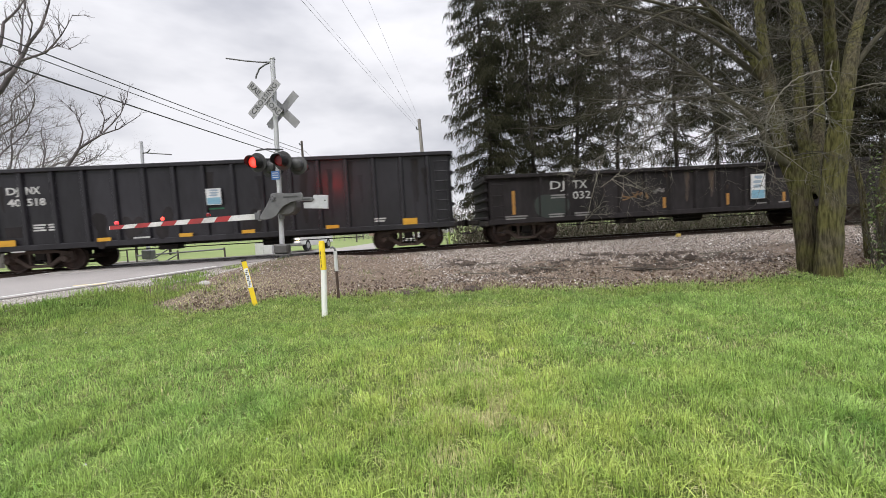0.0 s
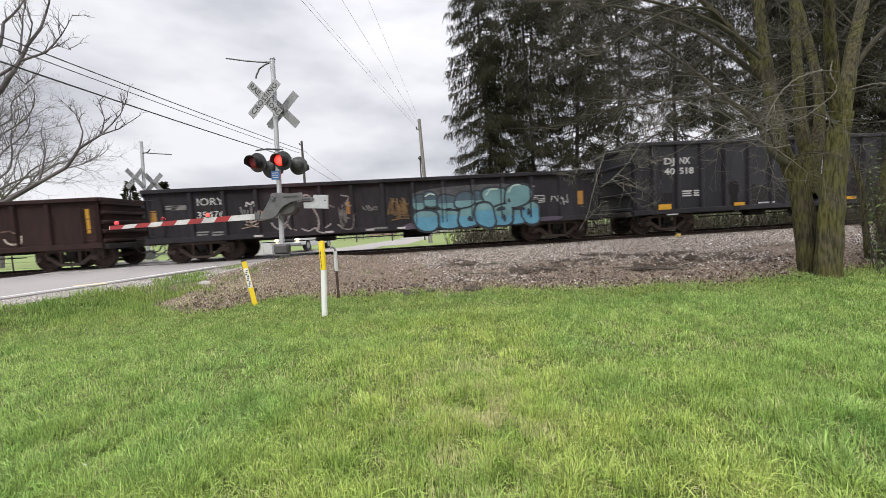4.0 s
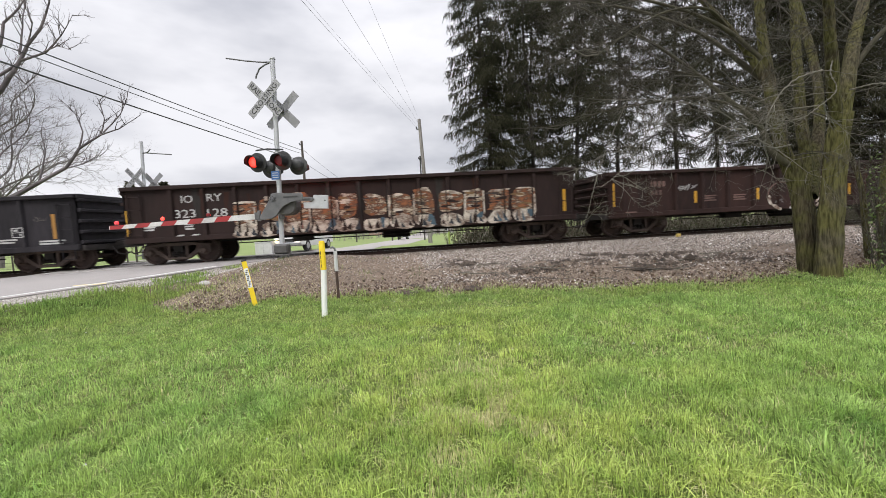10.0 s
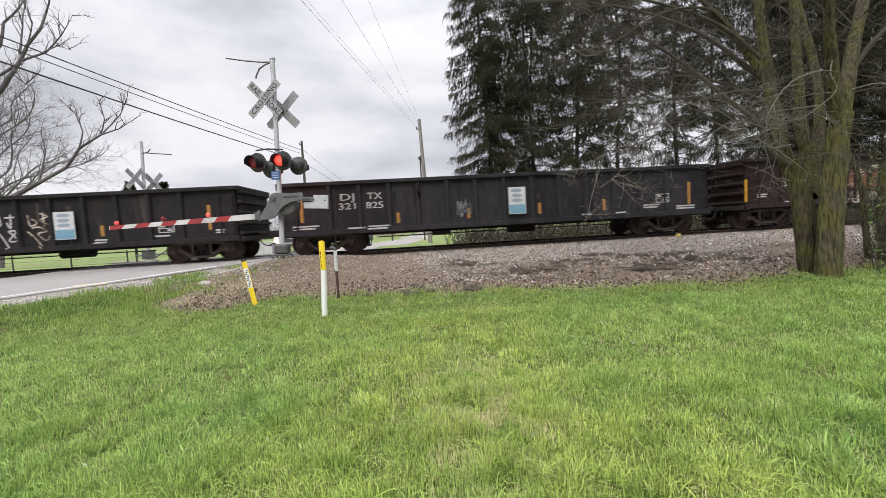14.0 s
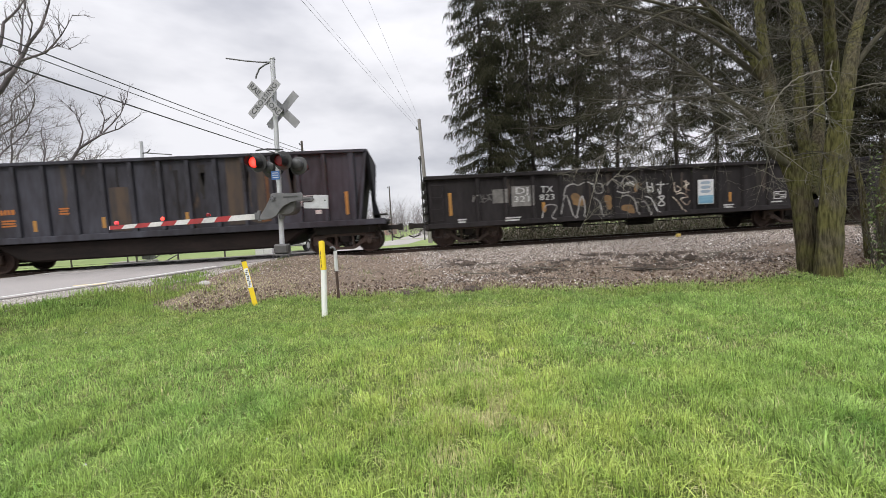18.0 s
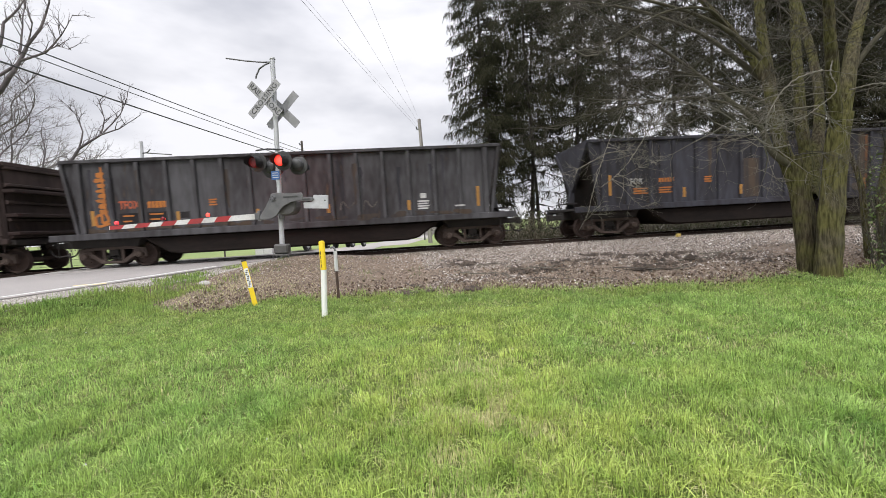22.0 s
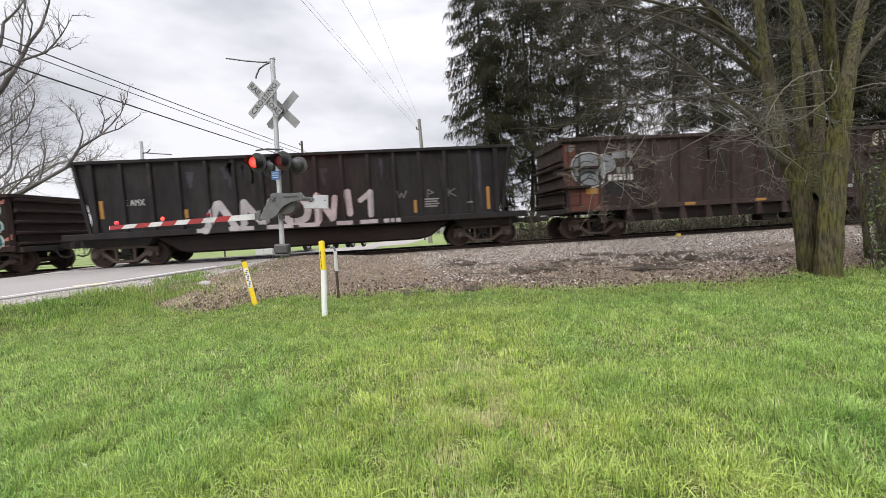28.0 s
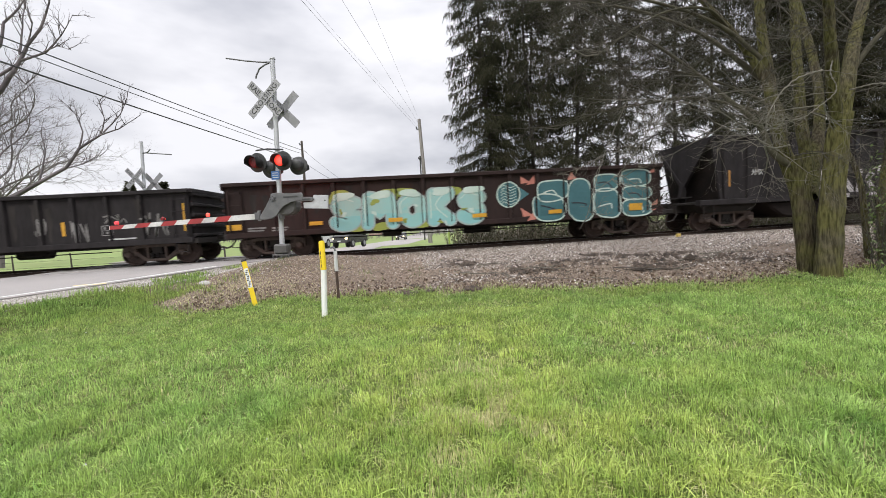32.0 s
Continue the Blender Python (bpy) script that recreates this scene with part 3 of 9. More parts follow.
def truck_meshes():
    def frame_mesh():
        bm = prism([(-1.10, 0.56), (-1.10, 0.65), (-0.50, 0.74), (0.50, 0.74), (1.10, 0.65), (1.10, 0.56), (0.50, 0.63), (-0.50, 0.63)], -0.06, 0.06)
        for s in (-1, 1):
            diag = [(s * 0.74, 0.50), (s * 0.70, 0.38), (s * 0.38, 0.16), (s * 0.30, 0.16), (s * 0.30, 0.27), (s * 0.36, 0.27), (s * 0.62, 0.50)]
            prism(diag if s > 0 else diag[::-1], -0.06, 0.06, bm)
            box(s * 0.30 - 0.045, s * 0.30 + 0.045, -0.05, 0.05, 0.25, 0.65, bm)
            box(s * 0.889 - 0.16, s * 0.889 + 0.16, -0.08, 0.06, 0.47, 0.62, bm)
            box(s * 1.06 - 0.04, s * 1.06 + 0.04, -0.06, 0.06, 0.34, 0.60, bm)
            box(s * 0.72 - 0.04, s * 0.72 + 0.04, -0.06, 0.06, 0.36, 0.60, bm)
        box(-0.34, 0.34, -0.09, 0.09, 0.15, 0.235, bm)
        return finish(bm, "side_frame", TRUCK, bevel=0.012)
    def spring_mesh():
        bm = bmesh.new()
        for x in (-0.17, 0, 0.17):
            for k in range(4):
                lathe([(-0.0, 0.0001), (0.0, 0.065), (0.035, 0.065), (0.035, 0.0001)], 10, bm, axis="Z")
                bmesh.ops.translate(bm, verts=bm.verts[-40:], vec=(x, 0, 0.22 + 0.06 * k))
        return finish(bm, "springs", UNDER)
    def wheel_mesh():
        bm = bmesh.new()
        for s in (-1, 1):
            y = s * 0.755
            lathe([(y - s * 0.085, 0.001), (y - s * 0.085, 0.13), (y - s * 0.05, 0.16), (y - s * 0.02, 0.33), (y - s * 0.07, 0.36), (y - s * 0.07, WHEEL_R + 0.025), (y - s * 0.035, WHEEL_R + 0.022), (y - s * 0.025, WHEEL_R), (y + s * 0.065, WHEEL_R - 0.006), (y + s * 0.065, 0.365), (y + s * 0.02, 0.34), (y + s * 0.045, 0.16), (y + s * 0.08, 0.13), (y + s * 0.08, 0.001)], 26, bm)
            for k in range(3):
                a = k * 2.094 + 0.4
                tube((0.23 * math.cos(a), y + s * 0.01, 0.23 * math.sin(a)), (0.23 * math.cos(a), y + s * 0.05, 0.23 * math.sin(a)), 0.03, 0.03, 6, bm)
        tube((0, -1.0, 0), (0, 1.0, 0), 0.085, 0.085, 12, bm)
        return finish(bm, "wheelset", WHEEL)
    def cap_mesh():
        bm = bmesh.new()
        lathe([(-0.14, 0.001), (-0.14, 0.085), (-0.11, 0.11), (0.04, 0.115), (0.06, 0.15), (0.09, 0.15)], 14, bm)
        for k in range(3):
            a = k * 2.094
            tube((0.05 * math.cos(a), -0.165, 0.05 * math.sin(a)), (0.05 * math.cos(a), -0.13, 0.05 * math.sin(a)), 0.018, 0.018, 6, bm)
        return finish(bm, "bearing_cap", TRUCK)
    def bolster_mesh():
        bm = box(-0.16, 0.16, -1.02, 1.02, 0.42, 0.70)
        box(-0.3, 0.3, -0.35, 0.35, 0.70, 0.80, bm)
        for s in (-1, 1):
            box(s * 0.36 - 0.05, s * 0.36 + 0.05, -0.75, 0.75, 0.30, 0.40, bm)
        return finish(bm, "truck", UNDER, bevel=0.01)
    return [cached(("truck", i), f) for i, f in enumerate((frame_mesh, spring_mesh, wheel_mesh, cap_mesh, bolster_mesh))]


def truck(car, x):
    fr, sp, wh, cap, bol = truck_meshes()
    tr = part("truck", bol, None, car, "rusty cast steel four-wheel truck", at=(x, 0, 0))
    for s in (-1, 1):
        part("side_frame", fr, None, tr, at=pose(0, s * 1.0, 0, 0, 0, 0 if s < 0 else 180))
        part("spring_nest", sp, None, tr, at=(0, s * 1.0, 0))
    for dx in (-0.889, 0.889):
        ax = part("wheelset", wh, None, tr, "steel wheel pair on an axle", at=(dx, 0, WHEEL_R))
        AXLES.append((ax, car, dx))
        for s in (-1, 1):
            part("bearing_cap", cap, None, tr, at=pose(dx, s * 1.06, WHEEL_R, 0, 0, 0 if s < 0 else 180))


def coupler(car, x, s):
    bm = box(min(x, x + s * 0.45), max(x, x + s * 0.45), -0.09, 0.09, 0.76, 0.94)
    box(min(x + s * 0.42, x + s * 0.62), max(x + s * 0.42, x + s * 0.62), -0.16, 0.10, 0.72, 0.98, bm)
    part("coupler", bm, UNDER, car, bevel=0.02)
    pts = [(x + s * 0.1, -0.35, 0.72), (x + s * 0.25, -0.35, 0.48), (x + s * 0.45, -0.33, 0.42), (x + s * 0.62, -0.3, 0.50)]
    part("air_hose", pipe(pts, 0.028, 6), UNDER, car, "hanging rubber air hose")


def rung_ladder(car, x, z0, z1, y, n, w=0.42, mat=None):
    bm = bmesh.new()
    for i in range(n):
        z = z0 + (z1 - z0) * i / (n - 1)
        pipe([(x - w / 2, y + 0.06, z), (x - w / 2, y, z), (x + w / 2, y, z), (x + w / 2, y + 0.06, z)], 0.014, 5, bm)
    for s in (-1, 1):
        box(x + s * w / 2 - 0.02, x + s * w / 2 + 0.02, y + 0.02, y + 0.06, z0 - 0.1, z1 + 0.1, bm)
    part("ladder", bm, mat, car)


def off_centre(car, off):
    """Moves a finished body along its car, before the markings go on."""
    for child in car.children:
        child.matrix_basis = Matrix.Translation((off, 0, 0)) @ child.matrix_basis
    side = SIDES[car]
    SIDES[car] = (*side[:5], [x + off for x in side[5]])
    return car


def gondola(name, label, centre, length=15.9, top=2.55, bot=0.75, paint=None, ribs=13, inset=1.6, trucks=6.45, drop=0.0, off=0.0):
    """A side-ribbed open steel car on two trucks; its base is the rail."""
    car = thing(name, label, "freight car", group="cars of the freight train")
    h, W = length / 2, HALF_W
    for s in (-1, 1):
        y = s * (W - 0.10)
        part("side_panel", box(-h, h, min(y, y - s * 0.05), max(y, y - s * 0.05), bot, top), paint, car, bevel=0.006)
        a, b = sorted((s * (W - 0.10), s * (W + 0.03)))
        part("top_chord", box(-h, h, a, b, top - 0.13, top), paint, car, bevel=0.015)
        a, b = sorted((s * (W - 0.10), s * (W + 0.0)))
        part("side_sill", box(-h, h, a, b, bot - 0.02, bot + 0.16), paint, car, bevel=0.012)
        def rib_mesh(s=s):
            hgt = top - 0.13 - bot - 0.14 + drop
            a, b = sorted((s * (W - 0.10), s * W))
            bm = prism([(-0.085, 0), (0.085, 0), (0.085, hgt), (-0.085, hgt)], a, b)
            for v in bm.verts:
                if abs(v.co.y) > W - 0.05:
                    v.co.x *= 0.6
            return finish(bm, "rib", paint, bevel=0.008)
        rm = cached(("rib", s, round(top, 2), round(bot, 2), drop, paint.name), rib_mesh)
        for i in range(ribs):
            x = -h + inset + (length - 2 * inset) * i / (ribs - 1)
            part("rib", rm, None, car, at=(x, 0, bot + 0.14 - drop))
            if drop:
                a, b = sorted((s * (W - 0.34), s * (W - 0.012)))
                part("rib_foot", prism([(x - 0.075, bot + 0.02), (x + 0.075, bot + 0.02), (x + 0.20, bot - 0.45), (x - 0.075, bot - 0.45)], a, b), paint, car)
        e = s * h
        a, b = sorted((e, e - s * 0.06))
        part("end_wall", box(a, b, -W + 0.1, W - 0.1, bot, top), paint, car, bevel=0.006)
        def end_rib():
            bm = prism([(0, -0.07), (0.10, -0.035), (0.10, 0.035), (0, 0.07)], -W + 0.1, W - 0.1)
            return finish(bm, "end_rib", paint, bevel=0.006)
        er = cached(("end_rib", paint.name), end_rib)
        for k in range(5):
            part("end_rib", er, None, car, at=pose(e, 0, bot + 0.22 + (top - bot - 0.4) * k / 4, 0, 0, 0 if s > 0 else 180))
        part("end_chord", box(min(e - s * 0.03, e + s * 0.09), max(e - s * 0.03, e + s * 0.09), -W + 0.05, W - 0.05, top - 0.13, top + 0.004), paint, car, bevel=0.012)
        part("end_sill", box(min(e - s * 0.25, e + s * 0.12), max(e - s * 0.25, e + s * 0.12), -W + 0.12, W - 0.12, bot - 0.06, bot + 0.12), UNDER, car, bevel=0.012)
        rung_ladder(car, s * (h - 0.36), bot + 0.25, top - 0.35, -W - 0.02, 4 if top < 3 else 7, 0.42, paint)
        part("stirrup", pipe([(s * (h - 0.55), -W + 0.04, bot), (s * (h - 0.55), -W + 0.04, bot - 0.32), (s * (h - 0.17), -W + 0.04, bot - 0.32), (s * (h - 0.17), -W + 0.04, bot)], 0.016, 5), paint, car)
        coupler(car, e + s * 0.1, s)
        truck(car, s * trucks)
    part("car_floor", box(-h + 0.06, h - 0.06, -W + 0.15, W - 0.15, bot + 0.12, bot + 0.2), UNDER, car)
    if drop:
        part("underframe", prism([(-5.3, bot + 0.1), (5.3, bot + 0.1), (5.0, bot - 0.46), (-5.0, bot - 0.46)], -W + 0.14, W - 0.14), BELLY, car, "dark deep underframe")
        part("air_tank", tube((1.45, -W + 0.5, bot - 0.50), (2.40, -W + 0.5, bot - 0.50), 0.19, 0.19, 14), UNDER, car, "dark drum hung under the frame")
        part("valve_box", box(0.40, 1.05, -W + 0.3, -W + 0.8, bot - 0.72, bot - 0.4), UNDER, car, "grimy valve box", bevel=0.03)
    part("centre_sill", box(-h, h, -0.25, 0.25, bot - 0.12, bot + 0.12), UNDER, car, bevel=0.01)
    for x in (-3.2, -1.2, 1.4, 3.4):
        part("cross_bearer", prism([(x - 0.05, bot + 0.1), (x + 0.05, bot + 0.1), (x + 0.05, bot - 0.06), (x - 0.05, bot - 0.06)], -W + 0.15, W - 0.15), UNDER, car)
    tank = tube((0.6, 0.55, bot - 0.16), (1.7, 0.55, bot - 0.16), 0.2, 0.2, 12)
    part("brake_reservoir", tank, UNDER, car)
    part("brake_rod", pipe([(-4.6, -0.5, bot - 0.2), (4.6, -0.5, bot - 0.22)], 0.02, 5), UNDER, car)
    part("brake_lever", box(-2.6, -1.9, -0.75, -0.35, bot - 0.26, bot - 0.08), UNDER, car, bevel=0.02)
    SIDES[car] = (W - 0.10, W, W, bot + 0.165, 0.055, [-h + inset + (length - 2 * inset) * i / (ribs - 1) for i in range(ribs)])
    MOVERS.append((car, centre))
    return off_centre(car, off)



def coal_car(name, label, centre, length=14.6, deck=15.7, top=3.62, paint=None, ribs=16, off=0.0):
    """A bathtub coal gondola: ribbed upper body with raked ends on a deck sill, and a deep belly between the trucks."""
    car = thing(name, label, "coal car", group="cars of the freight train")
    h, hd, W, zb = length / 2, deck / 2, HALF_W, 1.20
    rake = 0.45
    for s in (-1, 1):
        y0, y1 = sorted((s * (W - 0.08), s * (W - 0.13)))
        part("side_panel", prism([(-h + rake, zb), (h - rake, zb), (h, top), (-h, top)], y0, y1), paint, car)
        a, b = sorted((s * (W - 0.12), s * (W + 0.04)))
        part("top_chord", box(-h, h, a, b, top - 0.11, top), paint, car, bevel=0.015)
        a, b = sorted((s * (W - 0.22), s * (W + 0.03)))
        part("side_sill", box(-hd, hd, a, b, 0.99, zb), paint, car, bevel=0.015)
        def rib_mesh(s=s):
            a, b = sorted((s * (W - 0.08), s * (W + 0.01)))
            bm = prism([(-0.06, 0), (0.06, 0), (0.06, top - 0.11 - zb), (-0.06, top - 0.11 - zb)], a, b)
            return finish(bm, "rib", paint, bevel=0.012)
        rm = cached(("coalrib", s, top, paint.name), rib_mesh)
        for i in range(ribs):
            part("rib", rm, None, car, at=(-h + rake + 0.1 + (length - 2 * rake - 0.2) * i / (ribs - 1), 0, zb))
        e = s
        # dark colour here paints in the shade under the overhanging rim
        part("end_wall", prism([(e * (h - rake), zb), (e * (h - rake - 0.06), zb), (e * (h - 0.06), top), (e * h, top)], -W + 0.08, W - 0.08), BELLY, car, "end sheet sloping in under the rim, its shade put into the colour")
        part("corner_post", box(min(e * (h - rake - 0.16), e * (h - rake + 0.02)), max(e * (h - rake - 0.16), e * (h - rake + 0.02)), -W - 0.03, -W + 0.10, zb, top - 0.11), paint, car, bevel=0.015)
        part("corner_brace", prism([(e * (h - rake + 0.06), 1.2), (e * (h - rake + 0.16), 1.2), (e * (h + 0.03), top - 0.1), (e * (h - 0.07), top - 0.1)], -W - 0.01, -W + 0.08), paint, car)
        across = pose(e * (h + 0.04), 0, 0, 0, 0, 90)
        part("end_plate", prism([(-W + 0.06, top - 0.1), (W - 0.06, top - 0.1), (0.06, 1.95), (-0.06, 1.95)], -0.015, 0.015), paint, car, "flat three-cornered end plate", at=across)
        for t in (-1, 1):
            part("end_brace", prism([(t * (W - 0.02), top - 0.1), (t * (W - 0.18), top - 0.1), (t * -0.02, 1.86), (t * 0.10, 1.80)], -0.06, 0.06), paint, car, at=across)
        part("end_post", prism([(e * (h - 0.04), 2.0), (e * (h + 0.10), 2.0), (e * (hd - 0.25), 1.14), (e * (hd - 0.55), 1.14)], -0.09, 0.09), paint, car)
        part("end_chord", box(min(e * (h - 0.05), e * (h + 0.06)), max(e * (h - 0.05), e * (h + 0.06)), -W + 0.02, W - 0.02, top - 0.11, top + 0.004), paint, car, bevel=0.012)
        part("end_deck", box(min(e * (h - rake), e * hd), max(e * (h - rake), e * hd), -W + 0.2, W - 0.2, 1.06, 1.15), UNDER, car, bevel=0.01)
        part("brake_platform", box(min(e * (hd - 0.5), e * (hd - 0.02)), max(e * (hd - 0.5), e * (hd - 0.02)), -0.5, 0.5, 1.35, 1.39), UNDER, car)
        part("bolster_block", prism([(e * 5.4, 0.72), (e * 7.4, 0.72), (e * 7.6, 1.05), (e * 5.2, 1.05)], -W + 0.35, W - 0.35), UNDER, car)
        part("stirrup", pipe([(e * (hd - 0.6), -W + 0.05, 1.0), (e * (hd - 0.6), -W + 0.05, 0.5), (e * (hd - 0.2), -W + 0.05, 0.5), (e * (hd - 0.2), -W + 0.05, 1.0)], 0.016, 5), UNDER, car)
        coupler(car, e * (hd - 0.05), e)
        truck(car, e * 6.3)
    belly = prism([(-5.1, 1.0), (5.1, 1.0), (4.3, 0.44), (3.9, 0.36), (-3.9, 0.36), (-4.3, 0.44)], -W + 0.16, W - 0.16)
    part("belly", belly, BELLY, car, "grimy rounded belly tub between the trucks", bevel=0.06)
    part("car_floor", box(-h + rake, h - rake, -W + 0.14, W - 0.14, 1.05, 1.2), UNDER, car)
    part("centre_sill", box(-hd, hd, -0.25, 0.25, 0.75, 1.05), UNDER, car)
    SIDES[car] = (W - 0.08, W + 0.01, W + 0.03, zb + 0.005, 0.065, [-h + rake + 0.1 + (length - 2 * rake - 0.2) * i / (ribs - 1) for i in range(ribs)])
    MOVERS.append((car, centre))
    return off_centre(car, off)


car_lead = gondola("gondola_car", "black ribbed open freight gondola at the front", 117.5, paint=BLACK)
car_a = gondola("gondola_car", "black freight gondola with yellow strips and faded white lettering", 100.28, paint=BLACK2, top=2.5, inset=1.98)
car_t = gondola("tall_gondola_car", "tall black high-sided gondola with white lettering and ladders", 83.10, 15.9, 3.43, 0.78, GLOSSBLACK, ribs=16, inset=0.83, trucks=6.3)
car_b = gondola("gondola_car", "black gondola with a large blue spray-painted mural", 65.95, paint=BLACK, top=2.55, inset=1.5)
car_c = gondola("gondola_car", "rusty brown gondola with white scrawls and yellow strips", 48.70, 15.8, 2.40, 0.73, BROWN)
car_d = gondola("gondola_car", "dark gondola covered in orange and white spray-painted letters", 31.60, 15.6, 2.67, 0.80, DARKBROWN, inset=1.53, off=0.16)
car_e = gondola("gondola_car", "clean black gondola with a white and blue placard", 14.63, 15.75, 2.55, 0.72, BLACK, inset=1.70)
car_f = gondola("gondola_car", "black gondola with white scrawled outlines and a white placard", -2.62, 15.95, 2.57, 0.72, BLACK2, inset=1.825)
car_g = coal_car("coal_car", "weathered grey coal car with rust stains and ribbed sides", -20.15, paint=GREYCAR, off=0.21)
car_h = coal_car("coal_car", "weathered grey coal car with a tall orange emblem", -37.88, paint=GREYDUST)
car_i = gondola("high_sided_car", "dark brown high-sided car with faded red ends and grey mural", -54.6, 15.2, 3.70, 1.03, DUSTBROWN, ribs=13, inset=1.4, trucks=6.2, drop=0.34)
car_j = coal_car("coal_car", "sooty black coal car with huge white painted letters", -71.72, paint=BLACK2, top=3.57, off=0.21)
car_k = gondola("gondola_car", "dark brown gondola with teal and green bubble-letter mural", -88.90, 15.68, 2.65, 0.78, DARKBROWN, off=0.24)
car_l = gondola("gondola_car", "dark gondola with pale scrawls and yellow strips", -105.55, 15.9, 2.55, 0.75, BLACK2)


for z in (2.75, 1.82):
    part("side_rail", box(4.45, 7.25, -HALF_W - 0.035, -HALF_W + 0.06, z - 0.05, z + 0.05), DARKBROWN, car_i, bevel=0.015)
for z in (1.35, 1.95, 2.75):
    part("end_ledge", box(-7.78, -7.58, -HALF_W + 0.05, HALF_W - 0.05, z - 0.06, z + 0.06), DARKBROWN, car_i, "dark brown end ledge", bevel=0.02)
    part("end_ledge", box(7.58, 7.95, -HALF_W + 0.05, HALF_W - 0.05, z - 0.06, z + 0.06), DARKBROWN, car_i, bevel=0.02)

# ---- lettering, reflectors and spray paint on the cars ----
def clip(poly, axis, lim, keep_less):
    out = []
    for i, p in enumerate(poly):
        q = poly[i - 1]
        a, b = (q[axis] <= lim) == keep_less, (p[axis] <= lim) == keep_less
        if a != b:
            k = (lim - q[axis]) / (p[axis] - q[axis])
            out.append((q[0] + (p[0] - q[0]) * k, q[1] + (p[1] - q[1]) * k))
        if b:
            out.append(p)
    return out


def paint(car, name, polys, mat, layer=0, label=""):
    """Lays flat outlines in x and z on a car's near side: on its plates, its ribs and its sill."""
    yp, yr, ys, zs, hw, ribs = SIDES[car]
    lift = 0.004 + 0.003 * layer
    verts, faces = [], []

    def face(poly, y):
        if len(poly) > 2:
            n = len(verts)
            verts.extend((x, -y - lift, z) for x, z in poly)
            faces.append(tuple(range(n, n + len(poly))))
    for poly in polys:
        up = clip(poly, 1, zs, False)
        face(up, yp)
        face(clip(poly, 1, zs, True), ys)
        if len(up) > 2:
            lo, hi = min(p[0] for p in up), max(p[0] for p in up)
            for x in ribs:
                if lo < x + hw and hi > x - hw:
                    face(clip(clip(up, 0, x - hw, False), 0, x + hw, True), yr)
    return part(name, mesh_of(name, verts, faces, mat), None, car, label)


def paint_each(car, name, polys, mat, layer=0, label=""):
    for poly in polys:
        paint(car, name, [poly], mat, layer, label)


def rect(x0, x1, z0, z1, lean=0.0):
    return [(x0 + lean * z0, z0), (x1 + lean * z0, z0), (x1 + lean * z1, z1), (x0 + lean * z1, z1)]


def stroke(points, w):
    """A painted line: a quad for each step and a small disc at each bend."""
    out = []
    for (x0, z0), (x1, z1) in zip(points, points[1:]):
        d = math.hypot(x1 - x0, z1 - z0) or 1e-6
        nx, nz = -(z1 - z0) / d * w / 2, (x1 - x0) / d * w / 2
        out.append([(x0 + nx, z0 + nz), (x0 - nx, z0 - nz), (x1 - nx, z1 - nz), (x1 + nx, z1 + nz)])
    return out


def curve_through(pts, n=7):
    out = []
    P = [pts[0], *pts, pts[-1]]
    for i in range(1, len(P) - 2):
        for k in range(n):
            t = k / n
            out.append(tuple(0.5 * (2 * P[i][c] + (P[i + 1][c] - P[i - 1][c]) * t + (2 * P[i - 1][c] - 5 * P[i][c] + 4 * P[i + 1][c] - P[i + 2][c]) * t * t + (3 * P[i][c] - P[i - 1][c] - 3 * P[i + 1][c] + P[i + 2][c]) * t ** 3) for c in (0, 1)))
    return out + [pts[-1]]


def blob(cx, cz, w, h, rng, wob=0.12, e=2.6, n=26):
    ph = [rng.uniform(0, 6.28) for _ in range(3)]
    out = []
    for i in range(n):
        t = 2 * math.pi * i / n
        c, s = math.cos(t), math.sin(t)
        r = (abs(c) ** e + abs(s) ** e) ** (-1 / e) * (1 + wob * (math.sin(2 * t + ph[0]) + 0.6 * math.sin(3 * t + ph[1])) / 2)
        out.append((cx + c * r * w / 2, cz + s * r * h / 2))
    return out


def scrawl(x0, x1, z0, z1, rng, loops=5, w=0.035):
    """A hasty tag: uneven letters, each a bent line of its own within its cell."""
    out = []
    n = max(2, (loops + 1) // 2 + 1)
    cell = (x1 - x0) / n
    for i in range(n):
        cx = x0 + cell * (i + 0.5)
        lo, hi = z0 + rng.uniform(0, 0.35) * (z1 - z0), z1 - rng.uniform(0, 0.3) * (z1 - z0)
        pts = [(cx + cell * rng.uniform(-0.75, 0.75), rng.uniform(lo, hi)) for _ in range(rng.randint(4, 6))]
        pts[0] = (pts[0][0], hi)
        pts[1] = (pts[1][0], lo)
        out += stroke(curve_through(pts, 6), w * rng.uniform(0.6, 1.05))
    return out


def tag_line(car, pts, w, mat, layer=1, label=""):
    paint(car, "spray_line", stroke(curve_through(pts), w), mat, layer, label)


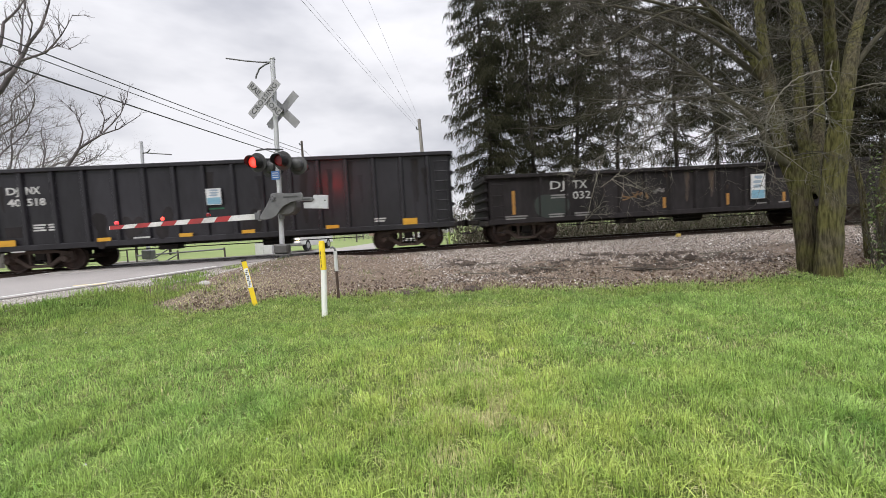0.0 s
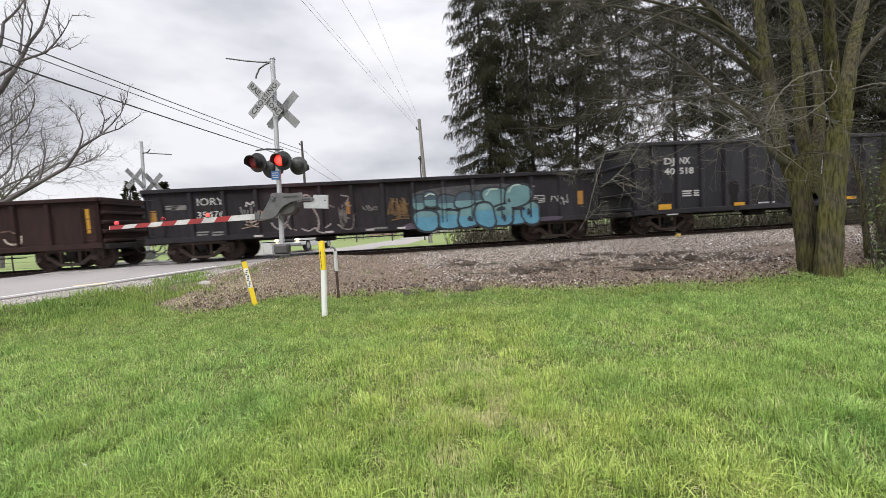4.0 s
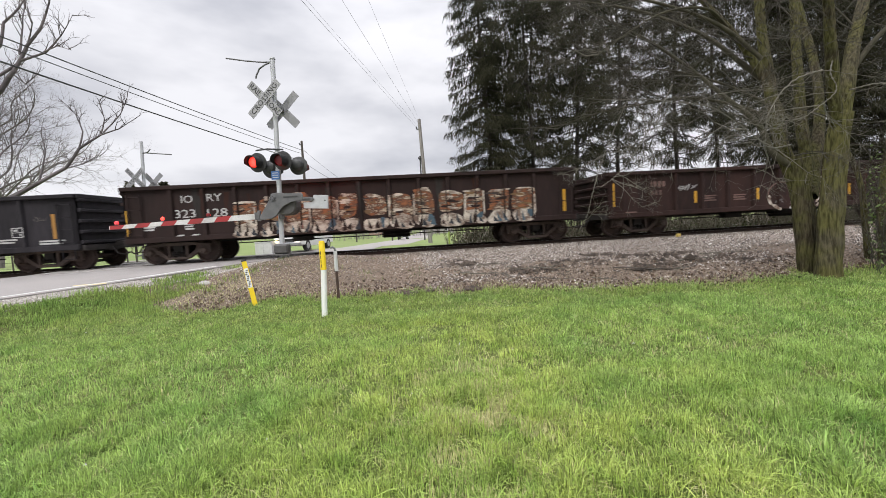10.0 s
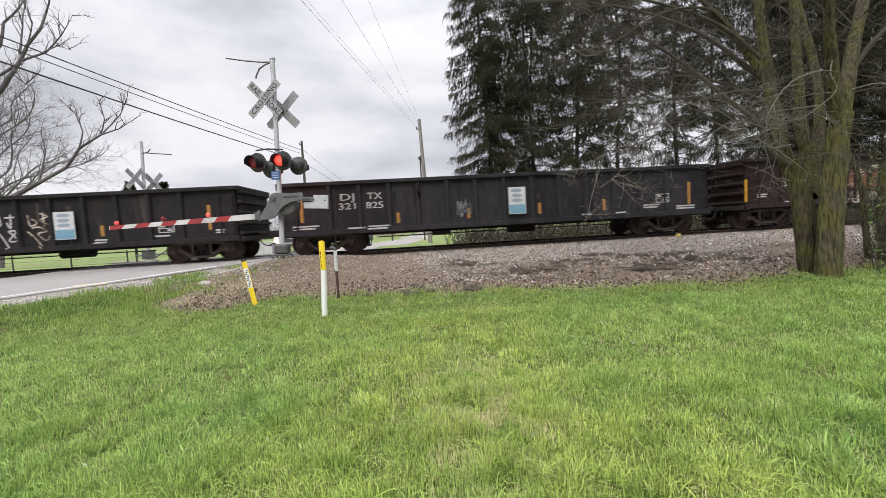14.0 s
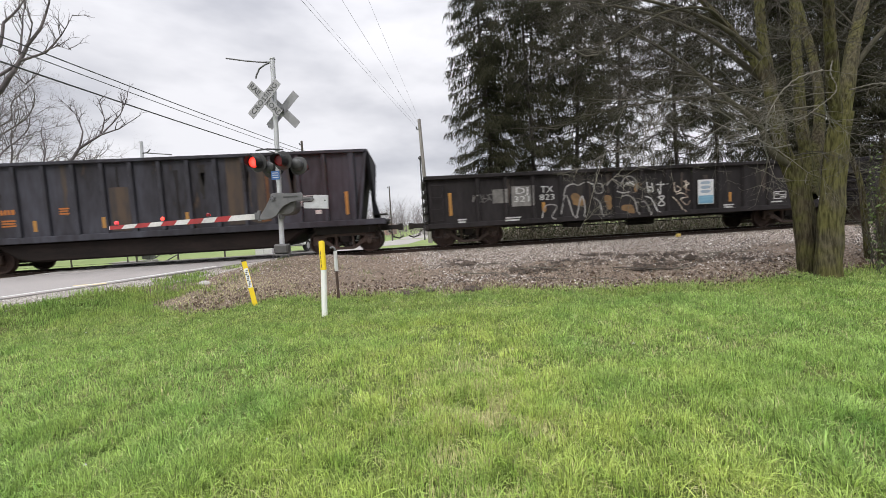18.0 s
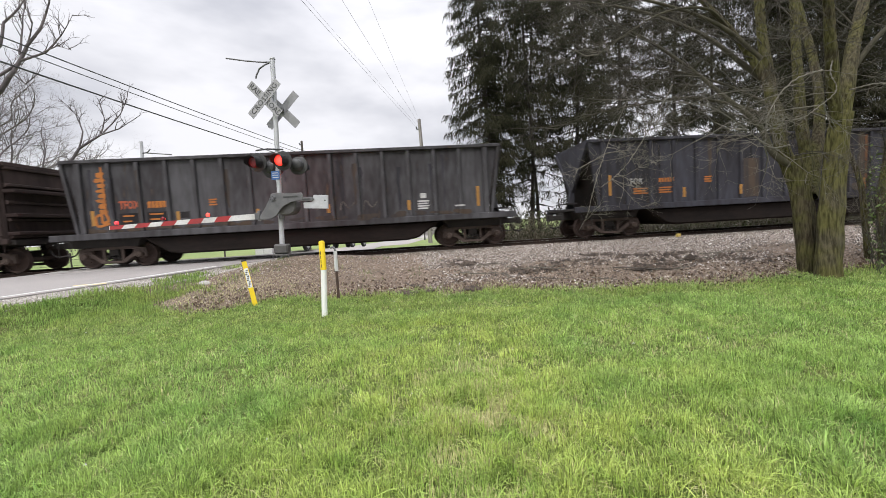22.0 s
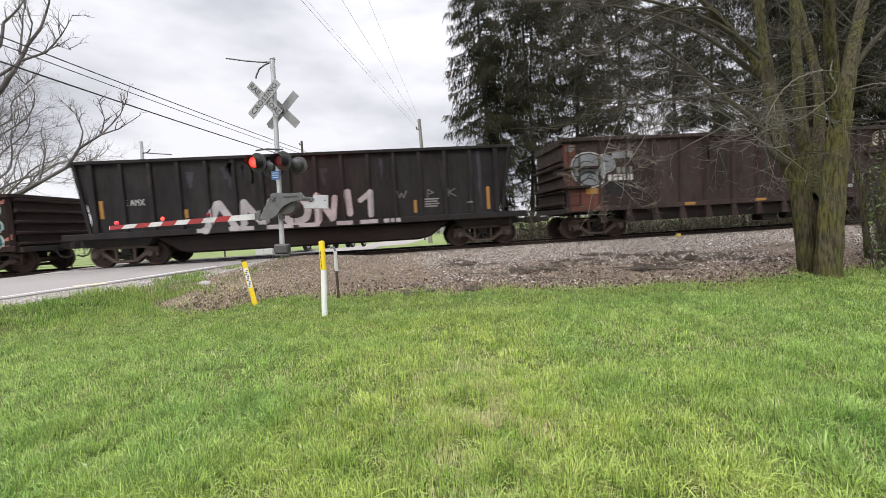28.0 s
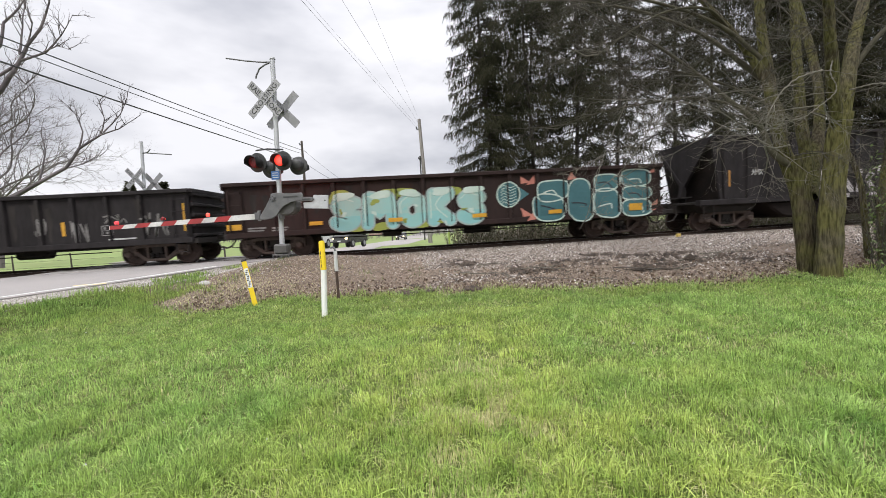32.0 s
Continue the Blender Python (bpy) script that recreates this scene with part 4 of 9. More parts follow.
def ribbon(pts, w, n=5):
    """A fat painted line with round ends, as one strip."""
    c = curve_through(pts, n)
    L, Rr = [], []
    for i, (x, z) in enumerate(c):
        a, b = c[max(i - 1, 0)], c[min(i + 1, len(c) - 1)]
        d = math.hypot(b[0] - a[0], b[1] - a[1]) or 1e-6
        nx, nz = -(b[1] - a[1]) / d * w / 2, (b[0] - a[0]) / d * w / 2
        L.append((x + nx, z + nz))
        Rr.append((x - nx, z - nz))
    out = [[L[i], Rr[i], Rr[i + 1], L[i + 1]] for i in range(len(c) - 1)]
    for (x, z), (px, pz), (qx, qz) in ((c[0], L[0], Rr[0]), (c[-1], Rr[-1], L[-1])):
        a = math.atan2(pz - z, px - x)
        out.append([(x + w / 2 * math.cos(a + math.pi * k / 8), z + w / 2 * math.sin(a + math.pi * k / 8)) for k in range(9)])
    return out


GLYPHS = {
    "S": [[(0.9, 0.88), (0.45, 1.0), (0.12, 0.78), (0.42, 0.55), (0.85, 0.38), (0.72, 0.06), (0.3, 0.0), (0.05, 0.12)]],
    "Y": [[(0.05, 1.0), (0.15, 0.66), (0.5, 0.55), (0.82, 0.7), (0.9, 1.0)], [(0.85, 0.7), (0.75, 0.22), (0.35, 0.0), (0.05, 0.1)]],
    "U": [[(0.1, 1.0), (0.08, 0.35), (0.4, 0.0), (0.8, 0.2), (0.92, 1.0)]],
    "N": [[(0.1, 0.0), (0.12, 0.9), (0.32, 0.92), (0.66, 0.12), (0.86, 0.1), (0.92, 1.0)]],
    "G": [[(0.9, 0.92), (0.5, 1.0), (0.1, 0.7), (0.1, 0.25), (0.5, 0.0), (0.92, 0.2), (0.86, 0.45), (0.55, 0.45)]],
    "E": [[(0.92, 0.92), (0.4, 1.0), (0.15, 0.76), (0.5, 0.55), (0.75, 0.55)], [(0.45, 0.5), (0.08, 0.3), (0.35, 0.0), (0.95, 0.06)]],
    "M": [[(0.05, 0.0), (0.12, 0.9), (0.3, 0.9), (0.48, 0.4), (0.66, 0.9), (0.84, 0.9), (0.95, 0.0)]],
    "O": [[(0.5, 1.0), (0.1, 0.7), (0.12, 0.25), (0.5, 0.0), (0.9, 0.25), (0.9, 0.75), (0.6, 1.0)]],
    "K": [[(0.12, 1.0), (0.1, 0.0)], [(0.9, 1.0), (0.35, 0.5), (0.92, 0.0)]],
}


def bubble(car, glyph, x, z, w, h, fat, edge, body, low, line, layer, label):
    """One sprayed letter of a mural: a dark or pale edge, a body in two tones and a thin glint."""
    for path in GLYPHS[glyph]:
        pts = [(x + u * w, z + v * h) for u, v in path]
        paint(car, "letter_edge", ribbon(pts, fat + 0.11), edge, layer, label + " edge")
        strip_polys = ribbon(pts, fat)
        cut_z = z + 0.36 * h
        paint(car, "letter_body", [q for q in (clip(p, 1, cut_z, False) for p in strip_polys) if len(q) > 2], body, layer + 1, label)
        paint(car, "letter_foot", [q for q in (clip(p, 1, cut_z, True) for p in strip_polys) if len(q) > 2], low, layer + 1, label + " foot")
        glint = [(px - 0.22 * fat, pz + 0.18 * fat) for px, pz in pts[:3]]
        paint(car, "letter_glint", ribbon(glint, 0.035), line, layer + 2)


def outline(poly, w):
    return stroke(poly + poly[:1], w)


def words(car, text, x0, x1, z, size, mat, label="", bold=0.0):
    yp = SIDES[car][0]
    me = lettering("lettering", text, size, mat, bold=bold)
    wide = max(v.co.x for v in me.vertices) - min(v.co.x for v in me.vertices)
    me.transform(Matrix.Diagonal(((x1 - x0) / wide, 1, 1, 1)))
    return part("lettering", me, None, car, label, at=((x0 + x1) / 2, -yp - 0.006, z))


def reflectors(car, spots, mat, wide=0.11, high=0.8, lift=0.001):
    """Each spot: x, middle height and, where it differs, height and width."""
    yp = SIDES[car][0]
    for x, z, *more in spots:
        hh, ww = (more + [high, wide][len(more):])[:2]
        key = ("reflector", mat.name, round(hh, 2), round(ww, 2))
        me = cached(key, lambda: finish(box(-ww / 2, ww / 2, -0.006, 0, -hh / 2, hh / 2), "reflector", mat))
        near = min((abs(x - r) for r in SIDES[car][5]), default=1)
        y = SIDES[car][1] + lift if near < 0.06 + ww / 2 else yp + lift
        if z - hh / 2 < SIDES[car][3]:
            y = max(y, SIDES[car][2] + 0.003)
        part("reflector", me, None, car, at=(x, -y, z))


def bars(car, spots, mat=None):
    """Small print too worn to read: thin bars."""
    polys = []
    for x0, x1, z, n in spots:
        for i in range(n):
            zz = z - i * 0.085
            polys.append(rect(x0, x1 - (0.12 * (x1 - x0) if i % 2 else 0), zz - 0.026, zz + 0.026))
    paint_each(car, "small_print", polys, mat or GREY_S, 1, "worn white stencilled small print")


def data_box(car, x0, x1, z0, z1, mat=None):
    paint(car, "data_box", outline(rect(x0, x1, z0, z1), 0.03) + stroke([(x0, (z0 + z1) / 2), (x1, (z0 + z1) / 2)], 0.02) + [rect(x0 + 0.06, (x0 + x1) / 2 - 0.03, (z0 + z1) / 2 + 0.04, z1 - 0.04), rect((x0 + x1) / 2 + 0.03, x1 - 0.06, z0 + 0.04, (z0 + z1) / 2 - 0.04)], mat or WHITE_S, 1, "small white framed data panel")


PLACARDBLUE = material("placard_teal_blue", (0.11, 0.26, 0.38), (0.20, 0.36, 0.44), rough=0.6, scale=6, fine=30, bump=0, stretch=(0.4, 1, 3))


def placard(car, x0, x1, z0, z1, split=0.35):
    yp = SIDES[car][0]
    y = SIDES[car][1] + 0.004
    me = finish(box(x0, x1, -y - 0.01, -y, z0, z1), "placard", SIGNWHITE)
    ob = part("placard", me, None, car, "white and blue placard")
    zm = z0 + split * (z1 - z0)
    w = x1 - x0
    part("placard_band", mesh_of("placard_band", [(x0 + 0.02, -y - 0.014, z0 + 0.02), (x1 - 0.02, -y - 0.014, z0 + 0.02), (x1 - 0.02, -y - 0.014, zm), (x0 + 0.02, -y - 0.014, zm)], [(0, 1, 2, 3)], PLACARDBLUE), None, ob)
    rng = random.Random(int(x0 * 100))
    polys = [blob((x0 + x1) / 2 + rng.uniform(-0.05, 0.05) * w, zm + (z1 - zm) * k, w * 0.62, (z1 - zm) * 0.2, rng) for k in (0.25, 0.52, 0.8)]
    verts, faces = [], []
    for p in polys:
        n = len(verts)
        verts += [(x, -y - 0.014, z) for x, z in p]
        faces.append(tuple(range(n, n + len(p))))
    part("placard_print", mesh_of("placard_print", verts, faces, PLAC_PRINT), None, ob)


PLAC_PRINT = material("placard_print_grey", (0.22, 0.30, 0.40), (0.30, 0.34, 0.36), rough=0.6, scale=6, fine=30, bump=0)
SPRAYWHITE = material("spray_white", (0.55, 0.54, 0.53), (0.34, 0.33, 0.32), rough=0.8, scale=2.2, fine=16, bump=0.05, spread=0.22)
SPRAYPALE = material("spray_faded_grey", (0.22, 0.21, 0.20), (0.08, 0.075, 0.07), rough=0.85, scale=2.5, fine=12, bump=0.05, spread=0.18)
SPRAYFAINT = material("spray_thin_grey", (0.13, 0.115, 0.105), (0.045, 0.036, 0.033), rough=0.85, scale=3.5, fine=14, bump=0.05, spread=0.12)
SPRAYLINE = material("spray_thin_white", (0.40, 0.385, 0.37), (0.10, 0.092, 0.088), rough=0.85, scale=2.2, fine=10, bump=0.05, spread=0.14)
SPRAYROSE = material("spray_faded_rose", (0.20, 0.12, 0.10), (0.06, 0.035, 0.03), rough=0.85, scale=2.5, fine=12, bump=0.05, spread=0.18)
SPRAYBLUE = material("spray_sky_blue", (0.105, 0.29, 0.40), (0.065, 0.19, 0.27), rough=0.7, scale=1.6, fine=12, bump=0.05)
SPRAYAQUA = material("spray_aqua", (0.17, 0.30, 0.31), (0.085, 0.18, 0.20), rough=0.7, scale=1.6, fine=12, bump=0.05)
SPRAYTEAL = material("spray_pale_teal", (0.25, 0.47, 0.45), (0.32, 0.44, 0.39), rough=0.7, scale=1.3, fine=10, bump=0.05)
SPRAYSLATE = material("spray_slate_teal", (0.13, 0.19, 0.19), (0.07, 0.11, 0.115), rough=0.7, scale=1.6, fine=12, bump=0.05)
SPRAYHAZE = material("spray_grey_haze", (0.10, 0.098, 0.105), (0.035, 0.032, 0.036), rough=0.75, scale=2.4, fine=9, bump=0.05)
SPRAYCHALK = material("spray_chalk_grey", (0.46, 0.43, 0.44), (0.27, 0.245, 0.25), rough=0.75, scale=2.2, fine=14, bump=0.05, spread=0.2)
SPRAYMINT = material("spray_whitish_mint", (0.52, 0.60, 0.54), (0.40, 0.52, 0.46), rough=0.7, scale=1.6, fine=10, bump=0.05)
SPRAYDEEP = material("spray_deep_teal", (0.055, 0.15, 0.165), (0.035, 0.11, 0.125), rough=0.7, scale=1.6, fine=10, bump=0.05)
SPRAYSEA = material("spray_sea_blue", (0.20, 0.45, 0.46), (0.26, 0.47, 0.43), rough=0.7, scale=1.3, fine=10, bump=0.05)
SPRAYMIST = material("spray_mist_grey", (0.40, 0.46, 0.43), (0.22, 0.27, 0.26), rough=0.7, scale=2.6, fine=10, bump=0.05)
SPRAYLIME = material("spray_olive_lime", (0.30, 0.33, 0.06), (0.22, 0.26, 0.05), rough=0.7, scale=1.6, fine=10, bump=0.05)
SPRAYPINK = material("spray_salmon", (0.55, 0.22, 0.16), (0.40, 0.15, 0.12), rough=0.75, scale=1.6, fine=10, bump=0.05)
SPRAYRUST = material("spray_burnt_orange", (0.26, 0.095, 0.035), (0.05, 0.026, 0.019), rough=0.8, scale=3.6, fine=17, bump=0.1, mid=0.47, spread=0.06, third=(0.42, 0.34, 0.25), stretch=(1, 1, 2.2))
SPRAYCREAM = material("spray_cream", (0.56, 0.50, 0.42), (0.15, 0.10, 0.075), rough=0.8, scale=3.8, fine=18, bump=0.05, spread=0.09)
SPRAYSLATE = material("spray_slate_blue", (0.07, 0.125, 0.165), (0.045, 0.06, 0.075), rough=0.8, scale=2.4, fine=14, bump=0.05)
SPRAYINK = material("spray_ink", (0.015, 0.02, 0.028), (0.028, 0.032, 0.04), rough=0.7, scale=2, fine=12, bump=0.05)
SPRAYGOLD = material("spray_dull_gold", (0.24, 0.14, 0.055), (0.10, 0.06, 0.03), rough=0.8, scale=3, fine=14, bump=0.05)
SPRAYSILVER = material("spray_silver_grey", (0.24, 0.255, 0.27), (0.12, 0.125, 0.13), rough=0.6, scale=2, fine=12, bump=0.05)


VIOLET = material("spray_violet", (0.10, 0.075, 0.115), (0.04, 0.034, 0.045), rough=0.8, scale=2, fine=12, bump=0.05)
RUSTFILM = material("thin_rust_film", (0.066, 0.044, 0.029), (0.032, 0.027, 0.026), rough=0.85, scale=2.2, fine=9, bump=0.1, stretch=(1, 1, 0.2), spread=0.1)


REDFILM = material("dull_red_film", (0.050, 0.022, 0.016), (0.022, 0.0125, 0.0105), rough=0.9, spec=0.2, scale=1.4, fine=8, bump=0.1, stretch=(1, 1, 0.2), spread=0.12)
DUSTFILM = material("dull_dust_film", (0.042, 0.037, 0.034), (0.018, 0.0158, 0.0148), rough=0.9, spec=0.2, scale=1.4, fine=8, bump=0.1, stretch=(1, 1, 0.2), spread=0.12)


def weather(car, x0, x1, z0, z1, mats, n, rng):
    """Ragged runs of dust and rust down the plates."""
    for i in range(n):
        x, w = rng.uniform(x0, x1), rng.uniform(0.05, 0.30)
        top, low = z1 - rng.uniform(0.0, 0.25) * (z1 - z0), z0 + rng.uniform(0.0, 0.6) * (z1 - z0)
        left = [(x - w * (0.5 - 0.35 * k / 6) + rng.uniform(-0.03, 0.03), top + (low - top) * k / 6) for k in range(7)]
        right = [(x + w * (0.5 - 0.35 * k / 6) + rng.uniform(-0.03, 0.03), top + (low - top) * k / 6) for k in range(6, -1, -1)]
        paint(car, "grime_run", [left + right], mats[i % len(mats)], -0.6)


def mark_cars():
    R = random.Random(7)
    wear = random.Random(23)
    for car, half, z0, z1, films in ((car_a, 7.4, 0.95, 2.4, (DUSTFILM, RUSTFILM)), (car_t, 7.4, 1.0, 3.3, (BLACK2, BLACK)), (car_b, 7.4, 0.95, 2.45, (DUSTFILM,)), (car_c, 7.4, 0.9, 2.3, (DARKBROWN, REDFILM)), (car_d, 7.5, 0.95, 2.55, (DUSTFILM, REDFILM)), (car_e, 7.4, 0.9, 2.45, (DUSTFILM, BLACK2)), (car_f, 7.4, 0.9, 2.45, (DUSTFILM, RUSTFILM)), (car_g, 6.6, 1.3, 3.5, (BLACK2, RUSTFILM, DUSTFILM)), (car_h, 6.6, 1.3, 3.5, (GREYCAR, RUSTFILM, GREYCAR)), (car_i, 7.2, 1.2, 3.5, (REDFILM, DUSTFILM)), (car_j, 6.6, 1.3, 3.45, (DUSTFILM, DUSTFILM, GREYCAR)), (car_k, 7.3, 0.95, 2.4, (DUSTFILM, REDFILM)), (car_l, 7.3, 0.95, 2.4, (DUSTFILM,))):
        weather(car, -half, half, z0, z1, films, 13, wear)
    # first gondola
    c = car_a
    reflectors(c, [(-7.0, 1.49, 0.86), (-1.24, 1.19, 0.4), (1.3, 1.2, 0.42), (3.61, 1.18, 0.36)], OCHRE_R)
    words(c, "DJ", -5.61, -5.08, 2.03, 0.42, WHITE_S, "worn white lettering")
    words(c, "TX", -4.76, -4.23, 2.02, 0.42, WHITE_S, "worn white lettering")
    words(c, "032", -4.77, -4.10, 1.63, 0.40, WHITE_S, "worn white lettering")
    bars(c, [(-5.6, -5.0, 1.68, 2), (-7.33, -6.5, 0.99, 2), (-5.7, -5.1, 0.99, 2), (-4.73, -4.16, 0.99, 2), (2.5, 2.9, 0.98, 1), (3.4, 3.8, 0.98, 1)])
    paint(c, "spray_tag", scrawl(-2.85, -1.95, 1.35, 1.7, R, 6, 0.05), SPRAYGOLD, 1, "dull gold sprayed scrawl")
    paint(c, "spray_tag", scrawl(-1.75, -1.15, 1.55, 1.75, R, 3, 0.06), SPRAYPALE, 1, "faded grey sprayed scrawl")
    paint(c, "faded_patch", [blob(-5.6, 1.3, 1.2, 0.9, R)], material("faded_green_patch", (0.02, 0.032, 0.027), (0.03, 0.035, 0.03), rough=0.8, scale=2, fine=9), 0)
    placard(c, 2.15, 2.72, 1.15, 2.08)
    # tall car
    c = car_t
    paint(c, "dark_panel", [rect(-6.85, -6.35, 1.20, 1.55)], BLACK2, 0, "dark repainted panel")
    paint(c, "small_print", [rect(-6.66, -6.24, 0.72, 0.76)], WHITE_S, 1, "white stencilled line")
    words(c, "DJ", -6.67, -6.27, 2.71, 0.33, WHITE_S, "white lettering", 0.008)
    words(c, "NX", -6.09, -5.66, 2.71, 0.33, WHITE_S, "white lettering", 0.008)
    words(c, "40", -6.68, -6.25, 2.33, 0.33, WHITE_S, "white lettering", 0.008)
    words(c, "518", -6.08, -5.52, 2.33, 0.33, WHITE_S, "white lettering", 0.008)
    bars(c, [(-5.98, -5.60, 1.58, 3), (-5.52, -5.30, 1.58, 3)], WHITE_S)
    reflectors(c, [(-6.74, 1.03, 0.2, 0.5), (-3.77, 0.99, 0.12, 0.42), (-1.17, 0.99, 0.12, 0.42), (0.87, 0.99, 0.12, 0.42), (3.7, 0.99, 0.12, 0.44), (6.4, 1.03, 0.22, 0.5)], YELLOW_R)
    bars(c, [(5.16, 5.54, 1.18, 2), (-2.9, -2.3, 0.99, 1)], WHITE_S)
    placard(c, -0.4, 0.08, 1.95, 2.5, 0.45)
    paint(c, "green_stripe", [rect(-0.4, 0.1, 1.80, 1.86)], material("faded_green", (0.03, 0.16, 0.09), (0.03, 0.11, 0.06), rough=0.8), 1)
    for x in (-3.9, -2.9, -1.9, 1.0, 2.0):
        paint(c, "soot_stain", [blob(x, 1.35 + R.uniform(-0.1, 0.1), 0.5, 0.9, R, 0.7)], BLACK2, 0)
    # blue mural car
    c = car_b
    words(c, "IORY", -6.27, -5.39, 2.06, 0.36, WHITE_S, "white stencilled lettering")
    words(c, "35476", -6.29, -5.41, 1.62, 0.32, WHITE_S, "white stencilled number")
    reflectors(c, [(-7.7, 1.58, 0.55, 0.2), (-4.18, 1.5, 0.34), (-1.22, 1.62, 0.44), (7.2, 1.55, 0.5, 0.2)], OCHRE_R)
    bars(c, [(-7.3, -6.86, 1.98, 2), (-6.38, -5.95, 1.05, 2), (-5.85, -5.44, 1.02, 2), (-0.4, 0.1, 0.85, 1), (5.3, 5.5, 2.04, 1)])
    data_box(c, 5.36, 5.84, 1.46, 1.70)
    puffs = ((1.27, 1.68, 0.46, 0.50, 0), (1.68, 1.76, 0.48, 0.50, 0), (2.30, 1.62, 0.72, 0.50, 0), (2.90, 1.68, 0.66, 0.52, 0), (3.44, 1.66, 0.50, 0.58, 0), (4.02, 1.72, 0.86, 0.66, 1), (4.85, 1.74, 0.90, 0.78, 1), (1.49, 1.02, 0.86, 0.66, 2), (2.28, 1.04, 0.90, 0.66, 2), (3.03, 1.12, 0.70, 0.80, 3), (4.24, 1.07, 0.74, 0.76, 3), (3.61, 1.10, 0.68, 0.84, 2), (4.72, 0.98, 0.90, 0.52, 2), (5.30, 1.10, 0.66, 0.72, 2))
    paint(c, "overspray", [blob(3.3, 1.85, 4.6, 0.62, R, 0.35, 3.0)], SPRAYHAZE, 0, "pale grey overspray behind the letters")
    for k, (x, z, w, hh, tone) in enumerate(puffs):
        low = 1 + 3 * (k % 4)
        shape = blob(x, z, w, hh, R, 0.16, 2.8)
        paint(c, "letter_edge", [[(x + (px - x) * 1.21, z + (pz - z) * 1.21) for px, pz in shape]], SPRAYINK, low, "dark letter outline")
        paint(c, "letter_body", [shape], (SPRAYSLATE, SPRAYAQUA, SPRAYBLUE, SPRAYAQUA)[tone], low + 1, "teal-blue bubble letter")
        if tone != 2:
            paint(c, "letter_foot", [p for p in [clip(shape, 1, z - 0.02, True)] if len(p) > 2], SPRAYBLUE if tone == 3 else SPRAYAQUA, low + 2, "deeper foot of a bubble letter")
        else:
            paint(c, "letter_cap", [p for p in [clip(shape, 1, z + 0.20 * hh, False)] if len(p) > 2], SPRAYAQUA, low + 2, "greener cap of a bubble letter")
    for x, z, w, hh in ((3.06, 1.0, 0.14, 0.22), (4.20, 1.30, 0.34, 0.12), (4.30, 0.96, 0.10, 0.30), (4.52, 1.58, 0.10, 0.14), (4.98, 1.26, 0.30, 0.08), (5.22, 1.14, 0.10, 0.26), (2.32, 1.40, 0.20, 0.06), (1.92, 1.05, 0.07, 0.36)):
        paint(c, "letter_gap", [blob(x, z, w, hh, R, 0.3)], SPRAYINK, 14, "dark gap within a letter")
    for pts in ([(4.50, 1.86), (4.68, 2.10), (4.95, 2.12)], [(3.70, 1.82), (3.84, 2.0), (4.1, 2.01)], [(1.5, 1.88), (1.66, 1.96), (1.82, 1.92)]):
        paint(c, "letter_glint", ribbon(pts, 0.04), SPRAYMINT, 15, "whitish glint on a letter")
    paint(c, "violet_smear", [blob(1.0, 0.86, 0.5, 0.3, R, 0.5)], VIOLET, 0)
    paint(c, "spray_tag", scrawl(0.15, 0.85, 1.1, 1.9, R, 7, 0.045), SPRAYGOLD, 1, "pale brown sprayed scrawl")
    paint(c, "spray_tag", scrawl(-0.75, -0.25, 1.45, 1.7, R, 4, 0.04) + scrawl(-1.55, -1.2, 0.85, 2.0, R, 3, 0.04), SPRAYPALE, 1, "faded sprayed scrawl")
    for pts in ([(-3.68, 1.43), (-3.71, 1.67), (-3.42, 1.73), (-3.22, 1.54), (-3.3, 1.3), (-3.5, 1.12)], [(-3.87, 1.24), (-3.73, 1.06), (-3.53, 0.99), (-3.31, 1.17), (-3.24, 1.03), (-3.04, 0.94)], [(-2.85, 1.94), (-2.7, 2.13), (-2.53, 2.09), (-2.43, 1.85), (-2.51, 1.75)], [(-2.86, 0.98), (-2.61, 0.89), (-2.4, 0.98), (-2.26, 0.84), (-2.08, 0.79)], [(-2.44, 1.74), (-2.23, 1.67), (-2.08, 1.83), (-1.73, 1.67)], [(-2.04, 0.97), (-1.86, 1.09)], [(-1.43, 2.07), (-1.18, 1.99), (-1.29, 1.76), (-1.12, 1.68)], [(-1.61, 1.05), (-1.4, 0.9), (-1.11, 0.91), (-1.0, 1.4)], [(-2.5, 1.81), (-2.27, 1.32), (-2.3, 0.9)]):
        paint(c, "spray_line", ribbon(pts, 0.05), SPRAYLINE, 1, "pale looping spray line")
    for x, n in ((-4.85, 5), (0.25, 5)):
        for k in range(n):
            xx = x + 0.12 * k
            paint(c, "spray_tag", ribbon([(xx, 1.72 + R.uniform(-0.1, 0.15)), (xx + R.uniform(-0.06, 0.1), 1.5), (xx + R.uniform(-0.03, 0.12), 1.32 + R.uniform(-0.1, 0.06))], 0.05), SPRAYPALE if x < 0 else SPRAYGOLD, 1, "upright sprayed stroke")
        for k in range(4):
            z = 1.12 + 0.09 * k + R.uniform(-0.03, 0.03)
            paint(c, "spray_tag", ribbon([(x + R.uniform(0.0, 0.2), z), (x + 0.35, z + R.uniform(-0.06, 0.06)), (x + R.uniform(0.5, 0.68), z + 0.03)], 0.04), SPRAYCREAM if x < 0 else SPRAYGOLD, 2, "sprayed cross stroke")
    paint(c, "spray_tag", ribbon([(-4.66, 1.86), (-4.62, 1.99), (-4.52, 1.9), (-4.42, 2.0), (-4.38, 1.84)], 0.045), SPRAYWHITE, 2, "white sprayed crown")
